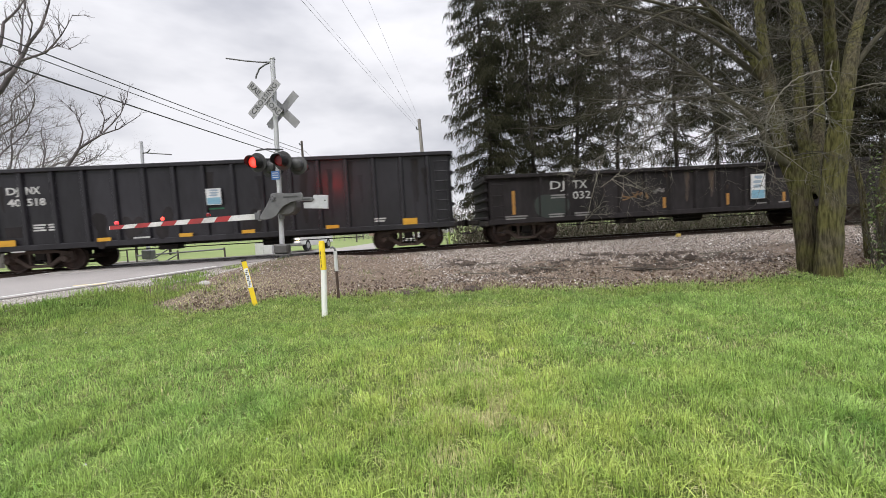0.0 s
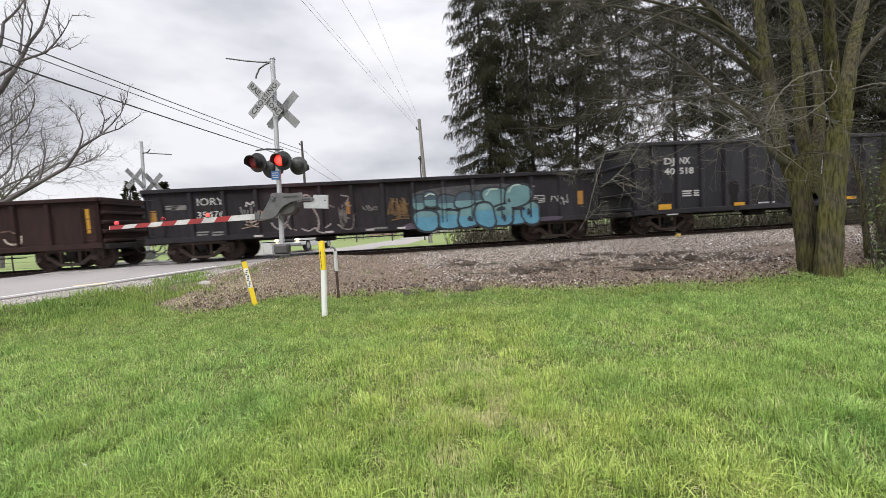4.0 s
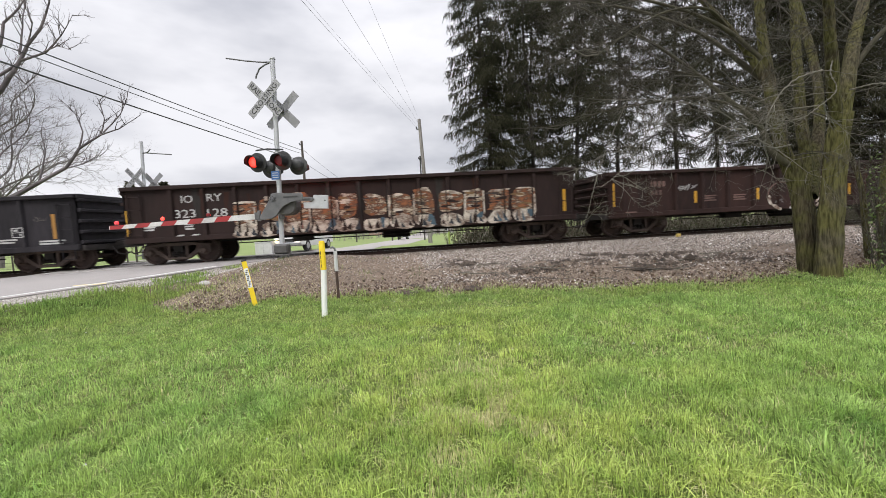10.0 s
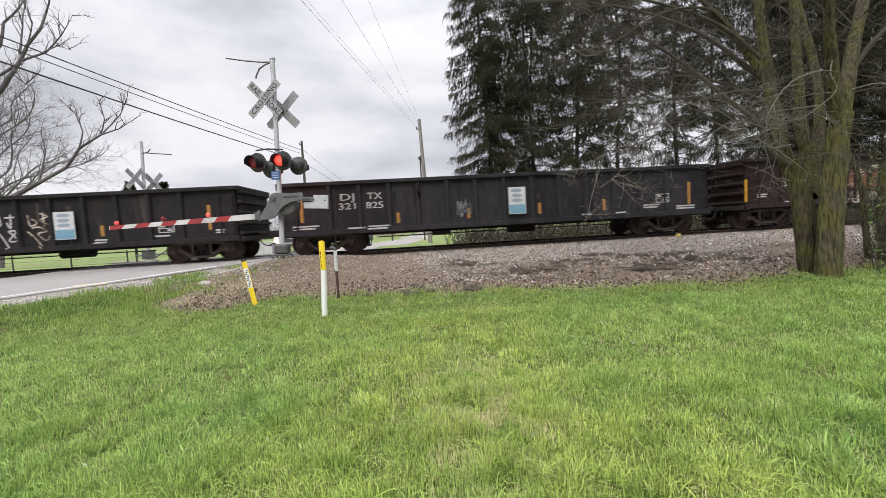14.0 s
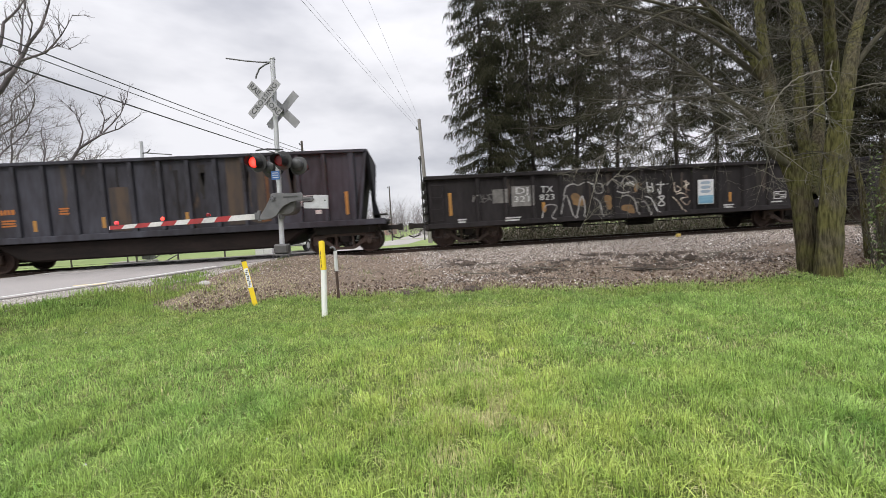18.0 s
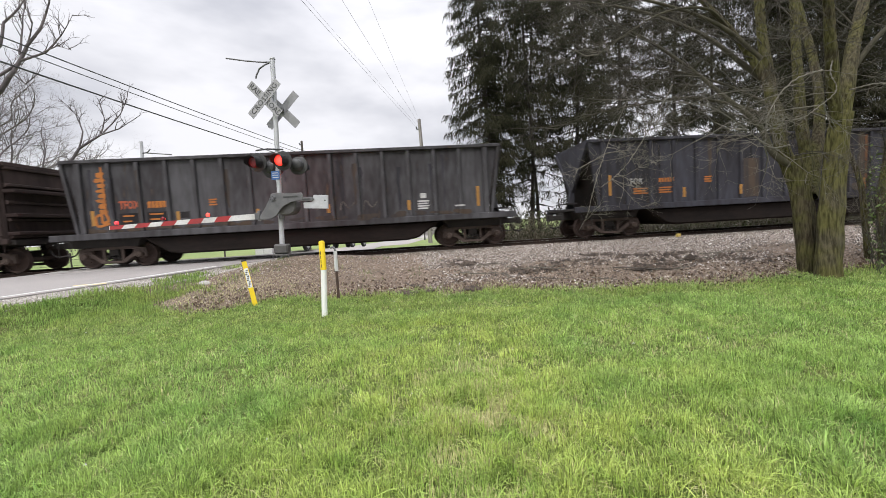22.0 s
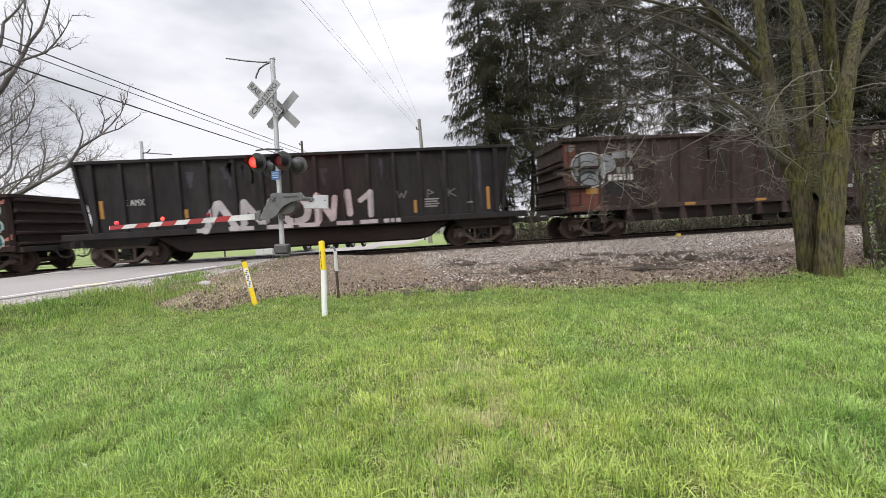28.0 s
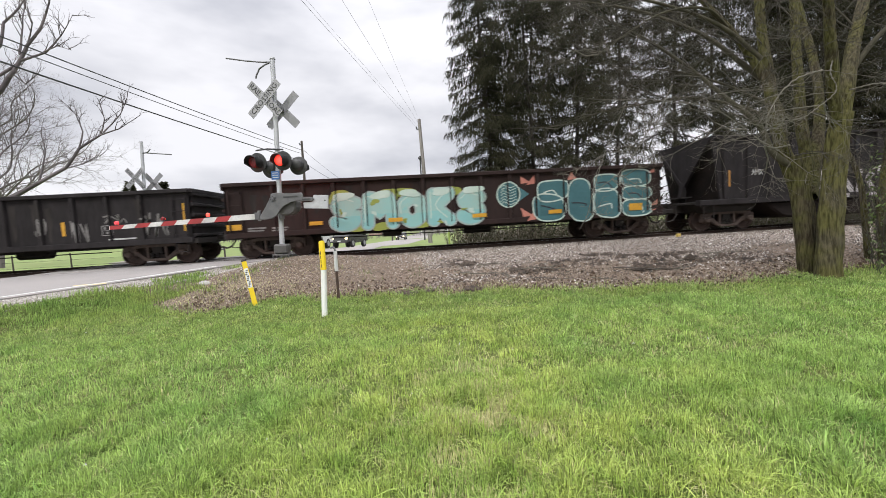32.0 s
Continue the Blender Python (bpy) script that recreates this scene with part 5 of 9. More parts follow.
    paint(c, "faded_sticker", [rect(-7.1, -6.62, 1.84, 2.0)], SPRAYPALE, 1, "faded pale sticker")
    for x in (-4.3, -1.9, -0.5, 0.6):
        paint(c, "sill_mark", [rect(x - 0.14, x + 0.14, 0.78, 0.85)], WHITE_S, 1, "small white sill mark")
    paint(c, "spray_tag", scrawl(6.1, 6.7, 1.3, 1.75, R, 5, 0.03), SPRAYWHITE, 1, "white sprayed scrawl")
    paint(c, "violet_smear", [blob(5.9, 0.85, 1.1, 0.16, R)], VIOLET, 1)
    # brown car
    c = car_c
    reflectors(c, [(-7.66, 1.57, 0.85), (-4.43, 1.35, 0.44), (-1.9, 1.34, 0.44), (1.94, 1.34, 0.44), (4.45, 1.36, 0.44), (7.48, 1.63, 0.82)], YELLOW_R)
    paint(c, "faded_print", [rect(-6.26 + 0.17 * i, -6.14 + 0.17 * i, 1.80, 2.0) for i in range(4)] + [rect(-6.2 + 0.16 * i, -6.1 + 0.16 * i, 1.5, 1.66) for i in range(3)], SPRAYROSE, 1, "faded pinkish lettering")
    bars(c, [(-4.1, -3.6, 1.36, 3), (-2.9, -2.4, 1.34, 3), (-7.2, -6.8, 0.9, 1)], SPRAYROSE)
    paint(c, "spray_tag", scrawl(-5.1, -4.4, 1.55, 1.85, R, 6, 0.045), SPRAYWHITE, 1, "white sprayed scrawl")
    for pts, w, m in (([(-1.1, 0.72), (-1.43, 1.05), (-1.45, 1.42), (-1.19, 1.68), (-0.84, 1.74), (-0.5, 1.61), (-0.48, 1.34)], 0.05, SPRAYROSE), ([(-1.08, 0.71), (-1.3, 0.82), (-1.43, 1.05), (-1.43, 1.2)], 0.11, SPRAYCREAM), ([(-0.5, 1.65), (-0.21, 1.8), (0.14, 1.72), (0.31, 1.67)], 0.045, SPRAYROSE), ([(-1.16, 0.98), (-1.01, 1.08), (-0.89, 0.98)], 0.05, SPRAYLINE), ([(-0.61, 0.76), (-0.45, 1.06), (-0.24, 1.15), (-0.11, 0.97), (-0.25, 0.88), (-0.42, 0.94)], 0.07, SPRAYCREAM), ([(-0.66, 0.74), (-0.26, 0.75), (0.17, 0.77)], 0.08, SPRAYWHITE), ([(0.03, 0.83), (0.11, 1.03), (0.25, 1.13)], 0.05, SPRAYLINE), ([(0.45, 0.76), (0.6, 1.0), (0.89, 1.09), (1.1, 0.98), (1.05, 0.79), (0.8, 0.77)], 0.07, SPRAYCREAM), ([(0.52, 1.73), (0.64, 1.86), (0.85, 1.82), (1.09, 1.7), (0.84, 1.65), (0.56, 1.69)], 0.05, SPRAYCREAM), ([(0.51, 1.42), (0.69, 1.52), (1.04, 1.43)], 0.045, SPRAYROSE), ([(-0.1, 1.5), (0.1, 1.3), (-0.05, 1.15)], 0.05, SPRAYROSE), ([(0.4, 1.3), (0.75, 1.2), (1.05, 1.28)], 0.05, SPRAYROSE), ([(3.62, 1.89), (3.84, 1.89)], 0.05, SPRAYROSE), ([(3.63, 0.98), (3.78, 1.25), (3.94, 1.66)], 0.05, SPRAYROSE), ([(3.66, 1.0), (3.85, 1.05), (4.1, 0.95)], 0.06, SPRAYCREAM), ([(4.0, 1.7), (4.3, 1.85), (4.5, 1.6)], 0.04, SPRAYROSE), ([(4.75, 1.41), (5.04, 1.43), (5.3, 1.35)], 0.05, SPRAYROSE), ([(4.85, 1.16), (5.0, 1.01), (5.33, 1.01), (5.38, 1.24)], 0.06, SPRAYCREAM)):
        paint(c, "spray_line", ribbon(pts, w), m, 1 if m is SPRAYROSE else 2, "faded looping spray line")
    # orange and white letter car
    c = car_d
    words(c, "IO", -5.80, -5.42, 2.18, 0.36, WHITE_S, "white stencilled lettering")
    words(c, "RY", -4.98, -4.48, 2.20, 0.36, WHITE_S, "white stencilled lettering")
    words(c, "323", -6.03, -5.36, 1.69, 0.40, WHITE_S, "white stencilled number")
    words(c, "128", -5.02, -4.36, 1.68, 0.40, WHITE_S, "white stencilled number")
    reflectors(c, [(-7.56, 1.47, 0.85), (7.56, 1.5, 0.82)], YELLOW_R)
    bars(c, [(-5.75, -5.45, 1.36, 3), (-6.0, -5.8, 0.98, 1), (-5.5, -5.3, 0.98, 1), (-7.1, -6.7, 1.3, 2)], WHITE_S)
    hues = (SPRAYRUST, SPRAYRUST, SPRAYRUST, SPRAYCREAM, RUSTFILM, DARKBROWN, SPRAYGOLD)
    for i in range(12):
        x, wide = -4.1 + 0.885 * i, R.uniform(0.62, 0.80)
        top, mid = 2.12 + R.uniform(-0.15, 0.10) - (0.15 if i == 11 else 0), 1.28 + R.uniform(-0.06, 0.06)
        paint(c, "letter_body", [blob(x + wide / 2, (top + mid) / 2, wide, top - mid, R, 0.18, 6)], SPRAYRUST, 0, "weathered burnt-orange sprayed letter")
        for k in range(7):
            z = mid + (top - mid) * (k + R.random()) / 7.5
            a = x + R.uniform(-0.05, 0.45) * wide
            paint(c, "letter_streak", [blob(a + R.uniform(0.1, 0.2), z, R.uniform(0.2, 0.5), R.uniform(0.04, 0.11), R, 0.5, 3)], hues[R.randrange(7)], 1 + k % 2, "streaked patch of a sprayed letter")
        paint(c, "letter_edge", [blob(x + wide * R.uniform(0.3, 0.6), top - 0.02, wide * R.uniform(0.5, 0.9), R.uniform(0.07, 0.14), R, 0.5, 3)], SPRAYCREAM, 3, "streaked cream edge of a sprayed letter")
        if i % 3 != 1:
            paint(c, "letter_stripe", [rect(x + wide, x + wide + R.uniform(0.05, 0.10), mid - 0.1, top - R.uniform(0, 0.3), R.uniform(-0.05, 0.05))], SPRAYCREAM, 3, "cream stripe beside a sprayed letter")
        low = [blob(x + wide * 0.5, 1.02 + R.uniform(-0.04, 0.04), wide * 1.12, 0.44, R, 0.25, 3.5)]
        paint(c, "letter_foot", low, SPRAYCREAM, 1, "dirty cream foot of a sprayed letter")
        for k in range(3):
            a = x + wide * (0.1 + 0.32 * k) + R.uniform(-0.06, 0.06)
            m = (DARKBROWN, SPRAYSLATE, DARKBROWN, SPRAYINK)[R.randrange(4)]
            paint(c, "letter_shade", [[(a, 0.82 + R.uniform(0, 0.1)), (a + R.uniform(0.1, 0.22), 0.84), (a + R.uniform(-0.05, 0.2), 1.15 + R.uniform(-0.1, 0.16))]], m, 4, "dark wedge between letter feet")
        if i % 2:
            paint(c, "letter_spot", [blob(x + wide * 0.8, 1.12, R.uniform(0.14, 0.26), R.uniform(0.2, 0.36), R, 0.4)], SPRAYSLATE, 5, "slate blue spot")
    # clean black car
    c = car_e
    reflectors(c, [(7.1, 1.51, 0.82), (1.32, 1.24, 0.4), (3.77, 1.24, 0.4), (-7.16, 1.58, 0.8), (-3.83, 1.18, 0.36), (-1.3, 1.2, 0.36)], OCHRE_R)
    words(c, "DJ", -5.80, -5.32, 1.98, 0.34, WHITE_S, "worn white lettering")
    words(c, "TX", -4.87, -4.36, 1.98, 0.34, WHITE_S, "worn white lettering")
    words(c, "321", -5.84, -5.26, 1.66, 0.32, WHITE_S, "worn white lettering")
    words(c, "825", -4.92, -4.32, 1.66, 0.32, WHITE_S, "worn white lettering")
    bars(c, [(5.3, 5.93, 1.14, 2), (6.6, 7.4, 1.04, 2), (-7.5, -6.6, 1.04, 2), (-5.6, -5.0, 0.9, 1), (-4.9, -4.13, 0.93, 2), (4.2, 4.6, 0.92, 1), (2.9, 3.3, 0.92, 1)], WHITE_S)
    data_box(c, 5.8, 6.22, 1.22, 1.52)
    placard(c, 0.16, 0.78, 1.08, 2.04)
    paint(c, "spray_tag", scrawl(-1.68, -1.2, 1.05, 1.75, R, 6, 0.06), SPRAYSILVER, 1, "grey sprayed scrawl")
    paint(c, "spray_tag", scrawl(6.5, 6.95, 1.65, 1.9, R, 3, 0.022), SPRAYFAINT, 1)
    # scrawled black car
    c = car_f
    reflectors(c, [(-7.15, 1.55, 0.82), (3.56, 1.28, 0.36), (7.02, 1.54, 0.84), (-3.73, 1.28, 0.34)], OCHRE_R)
    words(c, "DJ", -4.74, -4.28, 1.90, 0.34, WHITE_S, "worn white lettering")
    words(c, "TX", -3.82, -3.34, 1.90, 0.34, WHITE_S, "worn white lettering")
    words(c, "321", -4.78, -4.22, 1.60, 0.30, WHITE_S, "worn white lettering")
    words(c, "823", -3.86, -3.30, 1.62, 0.30, WHITE_S, "worn white lettering")
    paint(c, "grey_panel", [rect(-5.6, -5.05, 1.5, 2.0), rect(-4.9, -4.1, 1.35, 2.08)], SPRAYPALE, 0, "faded grey overpainted panel")
    paint(c, "spray_tag", scrawl(-6.3, -5.6, 1.5, 1.85, R, 6, 0.035), SPRAYPALE, 1)
    for pts in ([(-2.96, 1.62), (-2.85, 1.96), (-2.58, 2.06), (-2.4, 2.0), (-2.13, 2.1), (-1.82, 2.0)], [(-1.82, 2.05), (-1.74, 1.69), (-1.47, 1.72), (-1.5, 1.99), (-1.68, 2.04)], [(-1.32, 1.94), (-1.09, 2.14), (-0.87, 1.95), (-0.91, 1.8)], [(-0.78, 1.88), (-0.63, 2.16), (-0.4, 2.24), (-0.17, 2.05), (-0.14, 1.7)]):
        tag_line(c, pts, 0.045, SPRAYLINE, 1, "pale looping spray line")
    for pts in ([(-0.75, 1.51), (-0.52, 1.54), (-0.25, 1.35), (-0.13, 0.8)], [(-0.16, 1.25), (0.12, 1.28), (0.3, 1.05), (0.33, 0.75)], [(-1.84, 1.52), (-1.62, 1.37), (-1.54, 1.1), (-1.51, 0.79)], [(-0.97, 1.74), (-0.7, 1.64), (-0.42, 1.67)], [(-3.8, 0.88), (-3.64, 1.32), (-3.24, 1.28), (-3.44, 0.9), (-3.31, 0.8)], [(-3.13, 0.97), (-2.98, 1.49), (-2.83, 1.61), (-2.55, 0.8), (-2.29, 1.59), (-2.16, 1.14), (-2.23, 0.83)]):
        tag_line(c, pts, 0.05, SPRAYLINE, 1, "pale looping spray line")
    paint(c, "spray_tag", scrawl(-0.65, -0.2, 1.85, 2.1, R, 4, 0.035), SPRAYWHITE, 2, "white sprayed scrawl")
    for pts in ([(0.24, 1.99), (0.3, 1.59)], [(0.44, 1.96), (0.47, 1.62), (0.25, 1.79), (0.47, 1.8)], [(0.61, 1.88), (1.0, 1.88)], [(0.79, 1.98), (0.76, 1.52), (0.66, 1.72)], [(0.68, 1.43), (0.92, 1.42), (0.67, 1.12), (0.93, 1.13), (0.68, 1.43)], [(0.17, 1.46), (0.4, 1.36), (0.66, 0.85)]):
        tag_line(c, pts, 0.05, SPRAYWHITE, 2, "white sprayed scrawl")
    for pts in ([(1.31, 1.94), (1.36, 1.58), (1.58, 1.66), (1.42, 1.8)], [(1.68, 1.96), (1.91, 1.86), (1.68, 1.74), (1.93, 1.59)], [(1.39, 1.49), (1.62, 1.52), (1.85, 1.37), (1.57, 1.3), (1.8, 1.06), (1.94, 1.23)], [(1.24, 1.4), (1.47, 1.17), (1.71, 0.79)], [(1.78, 2.0), (1.79, 1.51)]):
        tag_line(c, pts, 0.045, SPRAYCREAM, 2, "cream sprayed scrawl")
    for x, z, w, h in ((-2.43, 1.46, 0.5, 0.42), (-1.26, 1.35, 0.3, 0.45), (-0.49, 1.05, 0.42, 0.34), (-3.69, 1.26, 0.14, 0.32), (-0.16, 1.83, 0.2, 0.3)):
        paint(c, "spray_patch", [blob(x, z, w, h, R, 0.5)], SPRAYGOLD, 0, "rusty gold sprayed patch")
    placard(c, 2.18, 2.80, 1.06, 1.97)
    data_box(c, 5.36, 5.84, 1.12, 1.38)
    bars(c, [(3.3, 3.7, 0.98, 2), (-5.2, -4.6, 0.95, 2), (-6.9, -6.6, 0.98, 2), (5.2, 5.7, 1.0, 1), (7.2, 7.5, 1.1, 2)], WHITE_S)
    # grey coal car with rust
    c = car_g
    reflectors(c, [(6.75, 1.79, 0.8), (4.08, 1.56, 0.36), (1.4, 1.55, 0.42), (-6.3, 1.93, 0.75), (-1.2, 1.55, 0.36), (-3.4, 1.55, 0.36)], OCHRE_R)
    data_box(c, 5.22, 5.80, 1.76, 2.10)
    paint(c, "white_square", [rect(5.66, 5.86, 1.46, 1.60)], WHITE_S, 1)
    words(c, "TFOX", -5.66, -5.04, 2.03, 0.30, WHITE_S, "white lettering")
    paint(c, "orange_print", [rect(-4.4 + 0.11 * i, -4.32 + 0.11 * i, 1.96, 2.12) for i in range(5)], ORANGE_S, 1, "orange number too worn to read")
    bars(c, [(-5.4, -4.85, 1.76, 3), (-4.4, -3.9, 1.76, 3), (-2.6, -2.3, 2.08, 3)], ORANGE_S)
    paint(c, "rust_streak", [rect(2.75, 3.3, 1.25, 3.5, 0.01), rect(3.75, 4.02, 1.3, 3.5), blob(3.8, 1.42, 0.75, 0.3, R), rect(-1.0, -0.4, 1.25, 2.7)], RUSTFILM, 0, "brown rust streaks")
    paint(c, "rust_patch", [rect(4.05, 4.16, 1.3, 3.4), blob(3.95, 1.4, 0.4, 0.2, R)], RUST, 1, "orange rust run")
    # grey coal car with emblem
    c = car_h
    script = ((0.19, 0.20), (0.20, 0.19), (0.25, 0.14), (0.18, 0.19), (0.23, 0.14), (0.18, 0.18), (0.25, 0.17), (0.20, 0.19))
    z = 1.80
    for wide, tall in script:
        paint(c, "emblem", [blob(-6.03 - wide * 0.6, z + tall / 2, wide * 1.2, tall - 0.03, R, 0.25, 4.0)], ORANGE_S, 2, "worn orange letter of an upright script")
        z += tall + 0.004
    paint(c, "emblem", ribbon([(-6.09, 1.80), (-6.08, 2.5), (-6.10, 3.36)], 0.06), ORANGE_S, 1, "worn orange spine of an upright script")
    paint(c, "emblem", ribbon([(-6.02, 1.50), (-6.36, 1.44), (-6.40, 1.72), (-6.22, 1.80), (-6.20, 1.56), (-6.02, 1.60), (-6.05, 1.78)], 0.085), ORANGE_S, 1, "worn orange initial")
    for x0, x1 in ((-5.68, -5.0), (-4.78, -4.13)):
        paint(c, "dark_panel", [rect(x0, x1, 1.36, 1.82)], BLACK2, 0, "dark repainted panel")
    paint(c, "dark_panel", [rect(-3.72, -3.42, 1.57, 1.78)], BLACK2, 0, "dark repainted panel")
    words(c, "TFOX", -5.65, -5.0, 2.08, 0.36, material("lettering_red_orange", (0.40, 0.085, 0.03), (0.26, 0.065, 0.03), rough=0.75, scale=4, fine=20, bump=0.05), "red-orange lettering", 0.014)
    paint_each(c, "number_bar", [rect(-4.74 + 0.122 * i, -4.635 + 0.122 * i, 1.96, 2.18) for i in range(5)], ORANGE_S, 1, "worn orange numeral bar")
    bars(c, [(-5.55, -5.20, 1.73, 1), (-5.55, -5.28, 1.55, 1), (-4.70, -4.26, 1.75, 1), (-4.70, -4.26, 1.58, 1), (-2.76, -2.50, 2.14, 3)], ORANGE_S)
    bars(c, [(4.32, 4.72, 1.72, 4), (5.64, 6.0, 1.50, 1)], WHITE_S)
    paint(c, "white_square", [rect(4.42, 4.62, 1.82, 2.0)], WHITE_S, 1)
    reflectors(c, [(-3.8, 1.62, 0.36), (-1.18, 1.58, 0.34), (1.2, 1.63, 0.3), (6.49, 1.8, 0.7), (-6.5, 1.7, 0.5), (4.0, 1.6, 0.34)], OCHRE_R)
    for x in (-0.3, 0.5, 1.6, 2.4):
        paint(c, "spray_tag", ribbon([(x, 1.55), (x + 0.1, 1.85), (x + 0.3, 1.6), (x + 0.5, 1.8)], 0.035), SPRAYFAINT, 1, "faint grey scrawl")
    for k in range(16):
        x = -6.6 + 0.84 * k + R.uniform(-0.2, 0.2)
        paint(c, "rust_streak", [blob(x, 1.27 + R.uniform(0, 0.05), R.uniform(0.3, 0.8), R.uniform(0.08, 0.2), R, 0.5)], RUSTFILM, 0, "brown rust bloom above the sill")
    # high-sided car
    c = car_i
    paint(c, "emblem", [blob(5.1, 3.25, 0.55, 0.55, R, 0.12)], SPRAYCREAM, 0, "round faded white emblem")
    paint(c, "emblem", outline(blob(5.1, 3.25, 0.42, 0.42, R, 0.04), 0.06) + stroke([(4.95, 3.35), (5.25, 3.15)], 0.06) + stroke([(4.95, 3.15), (5.25, 3.35)], 0.06), DUSTBROWN, 1)
    data_box(c, 4.02, 4.42, 1.58, 1.90)
    paint(c, "white_square", [rect(3.8, 4.0, 1.40, 1.53)], WHITE_S, 1)
    reflectors(c, [(6.38, 1.74, 0.16, 0.4), (-6.55, 1.76, 0.2, 0.45), (-2.8, 1.11, 0.1, 0.42), (0.05, 1.12, 0.1, 0.42), (3.0, 1.12, 0.1, 0.42)], OCHRE_R)
    paint(c, "red_corner", [rect(-7.59, -7.12, 1.85, 3.5)], REDEND, 0, "faded red painted corner")
    paint(c, "red_corner", [rect(-7.40, -6.22, 1.06, 1.84)], REDEND, 0, "faded red painted corner")
    paint(c, "pale_patch", [blob(-7.33, 3.34, 0.32, 0.26, R, 0.2)], SPRAYPALE, 2, "pale worn patch")
    for x, z, w, hh, low in ((-6.05, 2.74, 0.72, 0.56, 1), (-6.66, 2.55, 1.12, 1.12, 4)):
        shape = blob(x, z, w, hh, R, 0.10, 2.3)
        for grow_by, tone, lift in ((1.16, SPRAYWHITE, 0), (1.08, SPRAYINK, 1), (1.0, SPRAYSILVER, 2)):
            paint(c, "mural_panel", [[(x + (px - x) * grow_by, z + (pz - z) * grow_by) for px, pz in shape]], tone, low + lift, "grey bubble mural with white and dark outlines")
    for pts, w in (([(-7.08, 2.12), (-6.98, 2.36), (-6.66, 2.46), (-6.34, 2.34), (-6.22, 2.12)], 0.09), ([(-6.96, 2.10), (-6.66, 2.24), (-6.36, 2.10)], 0.06), ([(-7.05, 2.72), (-6.8, 2.86), (-6.5, 2.80)], 0.04), ([(-6.28, 2.66), (-6.14, 2.84), (-5.92, 2.80)], 0.04), ([(-6.72, 2.28), (-6.62, 2.36), (-6.52, 2.28)], 0.05)):
        paint(c, "mural_line", ribbon(pts, w), SPRAYINK, 7, "dark mural line")
    paint(c, "dark_panel", [rect(-6.05, -4.88, 1.62, 2.06)], BLACK2, 0, "dark repainted panel")
    paint_each(c, "faded_print", [rect(-5.58 + 0.22 * i, -5.43 + 0.22 * i, 2.37, 2.60) for i in range(3)], SPRAYPALE, 2, "faded grey letter bar")
    paint_each(c, "number_bar", [rect(-5.92 + 0.2 * i, -5.77 + 0.2 * i, 2.11, 2.33) for i in range(5)], WHITE_S, 2, "worn white numeral bar")
    paint_each(c, "faded_print", [rect(-5.75, -4.95, 2.92, 3.16)], SPRAYSILVER, 2, "grey painted-out patch")
    for z, x1 in ((2.62, -6.30), (1.93, -6.62)):
        part("side_rail", box(-7.62, x1, -HALF_W - 0.05, -HALF_W + 0.06, z - 0.05, z + 0.05), DARKBROWN, c, "dark rail wrapped round the corner", bevel=0.015)
    # black coal car with white letters
    c = car_j
    W = SPRAYCHALK
    strokes = (([(-3.08, 1.10), (-2.68, 1.96)], 0.26), ([(-2.62, 1.98), (-2.10, 1.14)], 0.24), ([(-2.85, 1.46), (-2.25, 1.45)], 0.15), ([(-1.86, 1.22), (-1.80, 1.98)], 0.24), ([(-1.78, 1.96), (-1.28, 1.30)], 0.22), ([(-1.12, 1.30), (-0.92, 1.98)], 0.22), ([(-0.15, 2.08), (-0.56, 1.73), (-0.36, 1.30), (-0.02, 1.24)], 0.24), ([(-0.02, 1.24), (0.24, 1.36), (0.32, 1.72), (0.10, 2.05), (-0.15, 2.08)], 0.24), ([(0.66, 1.22), (0.66, 2.08)], 0.24), ([(0.68, 2.06), (1.14, 1.28)], 0.22), ([(1.16, 1.30), (1.26, 2.0)], 0.2), ([(1.71, 2.17), (1.75, 1.42)], 0.22), ([(2.14, 1.86), (2.50, 2.12)], 0.18), ([(2.50, 2.12), (2.48, 1.34)], 0.2))
    for k, (pts, w) in enumerate(strokes):
        paint(c, "painted_stroke", ribbon(pts, w, 3), W, 1 + k % 3, "thick white hand-painted letter stroke")
    for x0, x1 in ((-3.36, -3.08), (-2.31, -1.50), (-1.06, -0.19), (0.0, 0.70), (1.29, 1.84), (2.09, 2.70), (2.92, 3.10), (3.16, 3.28), (3.34, 3.50)):
        paint(c, "painted_drip", [rect(x0, x1, 1.03, 1.17)], W, 2, "white paint carried onto the sill")
    paint(c, "spray_tag", stroke([(3.42, 2.12), (3.5, 1.86), (3.58, 2.04), (3.66, 1.86), (3.76, 2.12)], 0.035) + stroke([(4.5, 1.84), (4.52, 2.12), (4.72, 2.0), (4.52, 1.95)], 0.035) + stroke([(5.25, 1.84), (5.26, 2.12)], 0.035) + stroke([(5.5, 2.12), (5.27, 1.98), (5.52, 1.84)], 0.035), SPRAYPALE, 1, "thin chalk letters")
    words(c, "E", -5.70, -5.56, 2.15, 0.30, WHITE_S, "white lettering")
    words(c, "AMX", -5.46, -5.0, 2.15, 0.30, WHITE_S, "white lettering")
    reflectors(c, [(-6.38, 1.97, 0.6), (-0.99, 1.65, 0.28), (4.05, 1.55, 0.45), (6.68, 1.72, 0.8), (-3.7, 1.7, 0.3)], OCHRE_R)
    bars(c, [(4.38, 4.9, 1.78, 4), (5.9, 6.1, 1.6, 1)], GREY_S)
    weather(c, -3.0, -1.0, 2.3, 3.45, (GREYCAR, DUSTFILM), 9, wear)
    # teal mural car
    c = car_k
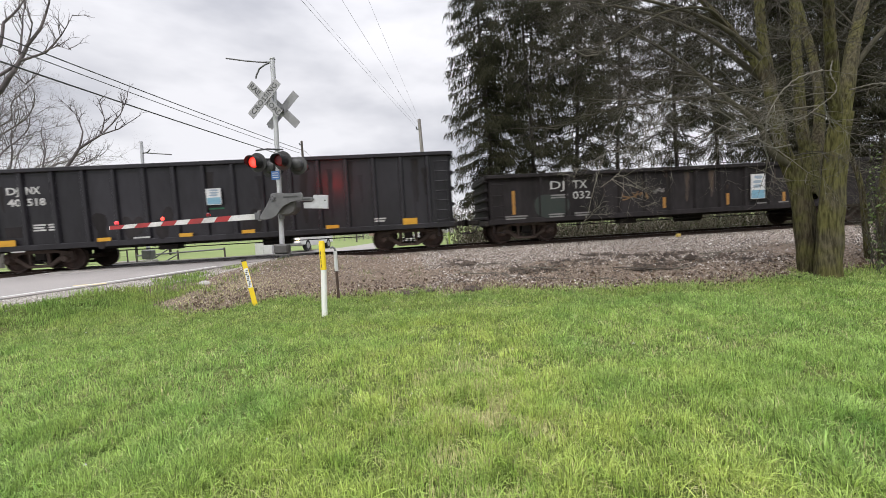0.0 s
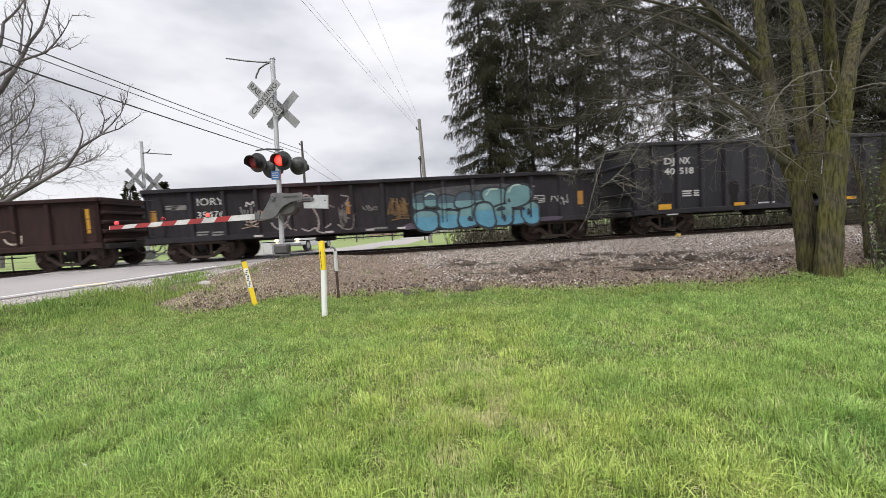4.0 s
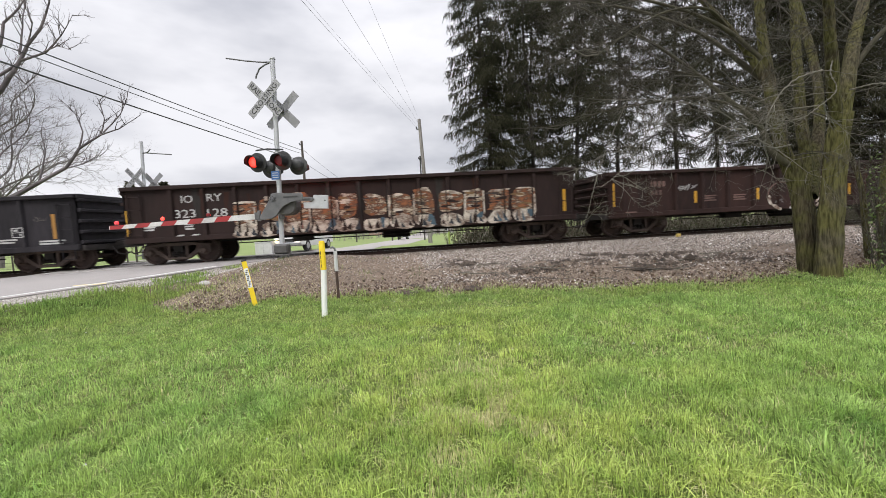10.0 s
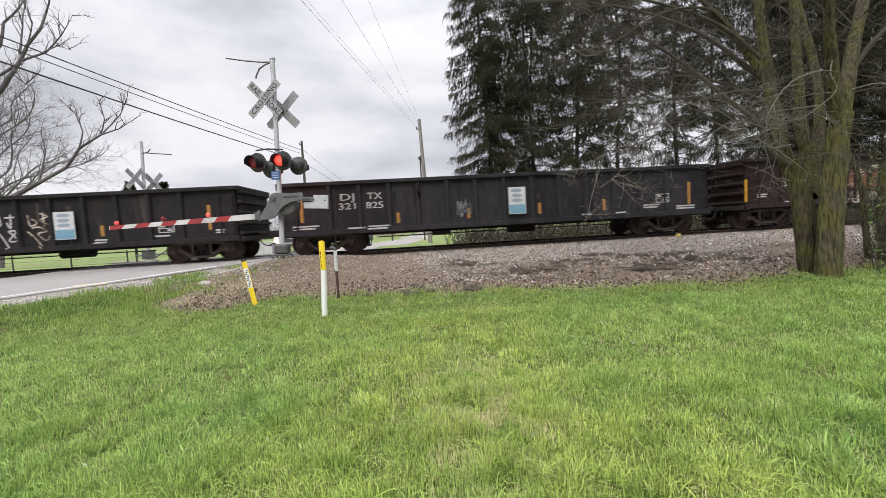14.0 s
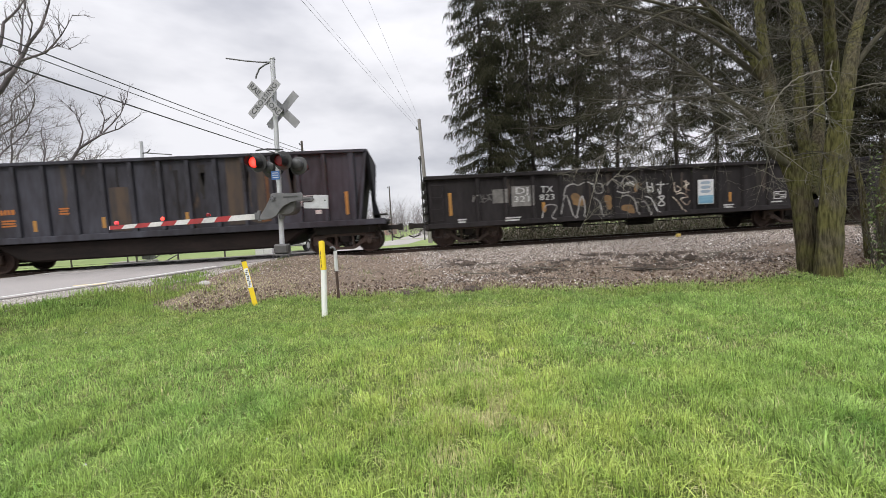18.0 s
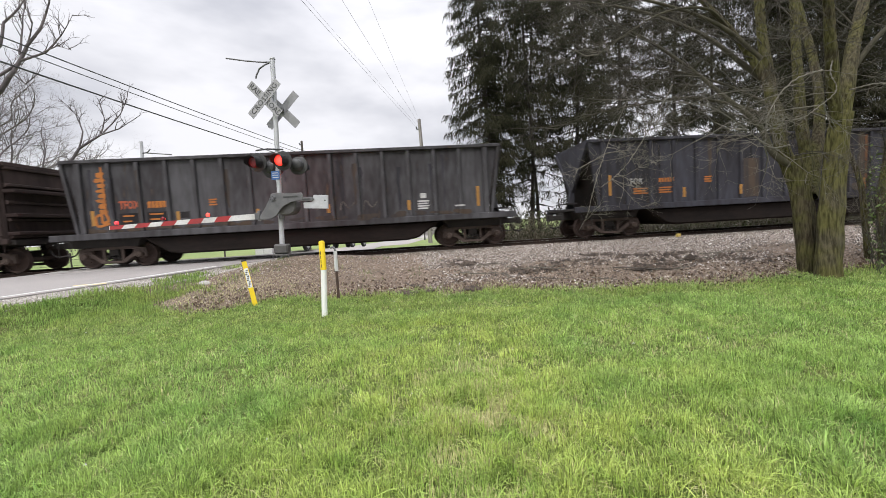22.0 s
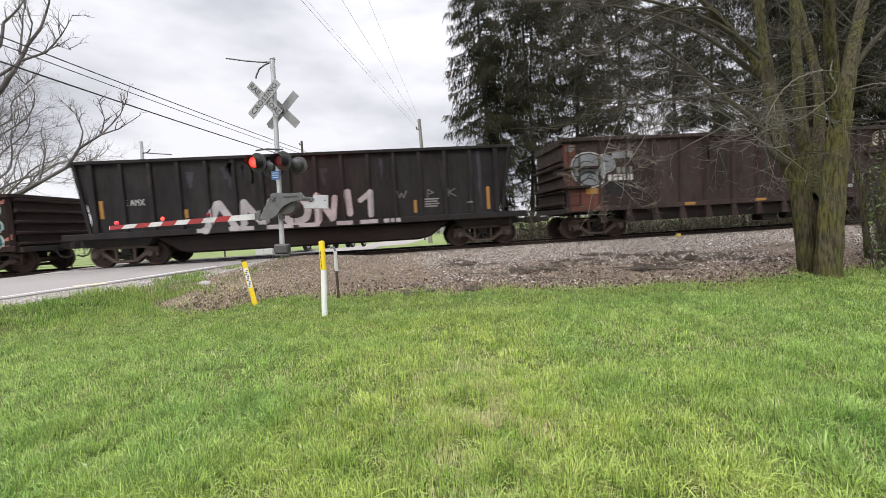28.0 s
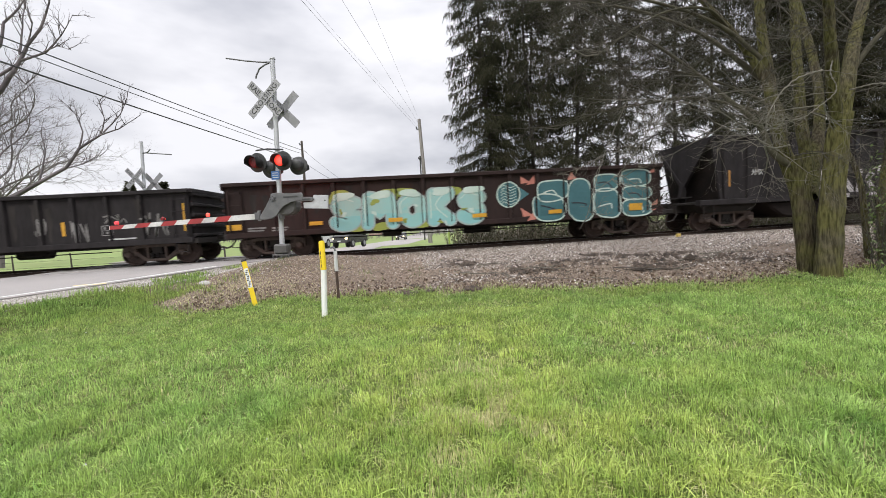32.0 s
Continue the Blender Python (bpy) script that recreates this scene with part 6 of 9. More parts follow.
    reflectors(c, [(-7.34, 1.14, 0.2, 0.5), (-4.59, 1.14, 0.13, 0.45), (-1.83, 1.11, 0.14, 0.5), (1.16, 1.10, 0.14, 0.52), (3.99, 1.09, 0.14, 0.48), (7.07, 1.10, 0.26, 0.5)], YELLOW_R, lift=0.032)
    for x, z, w, hh in ((-3.7, 1.95, 0.9, 0.5), (-2.0, 2.0, 0.7, 0.4), (-1.4, 2.05, 0.8, 0.3), (-3.2, 0.92, 0.7, 0.3), (-0.9, 0.95, 0.7, 0.35), (0.2, 2.0, 0.7, 0.35), (1.1, 1.55, 0.5, 0.5), (-2.3, 0.9, 0.6, 0.3)):
        paint(c, "mural_back", [blob(x, z, w, hh, R, 0.25)], SPRAYLIME, 0, "olive-lime backing of a spray mural")
    for k, (g, x, w) in enumerate((("S", -3.95, 0.85), ("M", -2.85, 0.98), ("O", -1.62, 0.78), ("K", -0.55, 0.72), ("S", 0.52, 0.78))):
        bubble(c, g, x, 1.02, w, 0.84 + 0.08 * (k % 2), 0.40, SPRAYMIST, SPRAYTEAL, SPRAYSEA, SPRAYMINT, 1 + 3 * (k % 2), "pale teal bubble letter")
        paint(c, "letter_cap", [blob(x + w / 2 + R.uniform(-0.1, 0.1), 2.02 + R.uniform(-0.05, 0.08), 0.7, 0.26, R, 0.3)], SPRAYMINT, 7, "whitish letter top")
        for q in range(3):
            paint(c, "letter_spot", [blob(x + R.uniform(0, w), R.uniform(0.9, 1.8), R.uniform(0.08, 0.3), R.uniform(0.06, 0.2), R, 0.6)], (SPRAYLIME, SPRAYMINT, SPRAYSEA)[q], 7, "sprayed spot")
    paint(c, "white_dot", [blob(-4.52, 1.81, 0.26, 0.26, R, 0.03, 2)], SPRAYPALE, 1, "faded white dot")
    paint(c, "faded_print", [rect(-5.9, -5.6, 1.86, 2.06)], SPRAYPALE, 1, "faded grey lettering")
    paint(c, "faded_print", [rect(-5.95, -5.2, 1.58, 1.78)], SPRAYFAINT, 1, "faded grey lettering")
    paint(c, "faded_print", [rect(-5.5, -5.15, 1.86, 2.04)], SPRAYFAINT, 1, "faded grey lettering")
    paint(c, "mural_disc", [blob(2.28, 1.79, 0.86, 0.92, R, 0.03, 2), [(2.6, 2.1), (3.05, 1.78), (2.6, 1.5)]], SPRAYDEEP, 1, "round sprayed disc with white scribble")
    paint(c, "mural_disc_line", outline(blob(2.28, 1.79, 0.84, 0.9, R, 0.03, 2), 0.045), SPRAYMINT, 2, "whitish rim of the disc")
    for k in range(7):
        z = 1.46 + 0.1 * k
        paint(c, "mural_scribble", ribbon([(2.0, z), (2.15 + R.uniform(-0.05, 0.05), z + 0.08), (2.32, z - 0.03), (2.55, z + 0.05)], 0.022), SPRAYMINT, 2, "white scribble on the disc")
    spikes = [[(x, z), (x + dx, z + dz), (x + 0.35, z + 0.05)] for x, z, dx, dz in ((2.75, 2.15, 0.0, 0.28), (2.95, 2.1, 0.3, 0.35), (2.8, 0.95, -0.1, 0.35), (2.9, 0.8, 0.25, 0.3), (4.5, 2.2, 0.15, 0.3), (7.6, 1.1, 0.35, 0.25), (7.5, 0.9, 0.4, 0.1), (7.5, 2.3, 0.35, 0.2))]
    paint_each(c, "mural_spike", spikes, SPRAYPINK, 1, "salmon spikes behind the mural")
    shapes = [blob(3.75, 1.25, 1.15, 1.0, R, 0.08, 3), blob(3.9, 1.85, 1.2, 0.75, R, 0.1, 3), blob(4.95, 1.45, 0.95, 1.5, R, 0.08, 3), blob(5.95, 1.3, 1.0, 1.1, R, 0.08, 3), blob(5.95, 2.05, 1.0, 0.6, R, 0.08, 3), blob(7.1, 2.18, 1.15, 0.62, R, 0.04, 3), blob(7.12, 1.62, 1.15, 0.5, R, 0.04, 3), blob(7.1, 1.08, 1.15, 0.62, R, 0.04, 3)]
    paint_each(c, "mural_letter", shapes, SPRAYDEEP, 2, "dark teal block letters")
    for k, shape in enumerate(shapes):
        paint(c, "mural_letter_edge", outline(shape, 0.05), SPRAYMINT, 3 + k % 2, "whitish outline of a letter")
        cx, cz = sum(p[0] for p in shape) / len(shape), sum(p[1] for p in shape) / len(shape)
        paint(c, "mural_letter_line", ribbon([(cx - 0.3, cz + R.uniform(-0.15, 0.1)), (cx, cz + R.uniform(-0.1, 0.15)), (cx + R.uniform(0.1, 0.25), cz + R.uniform(-0.2, 0.0)), (cx + 0.2, cz - 0.2)], 0.045), SPRAYMINT if k % 2 else SPRAYINK, 5, "inner line of a letter")
    bars(c, [(-6.9, -6.3, 1.08, 2), (-6.1, -5.55, 1.06, 2), (-5.5, -5.0, 1.9, 3)], GREY_S)
    # last car
    c = car_l
    reflectors(c, [(7.72, 1.6, 0.95), (3.85, 1.4, 0.46)], YELLOW_R)
    paint(c, "spray_tag", scrawl(6.35, 7.1, 0.85, 1.85, R, 5, 0.09) + scrawl(3.0, 3.3, 1.2, 1.8, R, 3, 0.08), SPRAYPALE, 1, "pale blurred scrawl")
    paint(c, "spray_tag", scrawl(5.1, 5.9, 1.5, 1.85, R, 4, 0.05) + scrawl(4.1, 4.6, 0.85, 1.7, R, 4, 0.07), SPRAYPALE, 1, "pale blurred scrawl")
    data_box(c, 5.05, 5.38, 1.12, 1.44, GREY_S)
    bars(c, [(5.3, 6.1, 0.98, 1)], WHITE_S)


mark_cars()

# ---- crossing signal, gate and markers ----
ARM_TURN = -8.8
FLASH_START, FLASH_HALF = 0.37, 0.5576
FLASHERS = []


def crossbuck(parent, name, at, front):
    """Two crossed blades with their words; the back shows bare metal."""
    sign = part(name, tube((0, 0.02, 0), (0, 0.07, 0), 0.06, 0.06, 10), GALV, parent, "white crossed blades reading railroad crossing", at=at)
    for k, (turn, y, text) in enumerate(((45, 0.0, None), (-45, -0.012, "CROSSING"))):
        m = pose(0, y, 0, 0, turn, 0)
        part("blade", mesh_of("blade", [(sx * 0.61, yy, sz * 0.1145) for yy in (-0.004, 0.004) for sx, sz in ((-1, -1), (1, -1), (1, 1), (-1, 1))], [(0, 1, 2, 3), (7, 6, 5, 4), (0, 4, 5, 1), (1, 5, 6, 2), (2, 6, 7, 3), (3, 7, 4, 0)], [SIGNBACKLIT, SIGNBACK], [0, 1, 1, 1, 1, 1]), None, sign, at=m)
        if text:
            part("lettering", lettering("lettering", text, 0.205, SIGNBLACK, 0.001, 1.08), None, sign, "black painted words", at=m @ pose(0, -0.007, 0))
        else:
            for t, x in (("RAIL", -0.36), ("ROAD", 0.36)):
                part("lettering", lettering("lettering", t, 0.205, SIGNBLACK, 0.001), None, sign, "black painted words", at=m @ pose(x, -0.007, 0))
    return sign


def flasher_mesh(r, thick, lit=None):
    """A lens puck: one face lit, the other dark."""
    n = 20
    verts = [(r * k * math.cos(2 * math.pi * i / n), y, r * k * math.sin(2 * math.pi * i / n)) for y, k in ((-thick, 0.72), (-thick * 0.3, 1), (thick * 0.3, 1), (thick, 0.72)) for i in range(n)]
    faces, index = [tuple(range(n - 1, -1, -1)), tuple(range(3 * n, 4 * n))], [0, 1]
    for b in range(3):
        for i in range(n):
            j = (i + 1) % n
            faces.append((b * n + i, b * n + j, (b + 1) * n + j, (b + 1) * n + i))
            index.append(0 if b == 0 else 1)
    return mesh_of("lens", verts, faces, [lit or LENS_ON, LENS_OFF], index)


def crossing_lamp(parent, at, phase, away=False):
    lamp = part("lamp", lathe([(0.0, 0.001), (0.0, 0.255), (0.012, 0.262), (0.03, 0.255), (0.05, 0.17), (0.22, 0.15), (0.27, 0.09), (0.27, 0.001)], 28), LAMPBLACK, parent, "round black crossing lamp with a hood and red lens", at=at, smooth=True)
    bm = bmesh.new()
    n = 18
    rows = []
    for y, r, cut in ((0.0, 0.165, 0), (-0.20, 0.168, 0.1), (-0.34, 0.17, 0.55)):
        rows.append([(r * math.sin(a), y, r * math.cos(a)) for a in (math.pi * (0.86 - cut * 0.5) * (2 * i / n - 1) for i in range(n + 1))])
    vs = [[bm.verts.new(p) for p in row] for row in rows]
    for a, b in zip(vs, vs[1:]):
        for i in range(n):
            bm.faces.new((a[i], a[i + 1], b[i + 1], b[i]))
    bmesh.ops.solidify(bm, geom=list(bm.faces), thickness=0.006)
    part("hood", bm, LAMPBLACK, lamp, smooth=True)
    lens = part("lens", cached("beam_lens", lambda: flasher_mesh(0.150, 0.035, LENS_BEAM)) if away else cached("lens", lambda: flasher_mesh(0.150, 0.035)), None, lamp, "red glass lens", at=(0, -0.155, 0))
    FLASHERS.append((lens, (0, -0.155, 0), phase))
    return lamp


def crossing_signal():
    X, Y, Z = -3.555, 11.35, 0.60
    sig = thing("crossing_signal", "aluminium railroad crossing signal mast with crossbuck and red lamps", "crossing signal", pose(X - 0.095, Y, 0, 0, 1.7))
    part("mast", tube((0, 0, 0.62), (0, 0, 6.13), 0.068, 0.062, 16), ALU, sig, smooth=True)
    part("mast_cap", tube((0, 0, 6.13), (0, 0, 6.17), 0.08, 0.075, 16), ALU, sig)
    bm = box(-0.19, 0.19, -0.17, 0.17, 0.80, 1.07)
    part("junction_base", bm, CASTDARK, sig, "grey cast junction box base", bevel=0.04)
    part("base_plate", box(-0.2, 0.2, -0.17, 0.17, 0.74, 0.79), CASTDARK, sig, bevel=0.01)
    part("foundation", box(-0.24, 0.24, -0.22, 0.22, 0.2, 0.64), CONCRETE, sig, bevel=0.02)
    for sx in (-1, 1):
        for sy in (-1, 1):
            part("anchor_bolt", tube((sx * 0.21, sy * 0.16, 0.66), (sx * 0.21, sy * 0.16, 0.76), 0.018, 0.018, 6), GALV, sig)
    # pipes at the top
    part("service_pipe", pipe([(0.0, -0.03, 6.05), (-0.25, 0, 6.05), (-0.7, 0.02, 6.09), (-1.24, 0.05, 6.17)], 0.02, 8), GALV, sig)
    part("drop_pipe", pipe([(-0.05, -0.05, 6.03), (-0.2, -0.05, 5.96), (-0.34, -0.05, 5.86), (-0.42, -0.05, 5.70), (-0.45, -0.05, 5.60)], 0.022, 8), GALV, sig)
    crossbuck(sig, "crossbuck", pose(-0.22, -0.13, 5.03, 0, 0, -14), True)
    crossbuck(sig, "crossbuck", pose(0.16, 0.13, 4.80, 0, 0, 166), False)
    part("crossbuck_bracket", pipe([(-0.22, -0.1, 5.03), (0, 0, 5.0)], 0.025, 8), GALV, sig)
    part("crossbuck_bracket", pipe([(0.16, 0.1, 4.80), (0, 0, 4.84)], 0.025, 8), GALV, sig)
    # lamps
    part("cross_arm", pipe([(-0.55, -0.07, 3.66), (-0.25, -0.07, 3.70), (0.18, -0.07, 3.68)], 0.022, 8), LAMPBLACK, sig)
    part("cross_arm", pipe([(-0.55, 0.05, 3.30), (0.6, 0.02, 3.32)], 0.035, 8), GALV, sig)
    for x, y, z, turn, ph in ((-0.495, -0.15, 3.32, -13, 0), (0.20, -0.22, 3.35, -13, 1)):
        crossing_lamp(sig, pose(x, y, z, 4, 0, turn), ph)
    for x, y, z, turn, ph in ((-0.24, 0.22, 3.19, 172, 1), (0.51, 0.20, 3.27, 172, 0)):
        crossing_lamp(sig, pose(x, y, z, 4, 0, turn), ph, True)
    plate = part("notice_plate", box(-0.12, 0.12, -0.09, -0.082, 2.86, 3.10), BLUE, sig, "small blue notice plate", at=pose(-0.04, 0, 0, 0, 0, -10))
    for k in range(3):
        part("notice_bar", box(-0.085, 0.085, -0.094, -0.091, 3.03 - 0.06 * k, 3.05 - 0.06 * k), SIGNWHITE, plate)
    part("notice_bracket", box(-0.05, 0.05, -0.08, 0.07, 2.80, 3.14), ALU, sig)
    return sig


crossing_signal()


def gate():
    """The lowered gate: arm across the road, its casting, drive case and counterweight; x runs along the arm."""
    g = thing("crossing_gate", "lowered crossing gate with red and white striped arm", "gate", pose(-3.555, 11.35, 0, 0, 0, ARM_TURN))
    tip, root, z0, z1 = -4.98, -0.60, 1.875, 1.80
    bm = bmesh.new()
    vs = [bm.verts.new(p) for p in [(x, y - 0.21, zc + s * h) for x, zc, h in ((tip, z1, 0.052), (root, z0, 0.078)) for y, s in ((-0.018, -1), (0.018, -1), (0.018, 1), (-0.018, 1))]]
    for f in ((0, 1, 2, 3), (7, 6, 5, 4), (0, 4, 5, 1), (1, 5, 6, 2), (2, 6, 7, 3), (3, 7, 4, 0)):
        bm.faces.new([vs[i] for i in f])
    arm = part("arm", bm, ARMWHITE, g, "white gate arm with red stripes")
    for k in range(5):
        x = tip + 0.02 + 0.79 * k
        def band(xx):
            f = (xx - tip) / (root - tip)
            return z1 + (z0 - z1) * f, 0.052 + 0.026 * f
        x0, x1, sl = x, x + 0.40, 0.06
        verts = []
        for yy in (-0.231, -0.189):
            for xx, s in ((x0 - sl * (k > 0), -1), (x1 - sl, -1), (x1 + sl, 1), (x0 + sl * (k > 0), 1)):
                zc, h = band(xx)
                verts.append((xx, yy, zc + s * (h + 0.001)))
        part("red_stripe", mesh_of("red_stripe", verts, [(0, 1, 2, 3), (7, 6, 5, 4), (0, 4, 5, 1), (1, 5, 6, 2), (2, 6, 7, 3), (3, 7, 4, 0)], ARMRED), None, arm)
    # arm lamps: a steady one at the tip and two that take turns
    for x, ph in ((tip + 0.22, None), (tip + 1.62, 0), (tip + 2.96, 1)):
        f = (x - tip) / (root - tip)
        zt = z1 + (z0 - z1) * f + 0.052 + 0.026 * f
        part("lamp_base", tube((x, -0.21, zt), (x, -0.21, zt + 0.03), 0.05, 0.045, 10), LAMPBLACK, arm)
        if ph is None:
            part("arm_lamp", lathe([(0.0, 0.045), (0.03, 0.058), (0.07, 0.052), (0.095, 0.02)], 12, axis="Z"), LENS_ARM, arm, "steady red arm lamp", at=(x, -0.21, zt + 0.03))
        else:
            at = (x, -0.21, zt + 0.075)
            lens = part("arm_lamp", cached("armlens", lambda: flasher_mesh(0.06, 0.04)), None, arm, "red arm lamp", at=at)
            FLASHERS.append((lens, at, ph))
    part("arm_clamp", box(-0.66, -0.52, -0.26, -0.16, 1.78, 1.98), GALV, g, bevel=0.012)
    part("clamp_bolt", box(-0.58, -0.50, -0.24, -0.18, 1.74, 2.03), GALV, g, bevel=0.008)
    casting = [(-0.575, 1.785), (-0.34, 2.10), (-0.20, 2.30), (-0.16, 2.46), (-0.02, 2.49), (0.10, 2.48), (0.25, 2.44), (0.70, 2.45), (0.74, 2.40), (0.74, 2.25), (0.38, 2.22), (0.16, 2.12), (0.06, 2.0), (-0.02, 1.87), (-0.16, 1.79), (-0.42, 1.765)]
    part("casting", prism(casting, -0.25, -0.19), GALV, g, "grey cast gate support arm", bevel=0.014)
    part("casting_slot", box(0.20, 0.60, -0.262, -0.248, 2.34, 2.37), LAMPBLACK, g)
    part("pivot", tube((-0.10, -0.29, 2.34), (-0.10, 0.1, 2.34), 0.07, 0.07, 12), GALV, g)
    for a in range(5):
        part("pivot_bolt", tube((-0.10 + 0.05 * math.cos(a * 1.256), -0.305, 2.34 + 0.05 * math.sin(a * 1.256)), (-0.10 + 0.05 * math.cos(a * 1.256), -0.28, 2.34 + 0.05 * math.sin(a * 1.256)), 0.014, 0.014, 6), LAMPBLACK, g)
    part("drive_case", prism([(-0.04, 1.92), (0.06, 1.86), (0.30, 1.87), (0.42, 1.94), (0.48, 2.06), (0.48, 2.26), (-0.04, 2.30), (-0.08, 2.05)], -0.16, 0.22), CASTDARK, g, "grey gate drive case", bevel=0.03)
    part("drive_lid", prism([(-0.05, 2.29), (0.45, 2.26), (0.42, 2.36), (0.02, 2.40)], -0.15, 0.22), CASTDARK, g, bevel=0.015)
    part("drain_pipe", tube((0.02, -0.06, 1.76), (0.02, -0.06, 1.93), 0.075, 0.1, 10), GALV, g)
    part("weight_arm", prism([(0.62, 2.22), (0.62, 2.34), (1.0, 2.31), (1.04, 2.26), (1.0, 2.20)], -0.24, -0.20), GALV, g, bevel=0.012)
    part("weight_slot", box(0.72, 0.95, -0.247, -0.239, 2.245, 2.275), LAMPBLACK, g)
    w = part("counterweight", prism([(0.72, 2.02), (1.40, 1.97), (1.42, 2.34), (1.02, 2.37), (0.98, 2.18), (0.72, 2.18)], -0.19, -0.13), ALU, g, "pale grey steel counterweight plate", bevel=0.008)
    part("weight_hole", tube((1.33, -0.194, 2.20), (1.33, -0.186, 2.20), 0.022, 0.022, 10), LAMPBLACK, w)
    return g


LENS_ARM = glow("arm_lamp_lit", (0.95, 0.05, 0.06), 1.1)
gate()


def far_signal():
    sig = thing("crossing_signal", "far railroad crossing mast with white crossbuck beyond the track", "crossing signal", pose(-12.70, 20.0, 0, 0, 2.2))
    part("mast", tube((0, 0, 0.3), (0, 0, 6.08), 0.075, 0.07, 12), ALU, sig, smooth=True)
    part("junction_base", box(-0.22, 0.22, -0.2, 0.2, 0.48, 0.92), GALV, sig, bevel=0.04)
    part("foundation", box(-0.28, 0.28, -0.26, 0.26, 0.1, 0.45), CONCRETE, sig, bevel=0.02)
    part("service_pipe", pipe([(0.05, 0, 5.55), (0.5, 0, 5.52), (1.35, 0, 5.46)], 0.025, 8), GALV, sig)
    part("drop_pipe", pipe([(0.05, -0.05, 5.5), (0.3, -0.05, 5.58), (0.42, -0.05, 5.72)], 0.025, 8), GALV, sig)
    crossbuck(sig, "crossbuck", pose(-0.30, -0.13, 4.33, 0, 0, -10), True)
    crossbuck(sig, "crossbuck", pose(0.36, 0.13, 4.12, 0, 0, 170), False)
    part("cross_arm", pipe([(-0.55, -0.05, 3.2), (0.6, 0.02, 3.22)], 0.035, 8), GALV, sig)
    part("brace", pipe([(0.25, 0, 0.5), (0.9, 0.1, 0.95), (1.5, 0.1, 1.2)], 0.03, 6), GALV, sig)


far_signal()


def markers():
    p = thing("marker_post", "white utility marker post with a yellow top in the grass", "post", (-1.48, 6.43, 0))
    part("shaft", tube((0, 0, -0.1), (0.045, 0, 0.76), 0.046, 0.045, 14), POSTWHITE, p, smooth=True)
    part("cap", lathe([(0.76, 0.048), (1.20, 0.048), (1.225, 0.038), (1.23, 0.001)], 14, axis="Z"), POSTYEL, p, "bright yellow cap", at=pose(0.045, 0, 0, 0, 0.0), smooth=True)
    for k in range(4):
        part("warning_bar", box(-0.026, -0.015, -0.049, -0.043, 0.80 + 0.07 * k, 0.85 + 0.07 * k), SIGNBLACK, p, at=(0.045, 0, 0))
    q = thing("marker_post", "leaning yellow plastic marker post with worn white decal", "post", pose(-3.06, 7.74, 0.0, -4, -9.5, 12))
    part("blade", box(-0.044, 0.044, -0.012, 0.012, -0.15, 0.90), POSTYEL, q, bevel=0.008)
    part("top_cap", box(-0.046, 0.046, -0.014, 0.014, 0.90, 0.925), SIGNBLACK, q, "black end cap")
    part("decal", box(-0.036, 0.036, -0.016, -0.013, 0.38, 0.76), POSTWHITE, q, "worn white decal")
    for k in range(9):
        part("decal_bar", box(-0.03 + 0.012 * (k % 3), 0.004 + 0.012 * (k % 3), -0.019, -0.017, 0.40 + 0.038 * k, 0.425 + 0.038 * k), SIGNBLACK if k % 2 else GREY_S, q)
    r = thing("steel_stake", "rusty steel stake with a grey plastic sleeve", "stake", (-1.455, 7.6, 0))
    part("rod", box(-0.025, 0.025, -0.018, 0.018, -0.1, 0.62), RUSTROD, r, bevel=0.006)
    part("sleeve", tube((0.0, 0, 0.60), (0.0, 0, 0.98), 0.034, 0.034, 10), SIGNWHITE, r, "scuffed grey plastic sleeve")
    part("hook", pipe([(0.0, 0, 0.98), (-0.01, 0, 1.04), (-0.05, 0, 1.07), (-0.085, 0, 1.04)], 0.02, 8), GALV, r)
    m = thing("track_marker", "small yellow marker block beside the rail", "marker", (10.0, 13.9, 0.40))
    part("block", box(-0.08, 0.08, -0.05, 0.05, -0.05, 0.11), material("dusty_marker_yellow", (0.62, 0.45, 0.10), (0.45, 0.34, 0.12), rough=0.8), m, bevel=0.015)
    g = thing("marker_post", "slim green and yellow marker post beyond the track", "post", (1.95, 19.9, 0.2))
    part("shaft", tube((0, 0, -0.2), (0, 0, 0.75), 0.04, 0.04, 10), material("marker_lime", (0.40, 0.52, 0.10), (0.3, 0.4, 0.1), rough=0.6), g)
    cab = thing("utility_box", "pale grey low utility box beside the far road edge", "utility box", (-9.85, 27.3, -0.08))
    part("case", box(-0.55, 0.55, -0.3, 0.3, -0.2, 0.85), SIGNWHITE, cab, bevel=0.03)
    part("lid", box(-0.57, 0.57, -0.32, 0.32, 0.85, 0.90), SIGNWHITE, cab, bevel=0.01)
    part("door_seam", box(-0.005, 0.005, -0.305, -0.300, -0.1, 0.7), GALV, cab)


markers()


def utility_pole(x, y, z0, z1, lean, mat, r=0.15, arms=(), label=""):
    p = thing("utility_pole", label, "utility pole", (x, y, z0), group="utility poles")
    h = z1 - z0
    part("shaft", tube((0, 0, -0.5), (lean * h, 0, h), r, r * 0.7, 12), mat, p, smooth=True)
    for z, w in arms:
        part("bracket", box(lean * (z - z0) - w, lean * (z - z0) + 0.05, -0.05, 0.05, z - z0 - 0.05, z - z0 + 0.05), GALV, p)
        part("insulator", tube((lean * (z - z0) - w, 0, z - z0 + 0.05), (lean * (z - z0) - w, 0, z - z0 + 0.22), 0.06, 0.04, 8), SIGNBLACK, p)
    return p


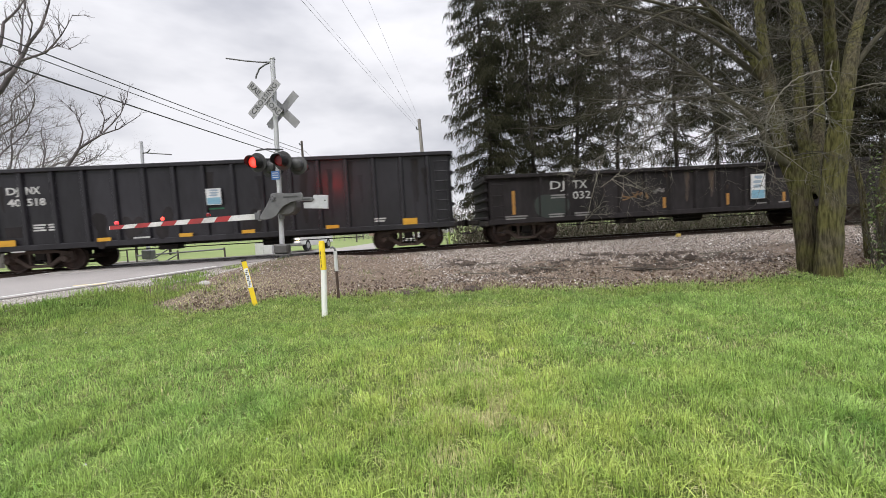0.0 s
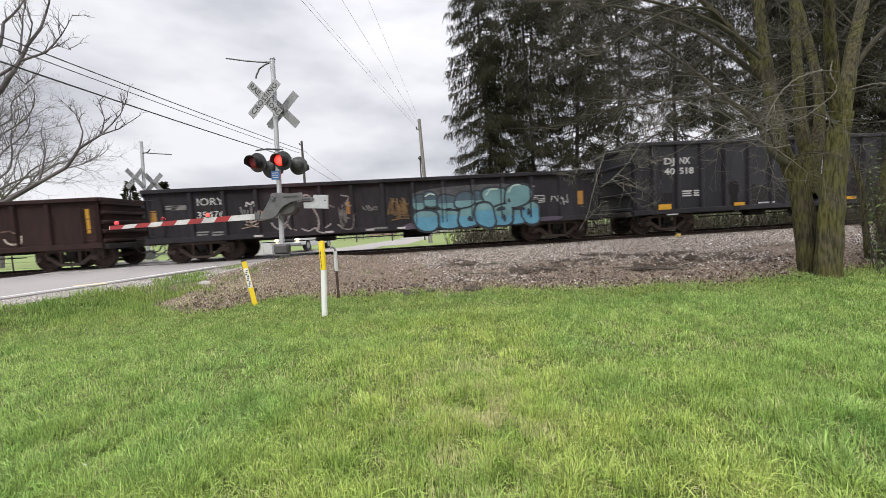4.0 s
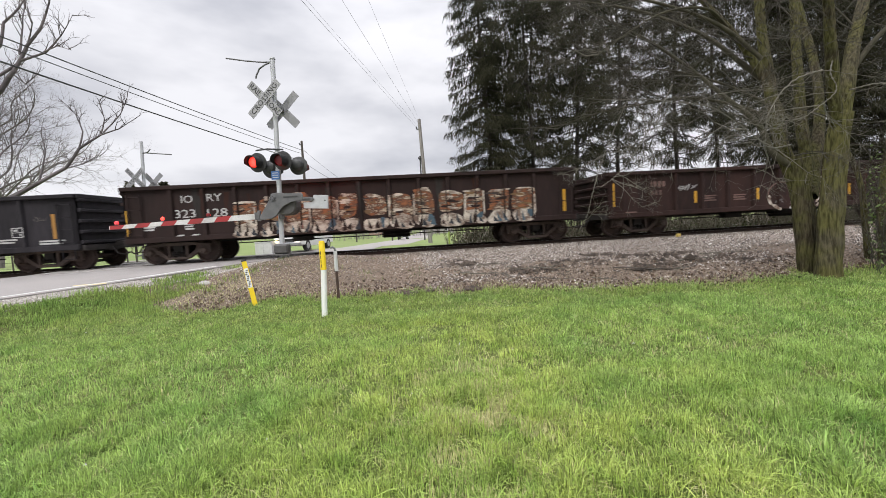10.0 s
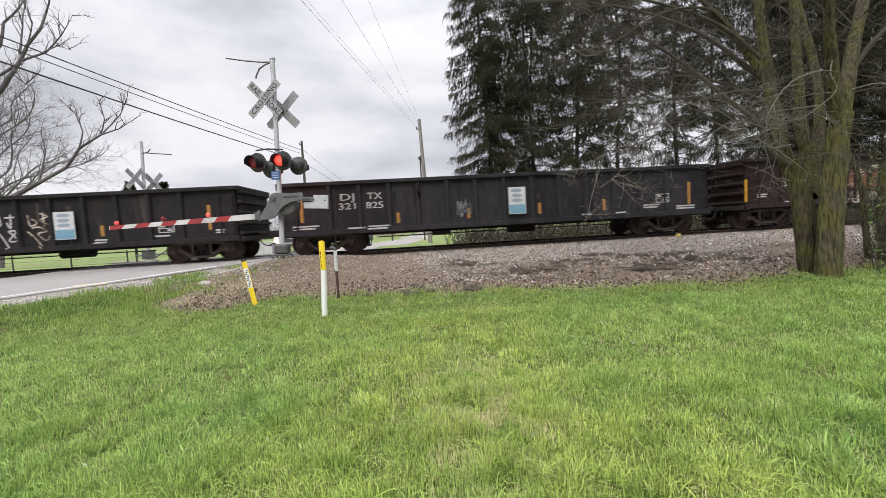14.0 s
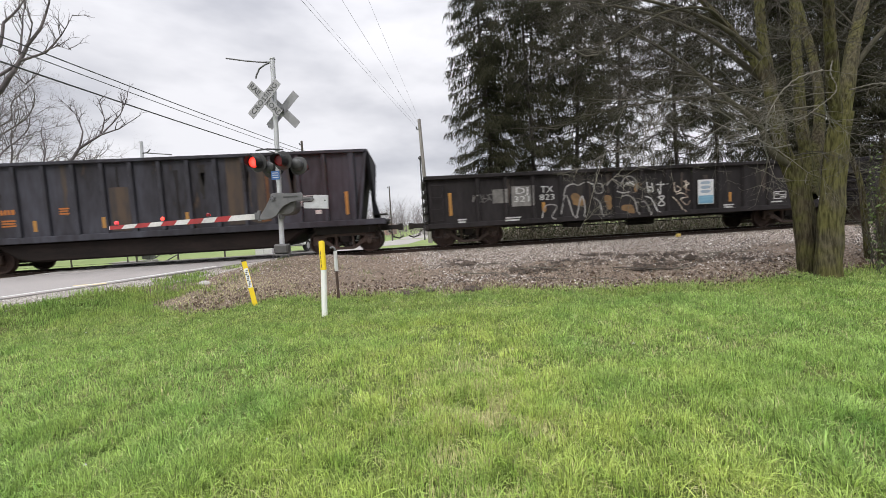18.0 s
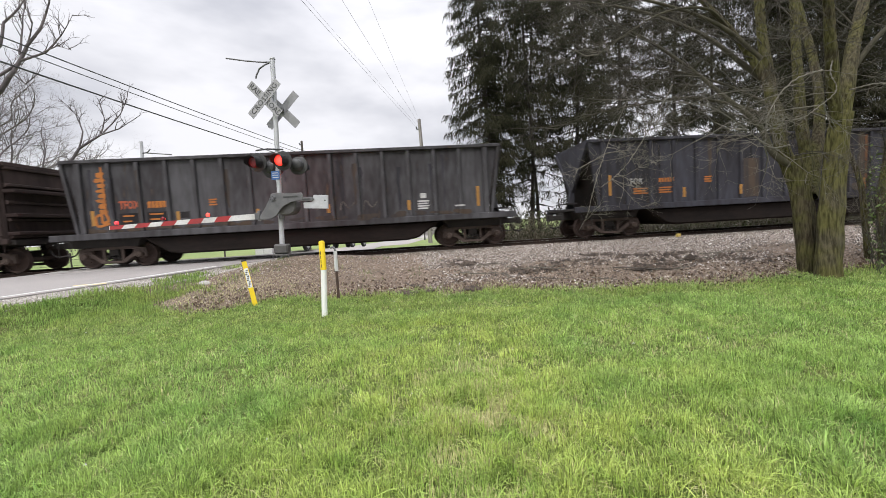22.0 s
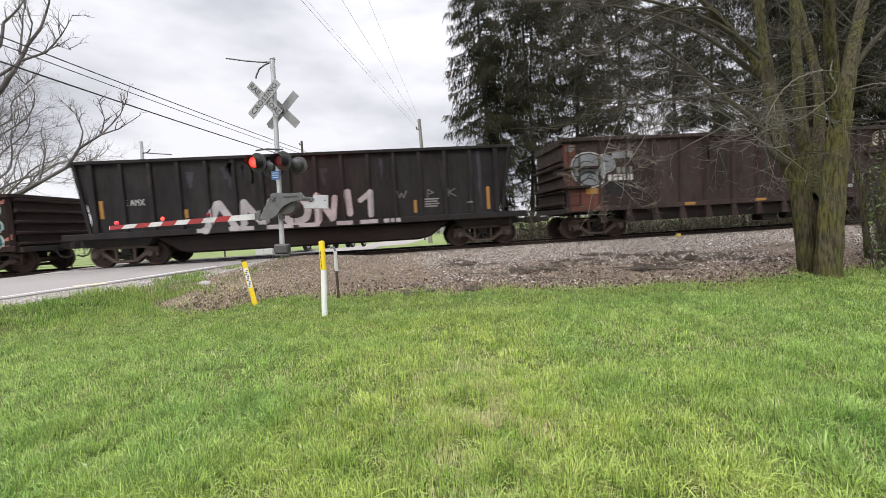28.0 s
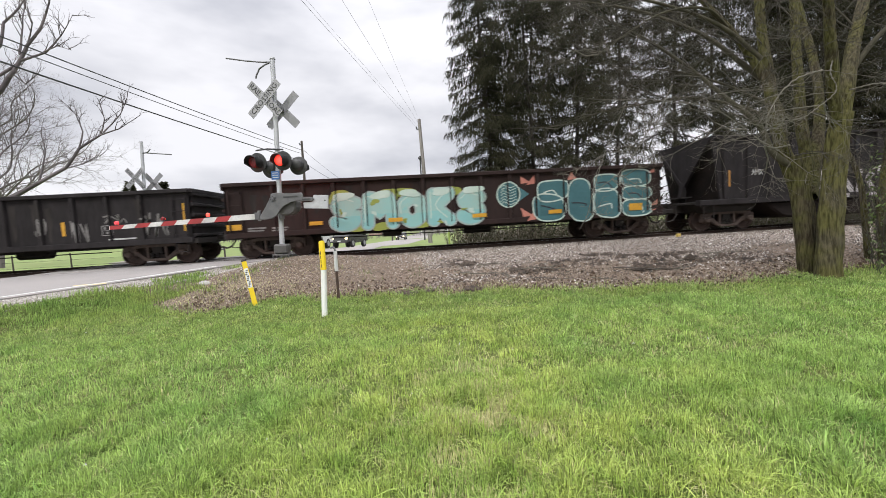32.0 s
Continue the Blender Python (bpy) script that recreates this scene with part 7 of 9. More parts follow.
utility_pole(1.72, 34.4, -0.3, 10.45, -0.036, WOODPOLE, 0.20, ((9.6, 0.3), (7.0, 0.35)), "grey weathered wooden utility pole leaning slightly")
pole_pipe = thing("pole_conduit", "dark conduit strapped beside the leaning pole", "conduit", (1.22, 34.3, 4.0))
part("pipe", tube((0, 0, -4), (0, 0, 3.3), 0.06, 0.06, 8), LAMPBLACK, pole_pipe)
utility_pole(-10.75, 42.6, -0.6, 10.8, 0.0, DARKPOLE, 0.16, ((10.4, 0.25),), "dark wooden utility pole carrying three wires")
utility_pole(-11.1, 81.5, -1.5, 9.9, 0.0, DARKPOLE, 0.16, ((9.5, 0.3),), "distant dark wooden utility pole")
utility_pole(-3.3, 71, -1.3, 8.5, 0.0, DARKPOLE, 0.15, ((8.2, 0.3),), "distant dark wooden utility pole")


def wire(a, b, back, r=0.018, sag=0.25):
    """A cable that passes a and ends at b, drawn out by `back` metres behind a."""
    a, b = Vector(a), Vector(b)
    d = (b - a).normalized()
    s = a - d * back
    pts = []
    for i in range(25):
        k = i / 24
        p = s.lerp(b, k)
        p.z -= sag * 4 * k * (1 - k)
        pts.append(p)
    ob = thing("overhead_wire", "black overhead utility cable", "cable", group="overhead wires", data=finish(pipe(pts, r, 5), "overhead_wire", WIRE))
    return ob


wire((-15.2, 16.84, 10.06), (-10.84, 42.69, 9.88), 45, 0.026, 0.6)
wire((-15.22, 16.83, 9.76), (-11.0, 42.69, 9.55), 45, 0.02, 0.6)
wire((-15.26, 16.79, 9.10), (-11.2, 42.6, 8.85), 45, 0.036, 0.6)
wire((-10.84, 42.69, 10.05), (-11.1, 81.5, 9.7), 0, 0.016)
wire((-11.2, 42.6, 8.95), (-11.1, 81.5, 9.0), 0, 0.022)
wire((-2.78, 12.76, 8.55), (1.1, 34.5, 9.75), 40, 0.0055)
wire((-2.62, 12.76, 8.55), (1.3, 34.5, 9.8), 40, 0.0035)
wire((-1.57, 12.66, 8.48), (1.35, 34.5, 10.0), 40, 0.0045)
wire((-0.79, 12.59, 8.43), (1.4, 34.5, 10.3), 40, 0.0035)

# ---- trees ----
def tubes_mesh(name, segs, mat, sides=5):
    """Tapered tubes from an array of rows x0 y0 z0 r0 x1 y1 z1 r1."""
    s = np.array(segs, dtype=float)
    p, q = s[:, 0:3], s[:, 4:7]
    d = q - p
    d /= np.maximum(np.linalg.norm(d, axis=1, keepdims=True), 1e-9)
    ref = np.where(np.abs(d[:, 2:3]) > 0.9, np.array([[1.0, 0, 0]]), np.array([[0, 0, 1.0]]))
    a = np.cross(d, ref)
    a /= np.linalg.norm(a, axis=1, keepdims=True)
    b = np.cross(d, a)
    t = 2 * np.pi * np.arange(sides) / sides
    ring = a[:, None, :] * np.cos(t)[None, :, None] + b[:, None, :] * np.sin(t)[None, :, None]
    v0 = p[:, None, :] + ring * s[:, 3][:, None, None]
    v1 = q[:, None, :] + ring * s[:, 7][:, None, None]
    verts = np.concatenate([v0, v1], axis=1).reshape(-1, 3)
    n = len(s)
    base = (np.arange(n) * 2 * sides)[:, None]
    i = np.arange(sides)[None, :]
    j = (i + 1) % sides
    quads = np.stack([base + i, base + j, base + j + sides, base + i + sides], axis=-1).reshape(-1, 4)
    return fast_mesh(name, verts, quads, mat, smooth=True)


def grow(out, p, d, length, r, level, rng, kids=(5, 6, 5), droop=0.0, wander=0.22, spread=0.75, shrink=0.5, up=0.06):
    """Adds a bending branch and its offspring; out holds a list of rows for each level."""
    p, d = Vector(p), Vector(d).normalized()
    steps = max(3, int(length / 0.28)) if level < 2 else 3
    seg = length / steps
    n = kids[level] if level < len(kids) else 0
    births = sorted(rng.uniform(0.22, 0.98) for _ in range(n))
    for i in range(steps):
        k0, k1 = i / steps, (i + 1) / steps
        d = (d + Vector((rng.gauss(0, 1), rng.gauss(0, 1), rng.gauss(0, 1))) * wander * seg ** 0.5 + Vector((0, 0, up - droop)) * seg).normalized()
        q = p + d * seg
        out[min(level, len(out) - 1)].append((*p, r * (1 - 0.75 * k0), *q, r * (1 - 0.75 * k1)))
        while births and births[0] <= k1:
            b = births.pop(0)
            side = d.orthogonal().normalized()
            side.rotate(Matrix.Rotation(rng.uniform(0, 6.28), 3, d))
            grow(out, q, d * (1 - spread * 0.5) + side * spread, length * shrink * rng.uniform(0.7, 1.25) * (1.15 - 0.5 * b), r * (1 - 0.7 * b) * 0.55 + 0.0008, level + 1, rng, kids, droop, wander, spread, shrink, up)
        p = q


def stem(out, pts, r0, r1, level=0):
    c = [Vector(p) for p in pts]
    for i, (a, b) in enumerate(zip(c, c[1:])):
        n = len(c) - 1
        m = a.lerp(b, 0.5) + (b - a).orthogonal().normalized() * 0.015
        ra, rb = r0 + (r1 - r0) * i / n, r0 + (r1 - r0) * (i + 1) / n
        out[level].append((*a, ra, *m, (ra + rb) / 2))
        out[level].append((*m, (ra + rb) / 2, *b, rb))


TWIGMIX = material("grey_twigs", (0.086, 0.076, 0.058), (0.036, 0.031, 0.023), rough=0.9, scale=1.5, fine=20, bump=0.2, island=0.4)


def near_tree():
    """The many-stemmed leafless tree at the lawn's edge."""
    rng = random.Random(11)
    t = thing("bare_tree", "large leafless multi-stemmed tree with mossy olive bark", "tree", (7.55, 6.65, 0))
    live = [[], [], [], []]
    O = Vector((7.55, 6.65, 0))

    verts, faces, pale = [], [], [[], [], [], []]
    stout_verts, stout_faces, limb_verts, limb_faces = [], [], [], []

    def S(pts, r0, r1, kids=7, span=(0.35, 1.0), length=1.9, out_to=None, dead=False, stout=False):
        pts = [Vector(p) - O for p in pts]
        out = pale if dead else live
        if dead:
            stem(out, smooth_path(pts, 4), r0, r1, 1)
        else:
            loft(pts, r0, r1, stout_verts if stout else (verts if r0 > 0.07 else limb_verts), stout_faces if stout else (faces if r0 > 0.07 else limb_faces), 22 if r0 > 0.09 else 10, 0.10 if r0 > 0.17 else 0.0, 0.16 if r0 > 0.09 else 0.08)
        for _ in range(kids):
            k = rng.uniform(*span) * (len(pts) - 1)
            i = min(int(k), len(pts) - 2)
            p = pts[i].lerp(pts[i + 1], k - i)
            a = rng.uniform(0, 6.28)
            d = Vector((math.cos(a), math.sin(a), rng.uniform(-0.1, 0.8)))
            if out_to:
                d = d * 0.5 + Vector(out_to)
            grow(out, p, d, length * rng.uniform(0.6, 1.4), (0.009 if dead else 0.013) * rng.uniform(0.6, 1.4), 1, rng, (0, 8, 5), 0.12, 0.30, 0.8, 0.52)
    S([(7.68, 6.9, -0.25), (7.62, 6.9, 0.19), (7.55, 6.95, 1.17), (7.51, 7.0, 1.62), (7.42, 7.05, 2.05), (7.36, 7.05, 2.3)], 0.175, 0.15, 2, (0.7, 1.0), 1.2)
    S([(7.42, 7.05, 2.0), (7.26, 7.1, 2.48), (7.17, 7.2, 3.28), (7.16, 7.35, 4.2), (7.2, 7.5, 5.03), (7.32, 7.7, 6.23), (7.47, 7.9, 7.5), (7.5, 8.0, 9.0)], 0.125, 0.05, 14)
    S([(7.34, 7.0, 2.12), (7.02, 7.05, 2.39), (6.84, 7.2, 2.99), (6.42, 7.5, 3.6), (6.05, 7.9, 4.28), (5.52, 8.3, 4.98), (4.94, 8.6, 5.51), (4.06, 8.9, 6.14)], 0.065, 0.014, 16, (0.25, 1.0), 1.7, (-0.6, -0.1, 0.1))
    S([(7.56, 6.5, -0.25), (7.56, 6.5, 0.21), (7.58, 6.5, 0.95), (7.62, 6.5, 1.57), (7.7, 6.5, 2.37), (7.8, 6.5, 2.96)], 0.195, 0.15, 2, (0.6, 1.0), 1.2, stout=True)
    S([(7.78, 6.5, 2.8), (7.96, 6.55, 3.56), (8.27, 6.7, 4.31), (8.67, 6.9, 5.01), (9.08, 7.1, 5.85), (9.51, 7.3, 7.03), (9.7, 7.4, 8.3)], 0.12, 0.05, 12, stout=True)
    S([(7.74, 6.5, 2.55), (7.53, 6.4, 3.23), (7.34, 6.3, 3.96), (7.17, 6.2, 4.56), (6.87, 6.0, 5.33), (6.69, 5.9, 6.11), (6.5, 5.8, 7.2)], 0.10, 0.04, 12)
    S([(7.62, 7.0, 1.45), (7.89, 7.2, 2.16), (7.98, 7.4, 2.98), (8.12, 7.6, 3.94), (8.37, 7.9, 4.98), (8.54, 8.1, 6.01), (8.8, 8.4, 7.63), (8.9, 8.5, 9)], 0.115, 0.05, 12)
    S([(7.7, 6.95, 1.5), (8.31, 7.4, 2.4), (8.83, 7.8, 3.41), (9.14, 8.2, 4.5), (9.3, 8.6, 5.54), (9.43, 9.0, 7.05), (9.5, 9.1, 8.5)], 0.11, 0.05, 10)
    S([(7.34, 7.2, 3.1), (7.03, 7.4, 4.12), (6.61, 7.6, 4.98), (6.18, 7.8, 5.64), (5.72, 8.0, 6.32), (5.2, 8.2, 7.0)], 0.085, 0.02, 14, (0.3, 1.0), 1.6, (-0.4, 0, 0.0))
    S([(7.17, 7.3, 3.75), (6.94, 7.7, 4.35), (6.49, 8.2, 5.15), (5.47, 8.8, 5.95), (4.11, 9.3, 6.46), (3.2, 9.6, 6.6)], 0.06, 0.010, 16, (0.3, 1.0), 1.7, (-0.5, 0, 0.0))
    S([(7.5, 7.2, 2.73), (7.0, 7.5, 3.32), (6.06, 8.0, 3.75), (5.37, 8.3, 3.75), (4.41, 8.7, 3.69), (3.6, 9.0, 3.5)], 0.04, 0.008, 16, (0.3, 1.0), 1.4, (-0.5, 0, -0.1))
    S([(7.16, 7.35, 4.2), (6.3, 7.5, 5.0), (5.2, 7.8, 5.6), (4.0, 8.0, 5.9), (2.8, 8.3, 5.9)], 0.045, 0.010, 14, (0.3, 1.0), 1.6, (-0.6, 0, 0.0))
    S([(6.61, 7.6, 4.98), (5.9, 7.3, 5.2), (5.0, 7.2, 5.1), (4.2, 7.2, 4.7), (3.6, 7.2, 4.3)], 0.03, 0.008, 14, (0.3, 1.0), 1.3, (-0.4, 0, -0.2))
    S([(7.98, 7.4, 2.98), (7.3, 8.1, 3.9), (6.3, 8.8, 4.6), (5.2, 9.4, 4.9)], 0.04, 0.010, 14, (0.3, 1.0), 1.6, (-0.4, 0, 0.0))
    S([(8.0, 6.6, 3.6), (8.6, 6.6, 4.3), (9.2, 6.6, 4.7), (9.9, 6.7, 4.8)], 0.05, 0.015, 9, (0.3, 1.0), 1.3)
    S([(7.18, 6.3, 3.65), (6.4, 6.1, 3.4), (5.9, 6.0, 2.88), (5.75, 5.9, 2.5), (5.72, 5.9, 2.31)], 0.015, 0.006, 9, (0.2, 1.0), 0.7, (-0.3, 0, -0.2), True)
    S([(7.39, 6.3, 3.87), (7.22, 6.2, 3.55), (7.21, 6.1, 3.24), (6.69, 6.0, 2.9), (6.29, 5.9, 2.71)], 0.014, 0.006, 8, (0.2, 1.0), 0.8, (0.0, 0, -0.3), True)
    S([(7.2, 6.9, 2.5), (6.5, 6.6, 2.42), (5.88, 6.3, 2.62), (4.92, 6.0, 3.0), (4.02, 5.8, 3.06)], 0.016, 0.006, 12, (0.2, 1.0), 1.0, (-0.4, 0, -0.2), True)
    S([(7.7, 6.3, 3.3), (7.9, 6.0, 3.3), (8.1, 5.8, 3.1), (8.2, 5.7, 2.6)], 0.013, 0.006, 8, (0.3, 1.0), 0.8, (0.2, 0, -0.3), True)
    S([(5.4, 7.6, 3.9), (4.82, 7.2, 3.25), (4.17, 6.9, 2.49), (3.73, 6.8, 2.08), (3.43, 6.8, 1.88)], 0.014, 0.005, 10, (0.2, 1.0), 0.7, (-0.2, 0, -0.3), True)
    S([(4.56, 7.8, 3.66), (3.9, 7.4, 2.7), (3.49, 7.2, 1.83), (3.37, 7.2, 1.41), (3.2, 7.2, 1.12)], 0.011, 0.004, 8, (0.2, 1.0), 0.6, (-0.1, 0, -0.3), True)
    part("trunk", mesh_of("trunk", verts, faces, BARK, smooth=True), None, t, "dark furrowed olive-brown stems")
    part("trunk", mesh_of("trunk", stout_verts, stout_faces, MOSSBARK, smooth=True), None, t, "stout stem with pale mossy bark")
    part("limb", mesh_of("limb", limb_verts, limb_faces, LIMBBARK, smooth=True), None, t, "long grey-olive reaching limbs")
    part("dead_limb", tubes_mesh("dead_limb", pale[1] + pale[2] + pale[3], TWIGPALE, 4), None, t, "pale drooping dead twigs")
    part("crown", tubes_mesh("crown", live[1] + live[2] + live[3], TWIGMIX, 3), None, t, "tangle of thin grey drooping twigs")
    return t


near_tree()


def bare_tree(at, height, seed, kids, r, label, mat, lean=(0, 0), limbs=9, sides=4):
    rng = random.Random(seed)
    t = thing("bare_tree", label, "tree", at)
    out = [[], [], [], [], []]
    top = Vector((lean[0], lean[1], height * 0.62))
    pts = [Vector((0, 0, -0.3)), top * 0.25 + Vector((0.1, 0, 0)), top * 0.55, top]
    stem(out, pts, r, r * 0.45)
    for i in range(limbs):
        k = rng.uniform(0.28, 1.0)
        p = top * k
        a = i * 2.4 + rng.uniform(-0.4, 0.4)
        d = Vector((math.cos(a), math.sin(a), rng.uniform(0.5, 1.3)))
        grow(out, p, d, height * rng.uniform(0.3, 0.46) * (1.15 - 0.45 * k), r * 0.42 * (1.1 - 0.5 * k), 1, rng, kids, -0.02, 0.22, 0.7, 0.5)
    part("trunk", tubes_mesh("trunk", out[0], mat, 10), None, t)
    part("crown", tubes_mesh("crown", out[1] + out[2] + out[3] + out[4], mat, sides), None, t)
    return t


def left_tree():
    """Reaching limbs of the tree beyond the far left of the crossing."""
    rng = random.Random(5)
    t = thing("bare_tree", "grey leafless tree with long reaching limbs past the crossing", "tree", (-22.5, 19.6, 0.2))
    O = Vector((-22.5, 19.6, 0.2))
    out = [[], [], [], []]
    stem(out, [(0, 0, -0.4), (0.2, 0, 2.0), (0.6, 0.1, 5.0), (1.2, 0.2, 8.0), (1.6, 0.2, 11)], 0.34, 0.14)

    def limb(pts, r0, r1, kids, ln):
        pts = [Vector(p) - O for p in pts]
        stem(out, pts, 0.8 * r0, 0.8 * r1)
        for j in range(kids):
            k = (0.3 + 0.7 * (j + rng.random()) / kids) * (len(pts) - 1)
            i = min(int(k), len(pts) - 2)
            p = pts[i].lerp(pts[i + 1], k - i)
            run = (pts[i + 1] - pts[i]).normalized()
            d = run * 0.5 + Vector((rng.uniform(-0.6, 0.6), rng.uniform(-0.8, 0.8), rng.uniform(0.1, 1.0)))
            grow(out, p, d, ln * rng.uniform(0.5, 1.2), 0.023, 1, rng, (0, 4, 3), -0.10, 0.34, 0.62, 0.48)

    limb([(-22.2, 19.6, 1.6), (-20.4, 19.8, 2.6), (-18.34, 20, 3.75), (-17.18, 20, 4.35), (-15.91, 20, 5.0), (-15.26, 20, 5.85), (-14.24, 20, 6.45), (-13.4, 20, 6.7), (-12.53, 20, 7.2)], 0.17, 0.012, 14, 1.0)
    limb([(-15.26, 20, 5.85), (-14.93, 19.9, 6.6), (-15.09, 19.8, 7.4), (-15.3, 19.8, 7.65)], 0.05, 0.01, 7, 0.75)
    limb([(-14.24, 20, 6.45), (-14.06, 20.1, 7.2), (-14.3, 20.2, 8.15)], 0.045, 0.01, 7, 0.75)
    limb([(-14.12, 20, 6.55), (-13.33, 20.1, 7.4), (-12.98, 20.2, 8.3)], 0.045, 0.01, 8, 0.75)
    limb([(-15.8, 20, 4.98), (-15.0, 19.8, 5.1), (-14.05, 19.6, 5.4)], 0.04, 0.008, 9, 0.7)
    limb([(-17.17, 20, 4.4), (-16.9, 20.2, 5.8), (-17.1, 20.3, 6.8)], 0.06, 0.012, 8, 1.0)
    limb([(-22.0, 19.7, 4.6), (-20.3, 20, 6.8), (-18.34, 20, 8.6), (-17.89, 20, 9.2), (-17.49, 20, 9.7), (-16.95, 20, 10.6), (-16.27, 20, 11.4), (-15.8, 20, 12.5), (-15.6, 20, 13.6)], 0.17, 0.025, 14, 1.0)
    limb([(-17.27, 20, 9.93), (-16.29, 20.1, 10.3), (-15.62, 20.2, 11.1), (-15.07, 20.3, 12.1)], 0.07, 0.012, 9, 0.9)
    limb([(-16.29, 20, 10.3), (-15.59, 19.9, 10.5), (-14.93, 19.8, 10.25)], 0.04, 0.01, 6, 0.7)
    limb([(-21.5, 19.8, 7.0), (-19.6, 20, 8.6), (-18.26, 20, 9.3), (-17.4, 20, 9.8)], 0.10, 0.07, 3, 1.0)
    limb([(-17.33, 20, 10.2), (-17.32, 20.2, 11.1), (-17.25, 20.3, 12.0), (-17.0, 20.4, 13.2)], 0.06, 0.015, 8, 0.9)
    limb([(-21.4, 19.8, 7.6), (-19.2, 20, 9.6), (-18.1, 20, 10.6), (-17.84, 20, 11.6), (-17.36, 20, 12.0), (-16.85, 20, 12.6), (-16.5, 20, 13.4)], 0.11, 0.02, 10, 1.0)
    limb([(-16.95, 20, 10.6), (-16.45, 19.8, 11.5), (-16.7, 19.7, 12.4)], 0.045, 0.012, 7, 0.8)
    limb([(-17.7, 20, 9.3), (-17.06, 19.8, 8.8), (-16.43, 19.7, 9.15)], 0.04, 0.01, 6, 0.7)
    part("trunk", tubes_mesh("trunk", out[0], GREYTWIG, 8), None, t)
    part("crown", tubes_mesh("crown", out[1] + out[2] + out[3], GREYTWIG, 4), None, t)


left_tree()
bare_tree((-42.5, 44, -0.8), 26.5, 21, (0, 9, 7, 5), 0.34, "hazy grey leafless tree beyond the field", FARTWIG, (1, 0), 22, 3)
bare_tree((-50, 47, -1.0), 24, 22, (0, 8, 6, 5), 0.30, "hazy grey leafless tree beyond the field", FARTWIG, (0, 0), 18, 3)


def spruce_meshes(seed, height, radius, skirt, dense, ragged, gaps):
    """Trunk, arching limbs and hanging branchlets; limbs thin out and die below the skirt."""
    rng = random.Random(seed)
    nr = np.random.RandomState(seed)
    wood, base_all, dir_all, len_all, wide_all = [], [], [], [], []
    sway = [(0.16 * math.sin(1.1 * k + seed), 0.16 * math.cos(1.3 * k + seed), -0.3 + (height + 0.3) * k / 8) for k in range(9)]
    for k in range(8):
        wood.append((*sway[k], 0.13 * (1 - k / 8.6), *sway[k + 1], 0.13 * (1 - (k + 1) / 8.6)))
    z = 1.6
    down = np.array([[0, 0, -1.0]])
    while z < 17.0:
        a = rng.uniform(0, 6.283)
        alive = smooth_step(skirt - 1.6, skirt + 0.6, z)
        ln = radius * rng.uniform(1 - 0.4 * ragged, 1 + 0.2 * ragged) * (1.12 - 0.2 * smooth_step(8, 16, z)) * (0.62 + 0.38 * alive)
        dirv, side = np.array([math.cos(a), math.sin(a), 0]), np.array([-math.sin(a), math.cos(a), 0])
        sag, rise, bend = rng.uniform(0.35, 0.75), rng.uniform(-0.05, 0.30), rng.uniform(-0.5, 0.5)
        u = np.linspace(0, 1, 8)[:, None]
        pts = dirv * ln * u + side * bend * u * u + np.array([[0, 0, 1.0]]) * (z + rng.uniform(-0.12, 0.12) + ln * (rise * u - sag * 1.7 * u ** 2 + sag * 1.15 * u ** 3))
        for k in range(7):
            wood.append((*pts[k], 0.030 * (1.12 - k / 7), *pts[k + 1], 0.030 * (1.0 - k / 7)))
        bare = rng.uniform(-0.08, 0.10) + 0.25 * (1 - alive)
        m = int(ln * (1 - bare) * rng.uniform(30, 58) * (0.35 + 0.65 * alive))
        u = np.maximum(nr.uniform(bare, 1.0, m), 0.02)
        idx = np.clip((u * 7).astype(int), 0, 6)
        fr = (u * 7 - idx)[:, None]
        base = pts[idx] * (1 - fr) + pts[idx + 1] * fr
        reach = 0.55 * (1.05 - u)[:, None] ** 0.6 * nr.uniform(-1, 1, (m, 1))
        base = base + side * reach + dirv * np.abs(reach) * 0.6 + down * 0.18 * np.abs(reach)
        bx, by, bz = base[:, 0], base[:, 1], base[:, 2]
        leafy = np.sin(3.6 * bx + 1.5 * np.sin(2.1 * bz + seed)) + np.sin(3.3 * by + 1.4 * np.sin(2.6 * bx)) + np.sin(3.0 * bz + 1.5 * np.sin(2.9 * by + seed)) + nr.normal(0, 0.22, m)
        full = leafy > gaps + 1.1 * (1 - smooth_step(skirt - 0.5, skirt + 3.5, z))
        base = base[full]
        u, m = u[full], len(base)
        hang = dirv * nr.uniform(0.0, 0.55, (m, 1)) + side * nr.normal(0, 0.25, (m, 1)) + down * nr.uniform(0.35, 1.0, (m, 1))
        step = nr.uniform(0.07, 0.13, (m, 1)) * (1.0 + 0.35 * np.sin(np.pi * u)[:, None])
        for k in range(4):
            d = hang + nr.normal(0, 0.30, (m, 3))
            d /= np.linalg.norm(d, axis=1, keepdims=True)
            base_all.append(base)
            dir_all.append(d)
            len_all.append(step * 1.45)
            wide_all.append(nr.uniform(0.016, 0.035, (m, 1)) * (1.1 - 0.2 * k))
            base = base + d * step
            hang = hang + down * 0.12
        z += rng.uniform(0.02, 0.23) / dense * (1.0 + 0.55 * (1 - alive))
    base, out, length, width = (np.concatenate(v) for v in (base_all, dir_all, len_all, wide_all))
    n = len(base)
    w = np.cross(out, nr.normal(size=(n, 3)))
    w /= np.linalg.norm(w, axis=1, keepdims=True)
    mid, tip = base + out * length * 0.45, base + out * length
    verts = np.stack([base, mid - w * width, tip, mid + w * width], axis=1).reshape(-1, 3)
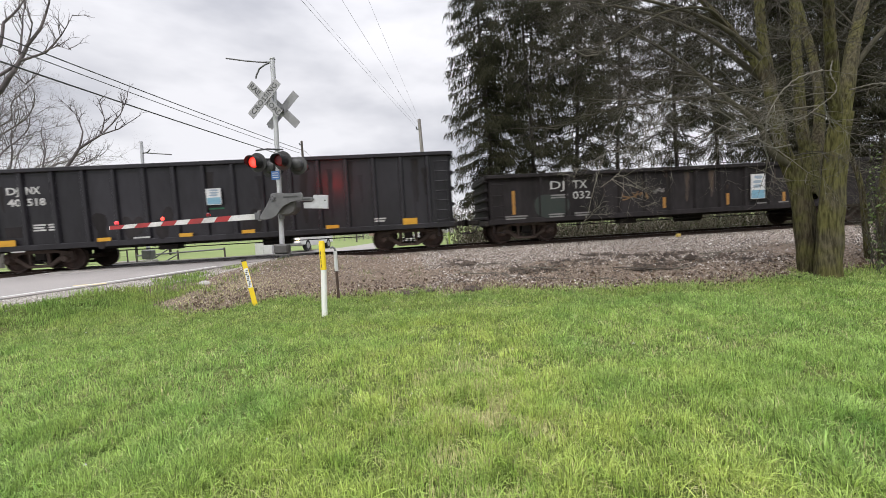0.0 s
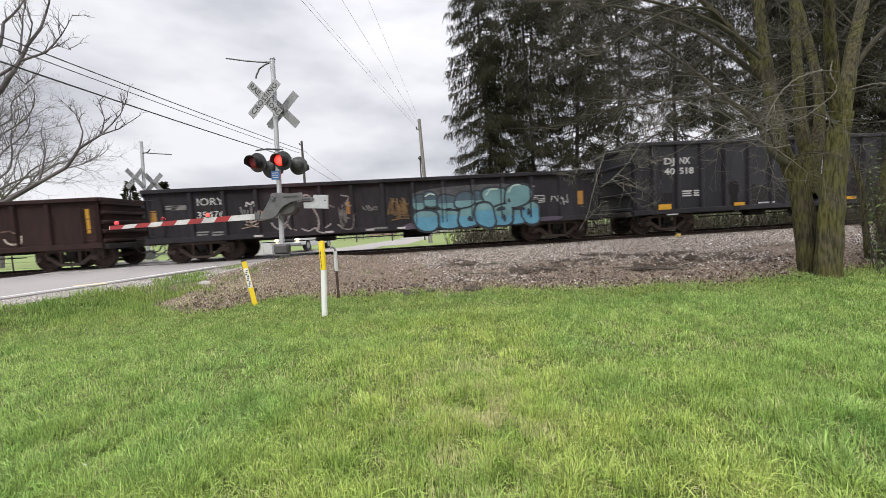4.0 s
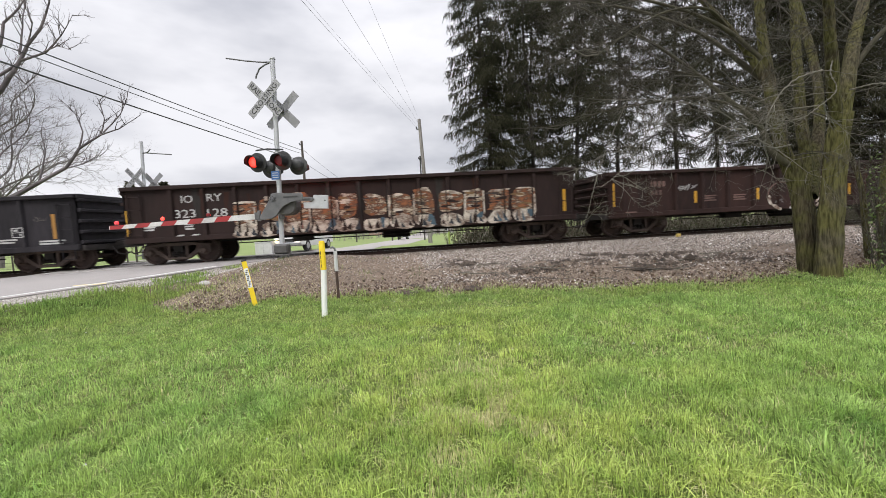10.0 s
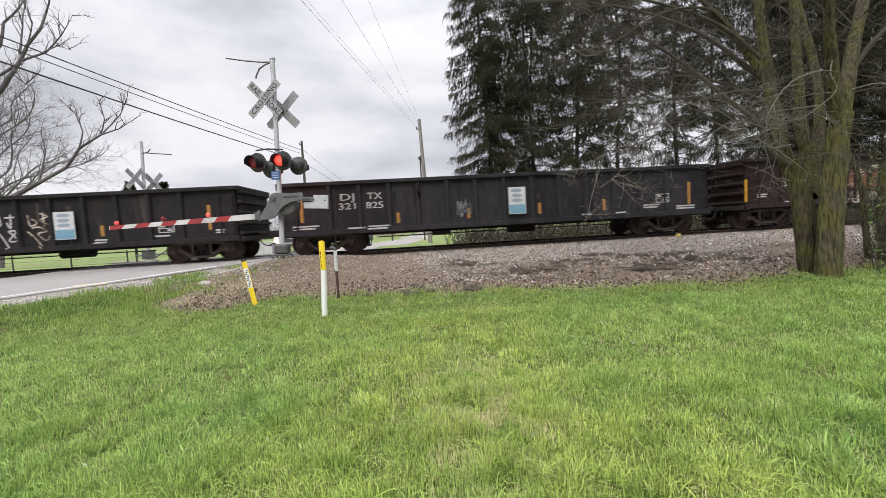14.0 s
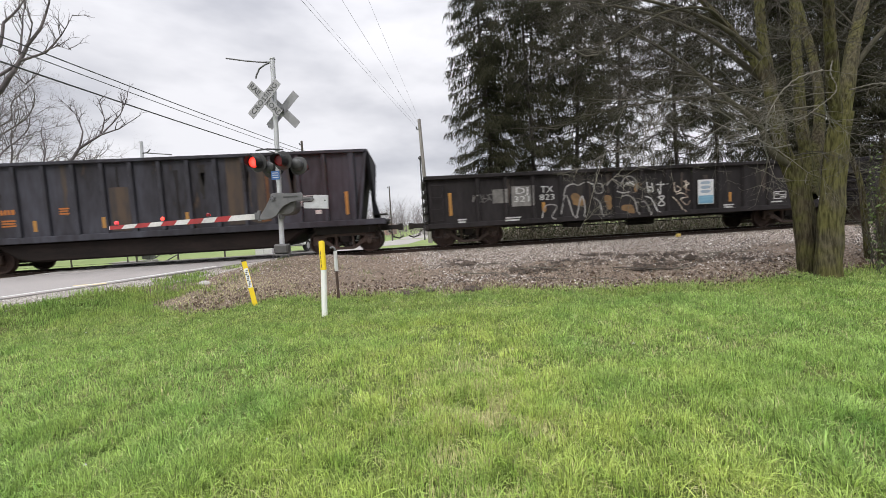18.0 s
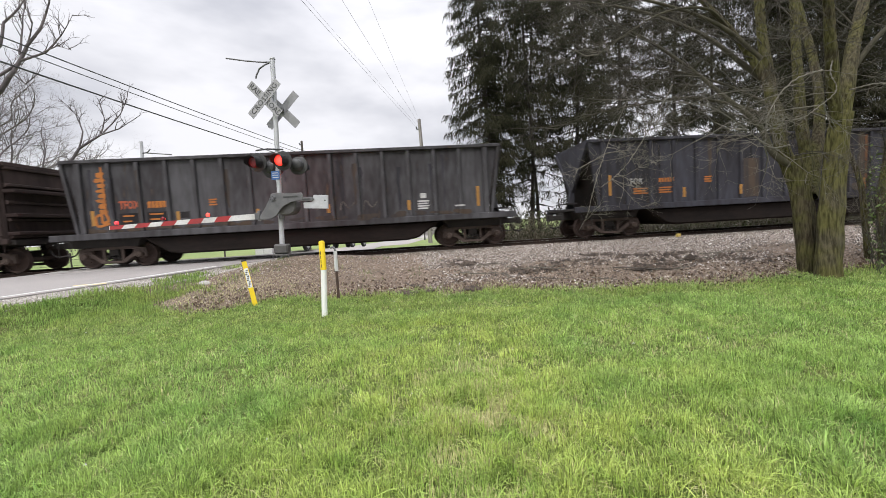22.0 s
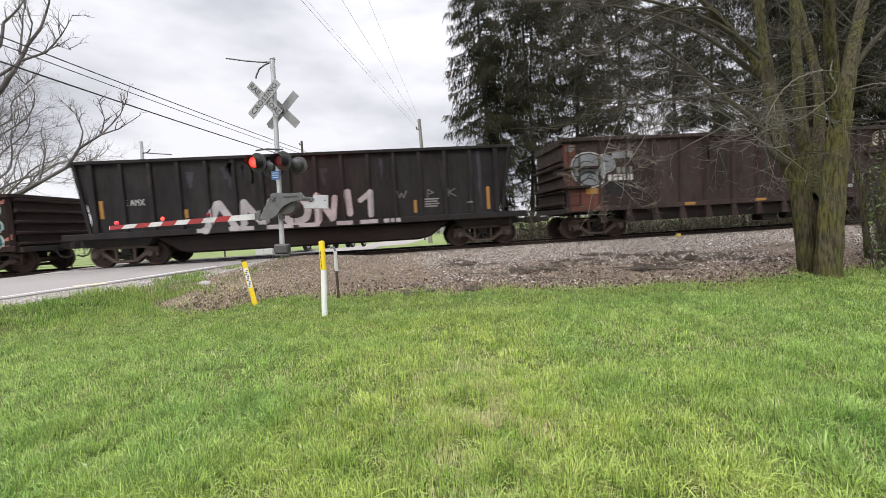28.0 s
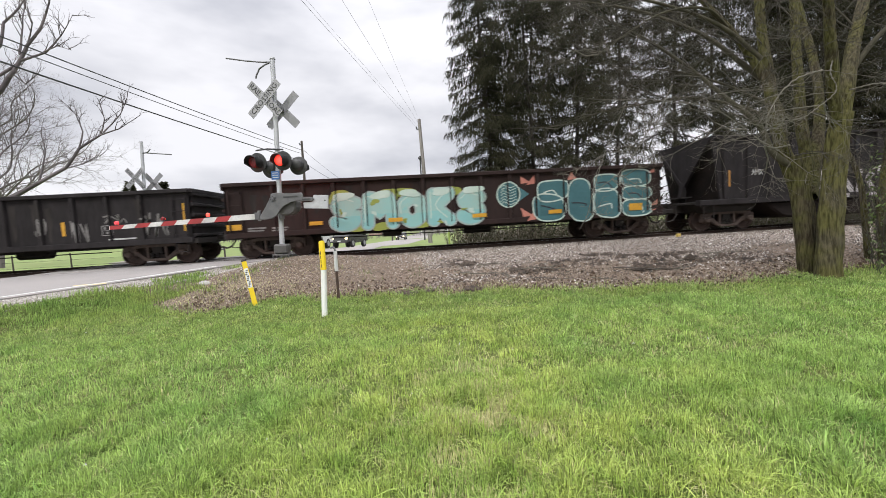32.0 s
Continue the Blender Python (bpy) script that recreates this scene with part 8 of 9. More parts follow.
    return tubes_mesh("limbs", wood, SPRUCEBARK, 4), fast_mesh("needles", verts, np.arange(n * 4).reshape(-1, 4), NEEDLE)


def spruces():
    kinds = [spruce_meshes(31 + i, 22 + i, *shape) for i, shape in enumerate(((1.9, 2.6, 2.0, 0.4, -1.25), (2.7, 4.2, 1.75, 1.0, -0.65), (2.8, 5.2, 1.5, 1.0, -0.3), (2.4, 5.6, 0.9, 1.0, 0.0)))]
    rows = [(4.7, 22.5, 0), (7.5, 23.4, 1), (10.0, 22.3, 1), (13.2, 23.6, 2), (16.0, 22.2, 2), (19.4, 23.4, 2), (22.6, 22.4, 1), (26.2, 23.2, 2), (29.6, 22.3, 1), (33.6, 23.0, 2), (9.0, 27.2, 3), (28.5, 27.4, 1), (31.6, 25.6, 0)]
    for i, (x, y, k) in enumerate(rows):
        t = thing("spruce_tree", "tall dark spruce with drooping needled branches", "spruce", pose(x, y, 0.1, 0, 0, i * 77), group="row of spruces")
        wood, needles = kinds[k]
        part("trunk", wood, None, t)
        part("crown", needles, None, t, "dark drooping needle sprays")


spruces()


def small_conifer(x, y, z, h, r, seed):
    rng = random.Random(seed)
    t = thing("conifer_tree", "small distant dark conifer on the horizon", "conifer", (x, y, z))
    nr = np.random.RandomState(seed)
    n = 900
    u = nr.uniform(0.34, 1, n)
    a = nr.uniform(0, 6.283, n)
    rad = r * (1 - u) * nr.uniform(0.3, 1, n)
    base = np.stack([rad * np.cos(a), rad * np.sin(a), u * h], 1)
    out = np.stack([np.cos(a), np.sin(a), nr.uniform(-0.5, 0.5, n)], 1) * nr.uniform(0.3, 0.8, (n, 1))
    w = np.cross(out, nr.normal(size=(n, 3)))
    w /= np.linalg.norm(w, axis=1, keepdims=True)
    verts = np.stack([base, base + out * 0.5 - w * 0.16, base + out, base + out * 0.5 + w * 0.16], 1).reshape(-1, 3)
    part("trunk", tube((0, 0, -0.5), (0, 0, h), 0.2, 0.03, 6), SPRUCEBARK, t)
    part("crown", fast_mesh("crown", verts, np.arange(4 * n).reshape(-1, 4), NEEDLE), None, t)


small_conifer(-42.4, 64.2, -1.2, 11.5, 4.0, 41)
small_conifer(-37.2, 63.8, -1.2, 11.3, 3.8, 42)


def scrub(name, label, n, region, tall, seed, mat, kids=3, thick=1.0):
    """Leafless brush: many thin stems over a stretch of ground."""
    rng = random.Random(seed)
    rows = []
    for _ in range(n):
        x, y = region(rng)
        z = height(x, y)
        h = tall * rng.uniform(0.4, 1.1)
        p = Vector((x, y, z - 0.05))
        d = Vector((rng.uniform(-0.35, 0.35), rng.uniform(-0.35, 0.35), 1))
        for k in range(kids):
            q = p + d * h / kids
            rows.append((*p, thick * 0.016 * h / (k + 1) ** 0.6, *q, thick * 0.016 * h / (k + 2) ** 0.6))
            for _ in range(3):
                e = q + Vector((rng.uniform(-0.5, 0.5), rng.uniform(-0.5, 0.5), rng.uniform(0.1, 0.7))) * h * 0.45
                rows.append((*q, thick * 0.007 * h, *e, thick * 0.003 * h))
            p = q
            d = (d + Vector((rng.uniform(-0.3, 0.3), rng.uniform(-0.3, 0.3), 0)))
    return thing(name, label, "brush", kind="stuff", data=tubes_mesh(name, rows, mat, 3))


def beside_tree(r):
    y = r.uniform(6.2, 9.5)
    return 1.24 * y + 0.3 + r.uniform(0, 4.0), y


scrub("brush", "tangled leafless brush beneath the spruces", 1500, lambda r: (r.uniform(2.1, 36), r.uniform(18.8, 23)), 1.4, 51, BRUSH)
def side_stem(pts, r0, seed):
    """A crooked mossy young trunk in the undergrowth."""
    rng = random.Random(seed)
    O = Vector(pts[0])
    t = thing("young_tree", "crooked mossy young trunk in the undergrowth", "tree", O)
    verts, faces, out = [], [], [[], [], [], []]
    loc = [Vector(p) - O for p in pts]
    loc[0].z -= 0.15
    loft(loc, r0, r0 * 0.45, verts, faces, 10, 0.03)
    for _ in range(14):
        k = rng.uniform(0.25, 1.0) * (len(loc) - 1)
        i = min(int(k), len(loc) - 2)
        a = rng.uniform(0, 6.28)
        grow(out, loc[i].lerp(loc[i + 1], k - i), (math.cos(a), math.sin(a), rng.uniform(0, 0.8)), rng.uniform(0.7, 1.5), 0.012, 1, rng, (0, 6, 4), 0.05, 0.28, 0.8, 0.52)
    part("trunk", mesh_of("trunk", verts, faces, BARK, smooth=True), None, t)
    part("crown", tubes_mesh("crown", out[1] + out[2] + out[3], TWIGMIX, 4), None, t)


side_stem([(9.83, 7.6, 0.0), (9.7, 7.6, 0.83), (9.71, 7.7, 1.68), (9.6, 7.8, 2.28), (9.3, 7.9, 2.93), (9.2, 8.0, 4.2)], 0.065, 7)
side_stem([(9.78, 7.3, 0.0), (9.71, 7.3, 0.83), (9.8, 7.4, 1.53), (10.07, 7.5, 2.47), (10.29, 7.6, 3.77), (10.4, 7.7, 5.2)], 0.085, 8)
scrub("brush", "tangled leafless undergrowth beside the large tree", 420, beside_tree, 1.9, 52, TWIGMIX, 4, 0.28)
scrub("far_woods", "hazy grey leafless woods on the horizon", 700, lambda r: (r.uniform(-190, 60), r.uniform(190, 260)), 11, 53, FARTWIG, 4)
scrub("far_woods", "hazy leafless trees about the distant houses", 230, lambda r: (r.uniform(-20, 14), r.uniform(98, 130)), 8.5, 54, FARTWIG, 6, 0.4)


def leaf_specks(name, label, n, region, mat, seed, size=0.05):
    nr, rng = np.random.RandomState(seed), random.Random(seed)
    base = np.array([region(rng) for _ in range(n)])
    d = nr.normal(size=(n, 3))
    d /= np.linalg.norm(d, axis=1, keepdims=True)
    w = np.cross(d, nr.normal(size=(n, 3)))
    w /= np.linalg.norm(w, axis=1, keepdims=True)
    s = size * nr.uniform(0.5, 1.3, (n, 1))
    verts = np.stack([base, base + d * s * 0.5 - w * s * 0.35, base + d * s, base + d * s * 0.5 + w * s * 0.35], 1).reshape(-1, 3)
    return thing(name, label, "leaves", kind="stuff", data=fast_mesh(name, verts, np.arange(4 * n).reshape(-1, 4), mat))


leaf_specks("spring_leaves", "fresh green leaves on the undergrowth beside the tree", 4200, lambda r: (*beside_tree(r), 0.15 + 2.2 * r.random() ** 1.5), BUDLEAF, 61, 0.07)
leaf_specks("spring_leaves", "olive green shoots in the brush behind the track", 16000, lambda r: (r.uniform(2.4, 36), r.uniform(19.2, 25), 0.1 + 1.7 * r.random() ** 1.4), material("olive_leaf", (0.038, 0.046, 0.018), (0.066, 0.072, 0.028), rough=0.8, scale=0.6, fine=5, bump=0, island=0.4), 62, 0.13)

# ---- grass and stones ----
def grass_material(name, a, b, c, cool, lush_falloff=0.0):
    """Blades that let light through; their green drifts to a cooler tint in broad patches and off the trodden middle,
    where the same tint also paints in a lens's darkening towards both sides.
    """
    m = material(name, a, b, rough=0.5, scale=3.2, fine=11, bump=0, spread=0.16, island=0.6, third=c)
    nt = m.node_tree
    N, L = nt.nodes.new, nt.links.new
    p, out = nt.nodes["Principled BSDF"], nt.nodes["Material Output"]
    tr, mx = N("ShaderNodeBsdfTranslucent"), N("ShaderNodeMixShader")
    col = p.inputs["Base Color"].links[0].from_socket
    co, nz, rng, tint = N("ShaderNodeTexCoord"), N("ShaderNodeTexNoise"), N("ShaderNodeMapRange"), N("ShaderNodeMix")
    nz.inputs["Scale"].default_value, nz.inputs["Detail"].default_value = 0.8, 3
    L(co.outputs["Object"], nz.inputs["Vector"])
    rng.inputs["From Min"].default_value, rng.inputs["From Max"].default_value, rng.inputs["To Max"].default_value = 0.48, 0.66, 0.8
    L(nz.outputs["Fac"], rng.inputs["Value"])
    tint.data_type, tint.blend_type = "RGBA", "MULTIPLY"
    # greener off the trodden middle; also paints in lens falloff towards the sides
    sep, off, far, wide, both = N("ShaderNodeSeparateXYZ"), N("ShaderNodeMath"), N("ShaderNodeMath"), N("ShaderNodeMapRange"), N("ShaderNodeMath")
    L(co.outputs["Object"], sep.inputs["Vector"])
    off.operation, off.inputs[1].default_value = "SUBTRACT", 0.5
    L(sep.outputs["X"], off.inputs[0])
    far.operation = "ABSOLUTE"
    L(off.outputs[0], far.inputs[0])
    wide.inputs["From Min"].default_value, wide.inputs["From Max"].default_value, wide.inputs["To Max"].default_value = 0.7, 2.6, lush_falloff
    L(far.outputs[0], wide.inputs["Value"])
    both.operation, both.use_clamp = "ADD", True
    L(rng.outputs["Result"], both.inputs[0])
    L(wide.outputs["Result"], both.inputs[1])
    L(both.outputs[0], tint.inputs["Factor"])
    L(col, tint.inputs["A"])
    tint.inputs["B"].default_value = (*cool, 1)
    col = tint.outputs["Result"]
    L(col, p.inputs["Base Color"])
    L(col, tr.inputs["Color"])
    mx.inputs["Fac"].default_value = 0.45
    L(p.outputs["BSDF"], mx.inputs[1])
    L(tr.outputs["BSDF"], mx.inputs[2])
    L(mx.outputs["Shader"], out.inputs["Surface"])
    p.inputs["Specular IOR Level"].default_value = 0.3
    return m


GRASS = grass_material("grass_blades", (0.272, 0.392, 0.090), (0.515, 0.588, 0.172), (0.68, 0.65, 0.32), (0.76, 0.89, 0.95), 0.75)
BANKGRASS = grass_material("bank_grass_blades", (0.212, 0.325, 0.080), (0.385, 0.455, 0.142), (0.58, 0.56, 0.28), (0.80, 0.93, 0.95))


def blades(name, label, pts, lo, hi, wide, seed, mat, flop=1.0, fine=False):
    """Bent grass blades. Each point: x, y, z and, for tufted turf, the way from the tuft's heart and the tuft's vigour."""
    nr = np.random.RandomState(seed)
    n = len(pts)
    rows = np.array([p if len(p) == 6 else (*p, 0.0, 0.0, 1.0) for p in pts])
    root, away, vigour = rows[:, :3], rows[:, 3:5], rows[:, 5:6]
    a = nr.uniform(0, 6.283, n)
    rand = np.stack([np.cos(a), np.sin(a)], 1) * nr.uniform(0.25, 1.0, (n, 1))
    lean2 = away * nr.uniform(0.5, 1.5, (n, 1)) + rand * 0.75
    lean = np.concatenate([lean2, np.zeros((n, 1))], 1) * nr.uniform(0.15, 1.15, (n, 1)) * flop
    turn = np.arctan2(lean[:, 1], lean[:, 0]) + 1.571 + nr.normal(0, 0.5, n)
    face = np.stack([np.cos(turn), np.sin(turn), np.zeros(n)], 1)
    h = nr.uniform(lo, hi, (n, 1)) * vigour
    w = face * wide * nr.uniform(0.6, 1.3, (n, 1))
    up = np.array([[0, 0, 1.0]])
    reach = np.linalg.norm(lean, axis=1, keepdims=True)
    top = 1.0 / np.sqrt(1.0 + reach ** 2)
    if fine:
        m1 = root + (up * 0.42 + lean * 0.10) * h
        m2 = root + (up * (0.55 + 0.22 * top) + lean * 0.38) * h
        tip = root + (up * (0.35 + 0.62 * top) + lean * 0.85) * h
        v = np.stack([root - up * 0.01 - w * 0.8, root - up * 0.01 + w * 0.8, m1 + w, m1 - w, m2 + w * 0.75, m2 - w * 0.75, tip], 1).reshape(-1, 3)
        shape, k = [[0, 1, 2], [0, 2, 3], [3, 2, 4], [3, 4, 5], [5, 4, 6]], 7
    else:
        m1 = root + (up * 0.58 + lean * 0.22) * h
        tip = root + (up * (0.35 + 0.60 * top) + lean * 0.78) * h
        v = np.stack([root - up * 0.01 - w, root - up * 0.01 + w, m1 + w * 0.85, m1 - w * 0.85, tip], 1).reshape(-1, 3)
        shape, k = [[0, 1, 2], [0, 2, 3], [3, 2, 4]], 5
    first = (np.arange(n) * k)[:, None]
    q = np.concatenate([first + np.array([t]) for t in shape], 1).reshape(-1, 3)
    return thing(name, label, "grass", kind="stuff", data=fast_mesh(name, v, q, mat))


def on_lawn(x, y):
    if y > grass_edge(x) + 0.15:
        return False
    rx, _ = road_at(y)
    return x > rx + HALF_ROAD + 0.95 + 1.1 * smooth_step(8.3, 10.4, y) + 0.35 * math.sin(2.3 * y) * math.sin(5.1 * y + 1)


def sow(n, y0, y1, rng, heart=0.05, per=9):
    """Turf as tufts: blades stand round hearts, lean away from them and share their vigour; thin spots stay between."""
    out = []
    while len(out) < n:
        y = y0 + (y1 - y0) * rng.random() ** 0.75
        x = rng.uniform(-1.22 * y - 0.4, 1.34 * y + 0.4)
        if not on_lawn(x, y):
            continue
        worn = math.exp(-((x - 0.42) / 0.34) ** 2 - ((y - 2.75) / 0.62) ** 2)
        if rng.random() < 0.62 * worn:
            continue
        thin = noise.noise((x * 2.3, y * 2.3, 7)) + 0.6 * noise.noise((x * 5.5, y * 5.5, 2))
        if thin < -0.22 and rng.random() < 0.6:
            continue
        z = height(x, y)
        size = math.exp(rng.gauss(0, 0.28)) * (1.0 + 0.25 * noise.noise((x * 1.1, y * 1.1, 9)) + 0.80 * noise.noise((x * 4.1, y * 4.1, 4)))
        size = min(max(size, 0.4), 2.1)
        for _ in range(max(3, int(per * rng.uniform(0.6, 1.4) * min(size, 1.5)))):
            dx, dy = rng.gauss(0, heart * size), rng.gauss(0, heart * size)
            out.append((x + dx, y + dy, z, dx / (heart * size), dy / (heart * size), size * rng.uniform(0.7, 1.15)))
    return out


STRAW = material("dry_straw", (0.62, 0.57, 0.31), (0.46, 0.44, 0.21), rough=0.8, scale=2, fine=12, bump=0, island=0.3)


def lawn():
    rng = random.Random(3)
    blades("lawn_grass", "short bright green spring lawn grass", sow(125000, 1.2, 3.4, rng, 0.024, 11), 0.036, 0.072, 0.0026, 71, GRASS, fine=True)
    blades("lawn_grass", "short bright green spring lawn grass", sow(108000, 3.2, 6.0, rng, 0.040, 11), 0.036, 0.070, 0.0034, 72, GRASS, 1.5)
    blades("lawn_grass", "deeper green lawn grass towards the stones", sow(90000, 5.4, 9.6, rng, 0.055, 11), 0.034, 0.064, 0.0048, 79, BANKGRASS, 1.5)
    blades("lawn_thatch", "flattened pale blades low in the lawn", sow(24000, 1.2, 7.5, rng, 0.05, 6), 0.03, 0.05, 0.0026, 77, STRAW, 2.0)
    wide = []
    while len(wide) < 95000:
        x, y = rng.gauss(0.5, 6.5), rng.uniform(-4.5, 9.5)
        if on_lawn(x, y) and (y < 1.3 or x < -1.2 * y - 0.4 or x > 1.33 * y + 0.4):
            wide.append((x, y, height(x, y)))
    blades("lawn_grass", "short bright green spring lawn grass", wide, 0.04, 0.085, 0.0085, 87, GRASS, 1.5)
    clumps = []
    for _ in range(330):
        y = rng.uniform(1.6, 8.8)
        x = rng.uniform(-1.2 * y, 1.3 * y)
        if on_lawn(x, y):
            for _ in range(30):
                xx, yy = x + rng.gauss(0, 0.07), y + rng.gauss(0, 0.07)
                clumps.append((xx, yy, height(xx, yy)))
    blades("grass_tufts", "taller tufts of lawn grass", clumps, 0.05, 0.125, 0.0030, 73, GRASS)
    rough, weeds = [], []
    for _ in range(150):
        x, y = rng.gauss(-6.1, 0.8), rng.gauss(9.6, 1.0)
        rx, _ = road_at(y)
        if x > rx + HALF_ROAD + 0.85:
            for _ in range(rng.randint(25, 70)):
                xx, yy = x + rng.gauss(0, 0.11), y + rng.gauss(0, 0.11)
                rough.append((xx, yy, height(xx, yy)))
    blades("verge_grass", "rough grass tufts on the road verge", rough, 0.06, 0.16, 0.0050, 74, BANKGRASS)
    for _ in range(150):
        x, y = rng.uniform(-6.5, 1.5), rng.uniform(7.4, 11.4)
        if y > grass_edge(x) and x > road_at(y)[0] + HALF_ROAD + 0.7 and rng.random() < 0.25 + 0.6 * smooth_step(-2.5, -4.5, x):
            for _ in range(rng.randint(8, 26)):
                xx, yy = x + rng.gauss(0, 0.10), y + rng.gauss(0, 0.10)
                weeds.append((xx, yy, height(xx, yy)))
    blades("weeds", "sparse low weeds among the stones", weeds, 0.03, 0.09, 0.0050, 78, material("weed_green", (0.09, 0.12, 0.035), (0.17, 0.19, 0.06), rough=0.7, scale=2, fine=12, bump=0, island=0.35), 1.5)
    tall = []
    for _ in range(26):
        x, y = rng.gauss(-6.3, 0.75), rng.gauss(8.1, 0.6)
        if x > road_at(y)[0] + HALF_ROAD + 0.9:
            for _ in range(rng.randint(40, 80)):
                xx, yy = x + rng.gauss(0, 0.10), y + rng.gauss(0, 0.10)
                tall.append((xx, yy, height(xx, yy)))
    tall += [(-1.05 + rng.gauss(0, 0.06), 7.9 + rng.gauss(0, 0.06), height(-1.05, 7.9)) for _ in range(50)]
    blades("tall_tufts", "long dark green grass tufts beside the road", tall, 0.09, 0.2, 0.0044, 88, BANKGRASS, 1.1)
    edge = []
    for _ in range(5200):
        x = rng.uniform(-5, 13)
        y = grass_edge(x) + rng.gauss(0.05, 0.22)
        edge.append((x, y, height(x, y)))
    blades("edge_grass", "straggling grass along the stony bank", edge, 0.04, 0.11, 0.004, 75, BANKGRASS)
    straw = []
    for _ in range(9500):
        x = rng.uniform(-4, 13)
        y = grass_edge(x) + rng.gauss(0.15, 0.30 + 0.15 * noise.noise((x * 0.9, 3, 3)))
        straw.append((x, y, height(x, y)))
    for _ in range(4500):
        x, y = rng.gauss(-4.0, 1.1), rng.gauss(8.9, 0.9)
        if y > grass_edge(x) - 0.3 and x > road_at(y)[0] + HALF_ROAD + 0.6:
            straw.append((x, y, height(x, y)))
    faded = []
    for _ in range(12500):
        x, y = rng.gauss(0.42, 0.30), rng.gauss(2.7, 0.5)
        if noise.noise((x * 4, y * 4, 12)) < -0.05:
            continue
        if y > 1.6:
            faded.append((x, y, height(x, y)))
    for _ in range(900):
        y = rng.uniform(1.6, 6.5)
        x = rng.uniform(-1.2 * y, 1.3 * y)
        if on_lawn(x, y):
            faded += [(x + rng.gauss(0, 0.05), y + rng.gauss(0, 0.05), height(x, y)) for _ in range(3)]
    blades("dry_grass", "dry straw-coloured grass litter", straw, 0.02, 0.05, 0.0030, 76, STRAW)
    blades("faded_grass", "patch of faded straw-pale grass in the lawn", faded, 0.034, 0.070, 0.0026, 86, STRAW, 1.4)


lawn()


def stones(name, label, pts, size, seed, mat, flat=0.75):
    """Angular stones: a jittered, sunken pyramid each."""
    nr = np.random.RandomState(seed)
    n = len(pts)
    octa = np.array([(1, 0, -0.25), (-1, 0, -0.25), (0, 1, -0.25), (0, -1, -0.25), (0, 0, 1)], float)
    tri = np.array([(0, 2, 4), (2, 1, 4), (1, 3, 4), (3, 0, 4)])
    v = octa[None] * nr.uniform(0.6, 1.2, (n, 5, 1)) + nr.normal(0, 0.22, (n, 5, 3))
    r = (size * np.exp(nr.normal(0, 0.32, n)))[:, None, None]
    a = nr.uniform(0, 6.283, n)
    c, s = np.cos(a)[:, None], np.sin(a)[:, None]
    x, y = v[..., 0] * c - v[..., 1] * s, v[..., 0] * s + v[..., 1] * c
    v = np.stack([x, y, v[..., 2] * flat], -1) * r + np.array(pts)[:, None, :]
    f = (tri[None] + (np.arange(n) * 5)[:, None, None]).reshape(-1, 3)
    return thing(name, label, "stones", kind="stuff", data=fast_mesh(name, v.reshape(-1, 3), f, mat))


def ballast():
    rng = random.Random(4)
    pts, fine, pale = [], [], []
    while len(pts) + len(fine) < 118000:
        x = rng.uniform(-8.0, 17)
        e = grass_edge(x)
        y = e + (14.6 - e) * rng.random() ** 0.9
        if abs(x) > 1.3 * y + 1 or x < road_at(y)[0] + HALF_ROAD + 0.25:
            continue
        d = noise.noise((x * 0.45, y * 0.8, 1)) + 0.45 * noise.noise((x * 1.6, y * 2.4, 5))
        up = smooth_step(e + 1.4, e + 3.4, y)
        keep = 0.13 + 0.87 * smooth_step(-0.30, 0.30, d + 1.0 * up - 0.42)
        if rng.random() < keep:
            p = (x, y, height(x, y) + 0.005)
            (fine if x < 0.3 and rng.random() < 0.85 else pts).append(p)
            if rng.random() < (0.035 + 0.04 * (1 - up)) * (1.0 if x > 0 else 0.4):
                pale.append((x + 0.02, y, p[2] + 0.004))
    stones("ballast_stones", "loose grey and tan railway ballast stones", pts, 0.0195, 81, STONE)
    stones("ballast_stones", "small tan and brown stones on the mound", fine, 0.0105, 85, EARTHSTONE, 0.5)
    stones("pale_stones", "scattered whitish stones on the dark bank", pale, 0.015, 89, PALESTONE)
    more = []
    for _ in range(16000):
        x, y = rng.uniform(-26, 30), rng.uniform(14.2, 17.6)
        if -12.6 < x < -3.6:
            continue
        more.append((x, y, height(x, y) - 0.01))
    stones("track_ballast", "grey ballast between the ties", more, 0.032, 82, STONE)
    gravel = []
    for _ in range(30000):
        y = rng.uniform(4.5, 13.6)
        rx, rz = road_at(y)
        x = rx + HALF_ROAD + abs(rng.gauss(0.1, 0.42 + 1.0 * smooth_step(9.6, 11.6, y))) - 0.05
        gravel.append((x, y, height(x, y) + 0.004))
    stones("verge_gravel", "pale grey gravel along the road edge", gravel, 0.0125, 83, stone_material("verge_gravel", ((0.0, (0.42, 0.38, 0.34)), (1.0, (1.7, 1.62, 1.52)), (0.6, (0.95, 0.88, 0.82)))))
    bits = []
    for _ in range(110):
        y = rng.uniform(1.5, 8)
        x = rng.uniform(-1.2 * y, 1.3 * y)
        if on_lawn(x, y):
            bits.append((x, y, height(x, y) + 0.03))
    stones("lawn_litter", "scattered whitish pebbles and petals in the lawn", bits, 0.009, 84, LINE_W)


ballast()


def taper(pts, r0, r1, sides=6):
    """A stick: one tapering tube through the points."""
    verts, faces = [], []
    loft(pts, r0, r1, verts, faces, sides, 0.0, 0.12)
    return verts, faces


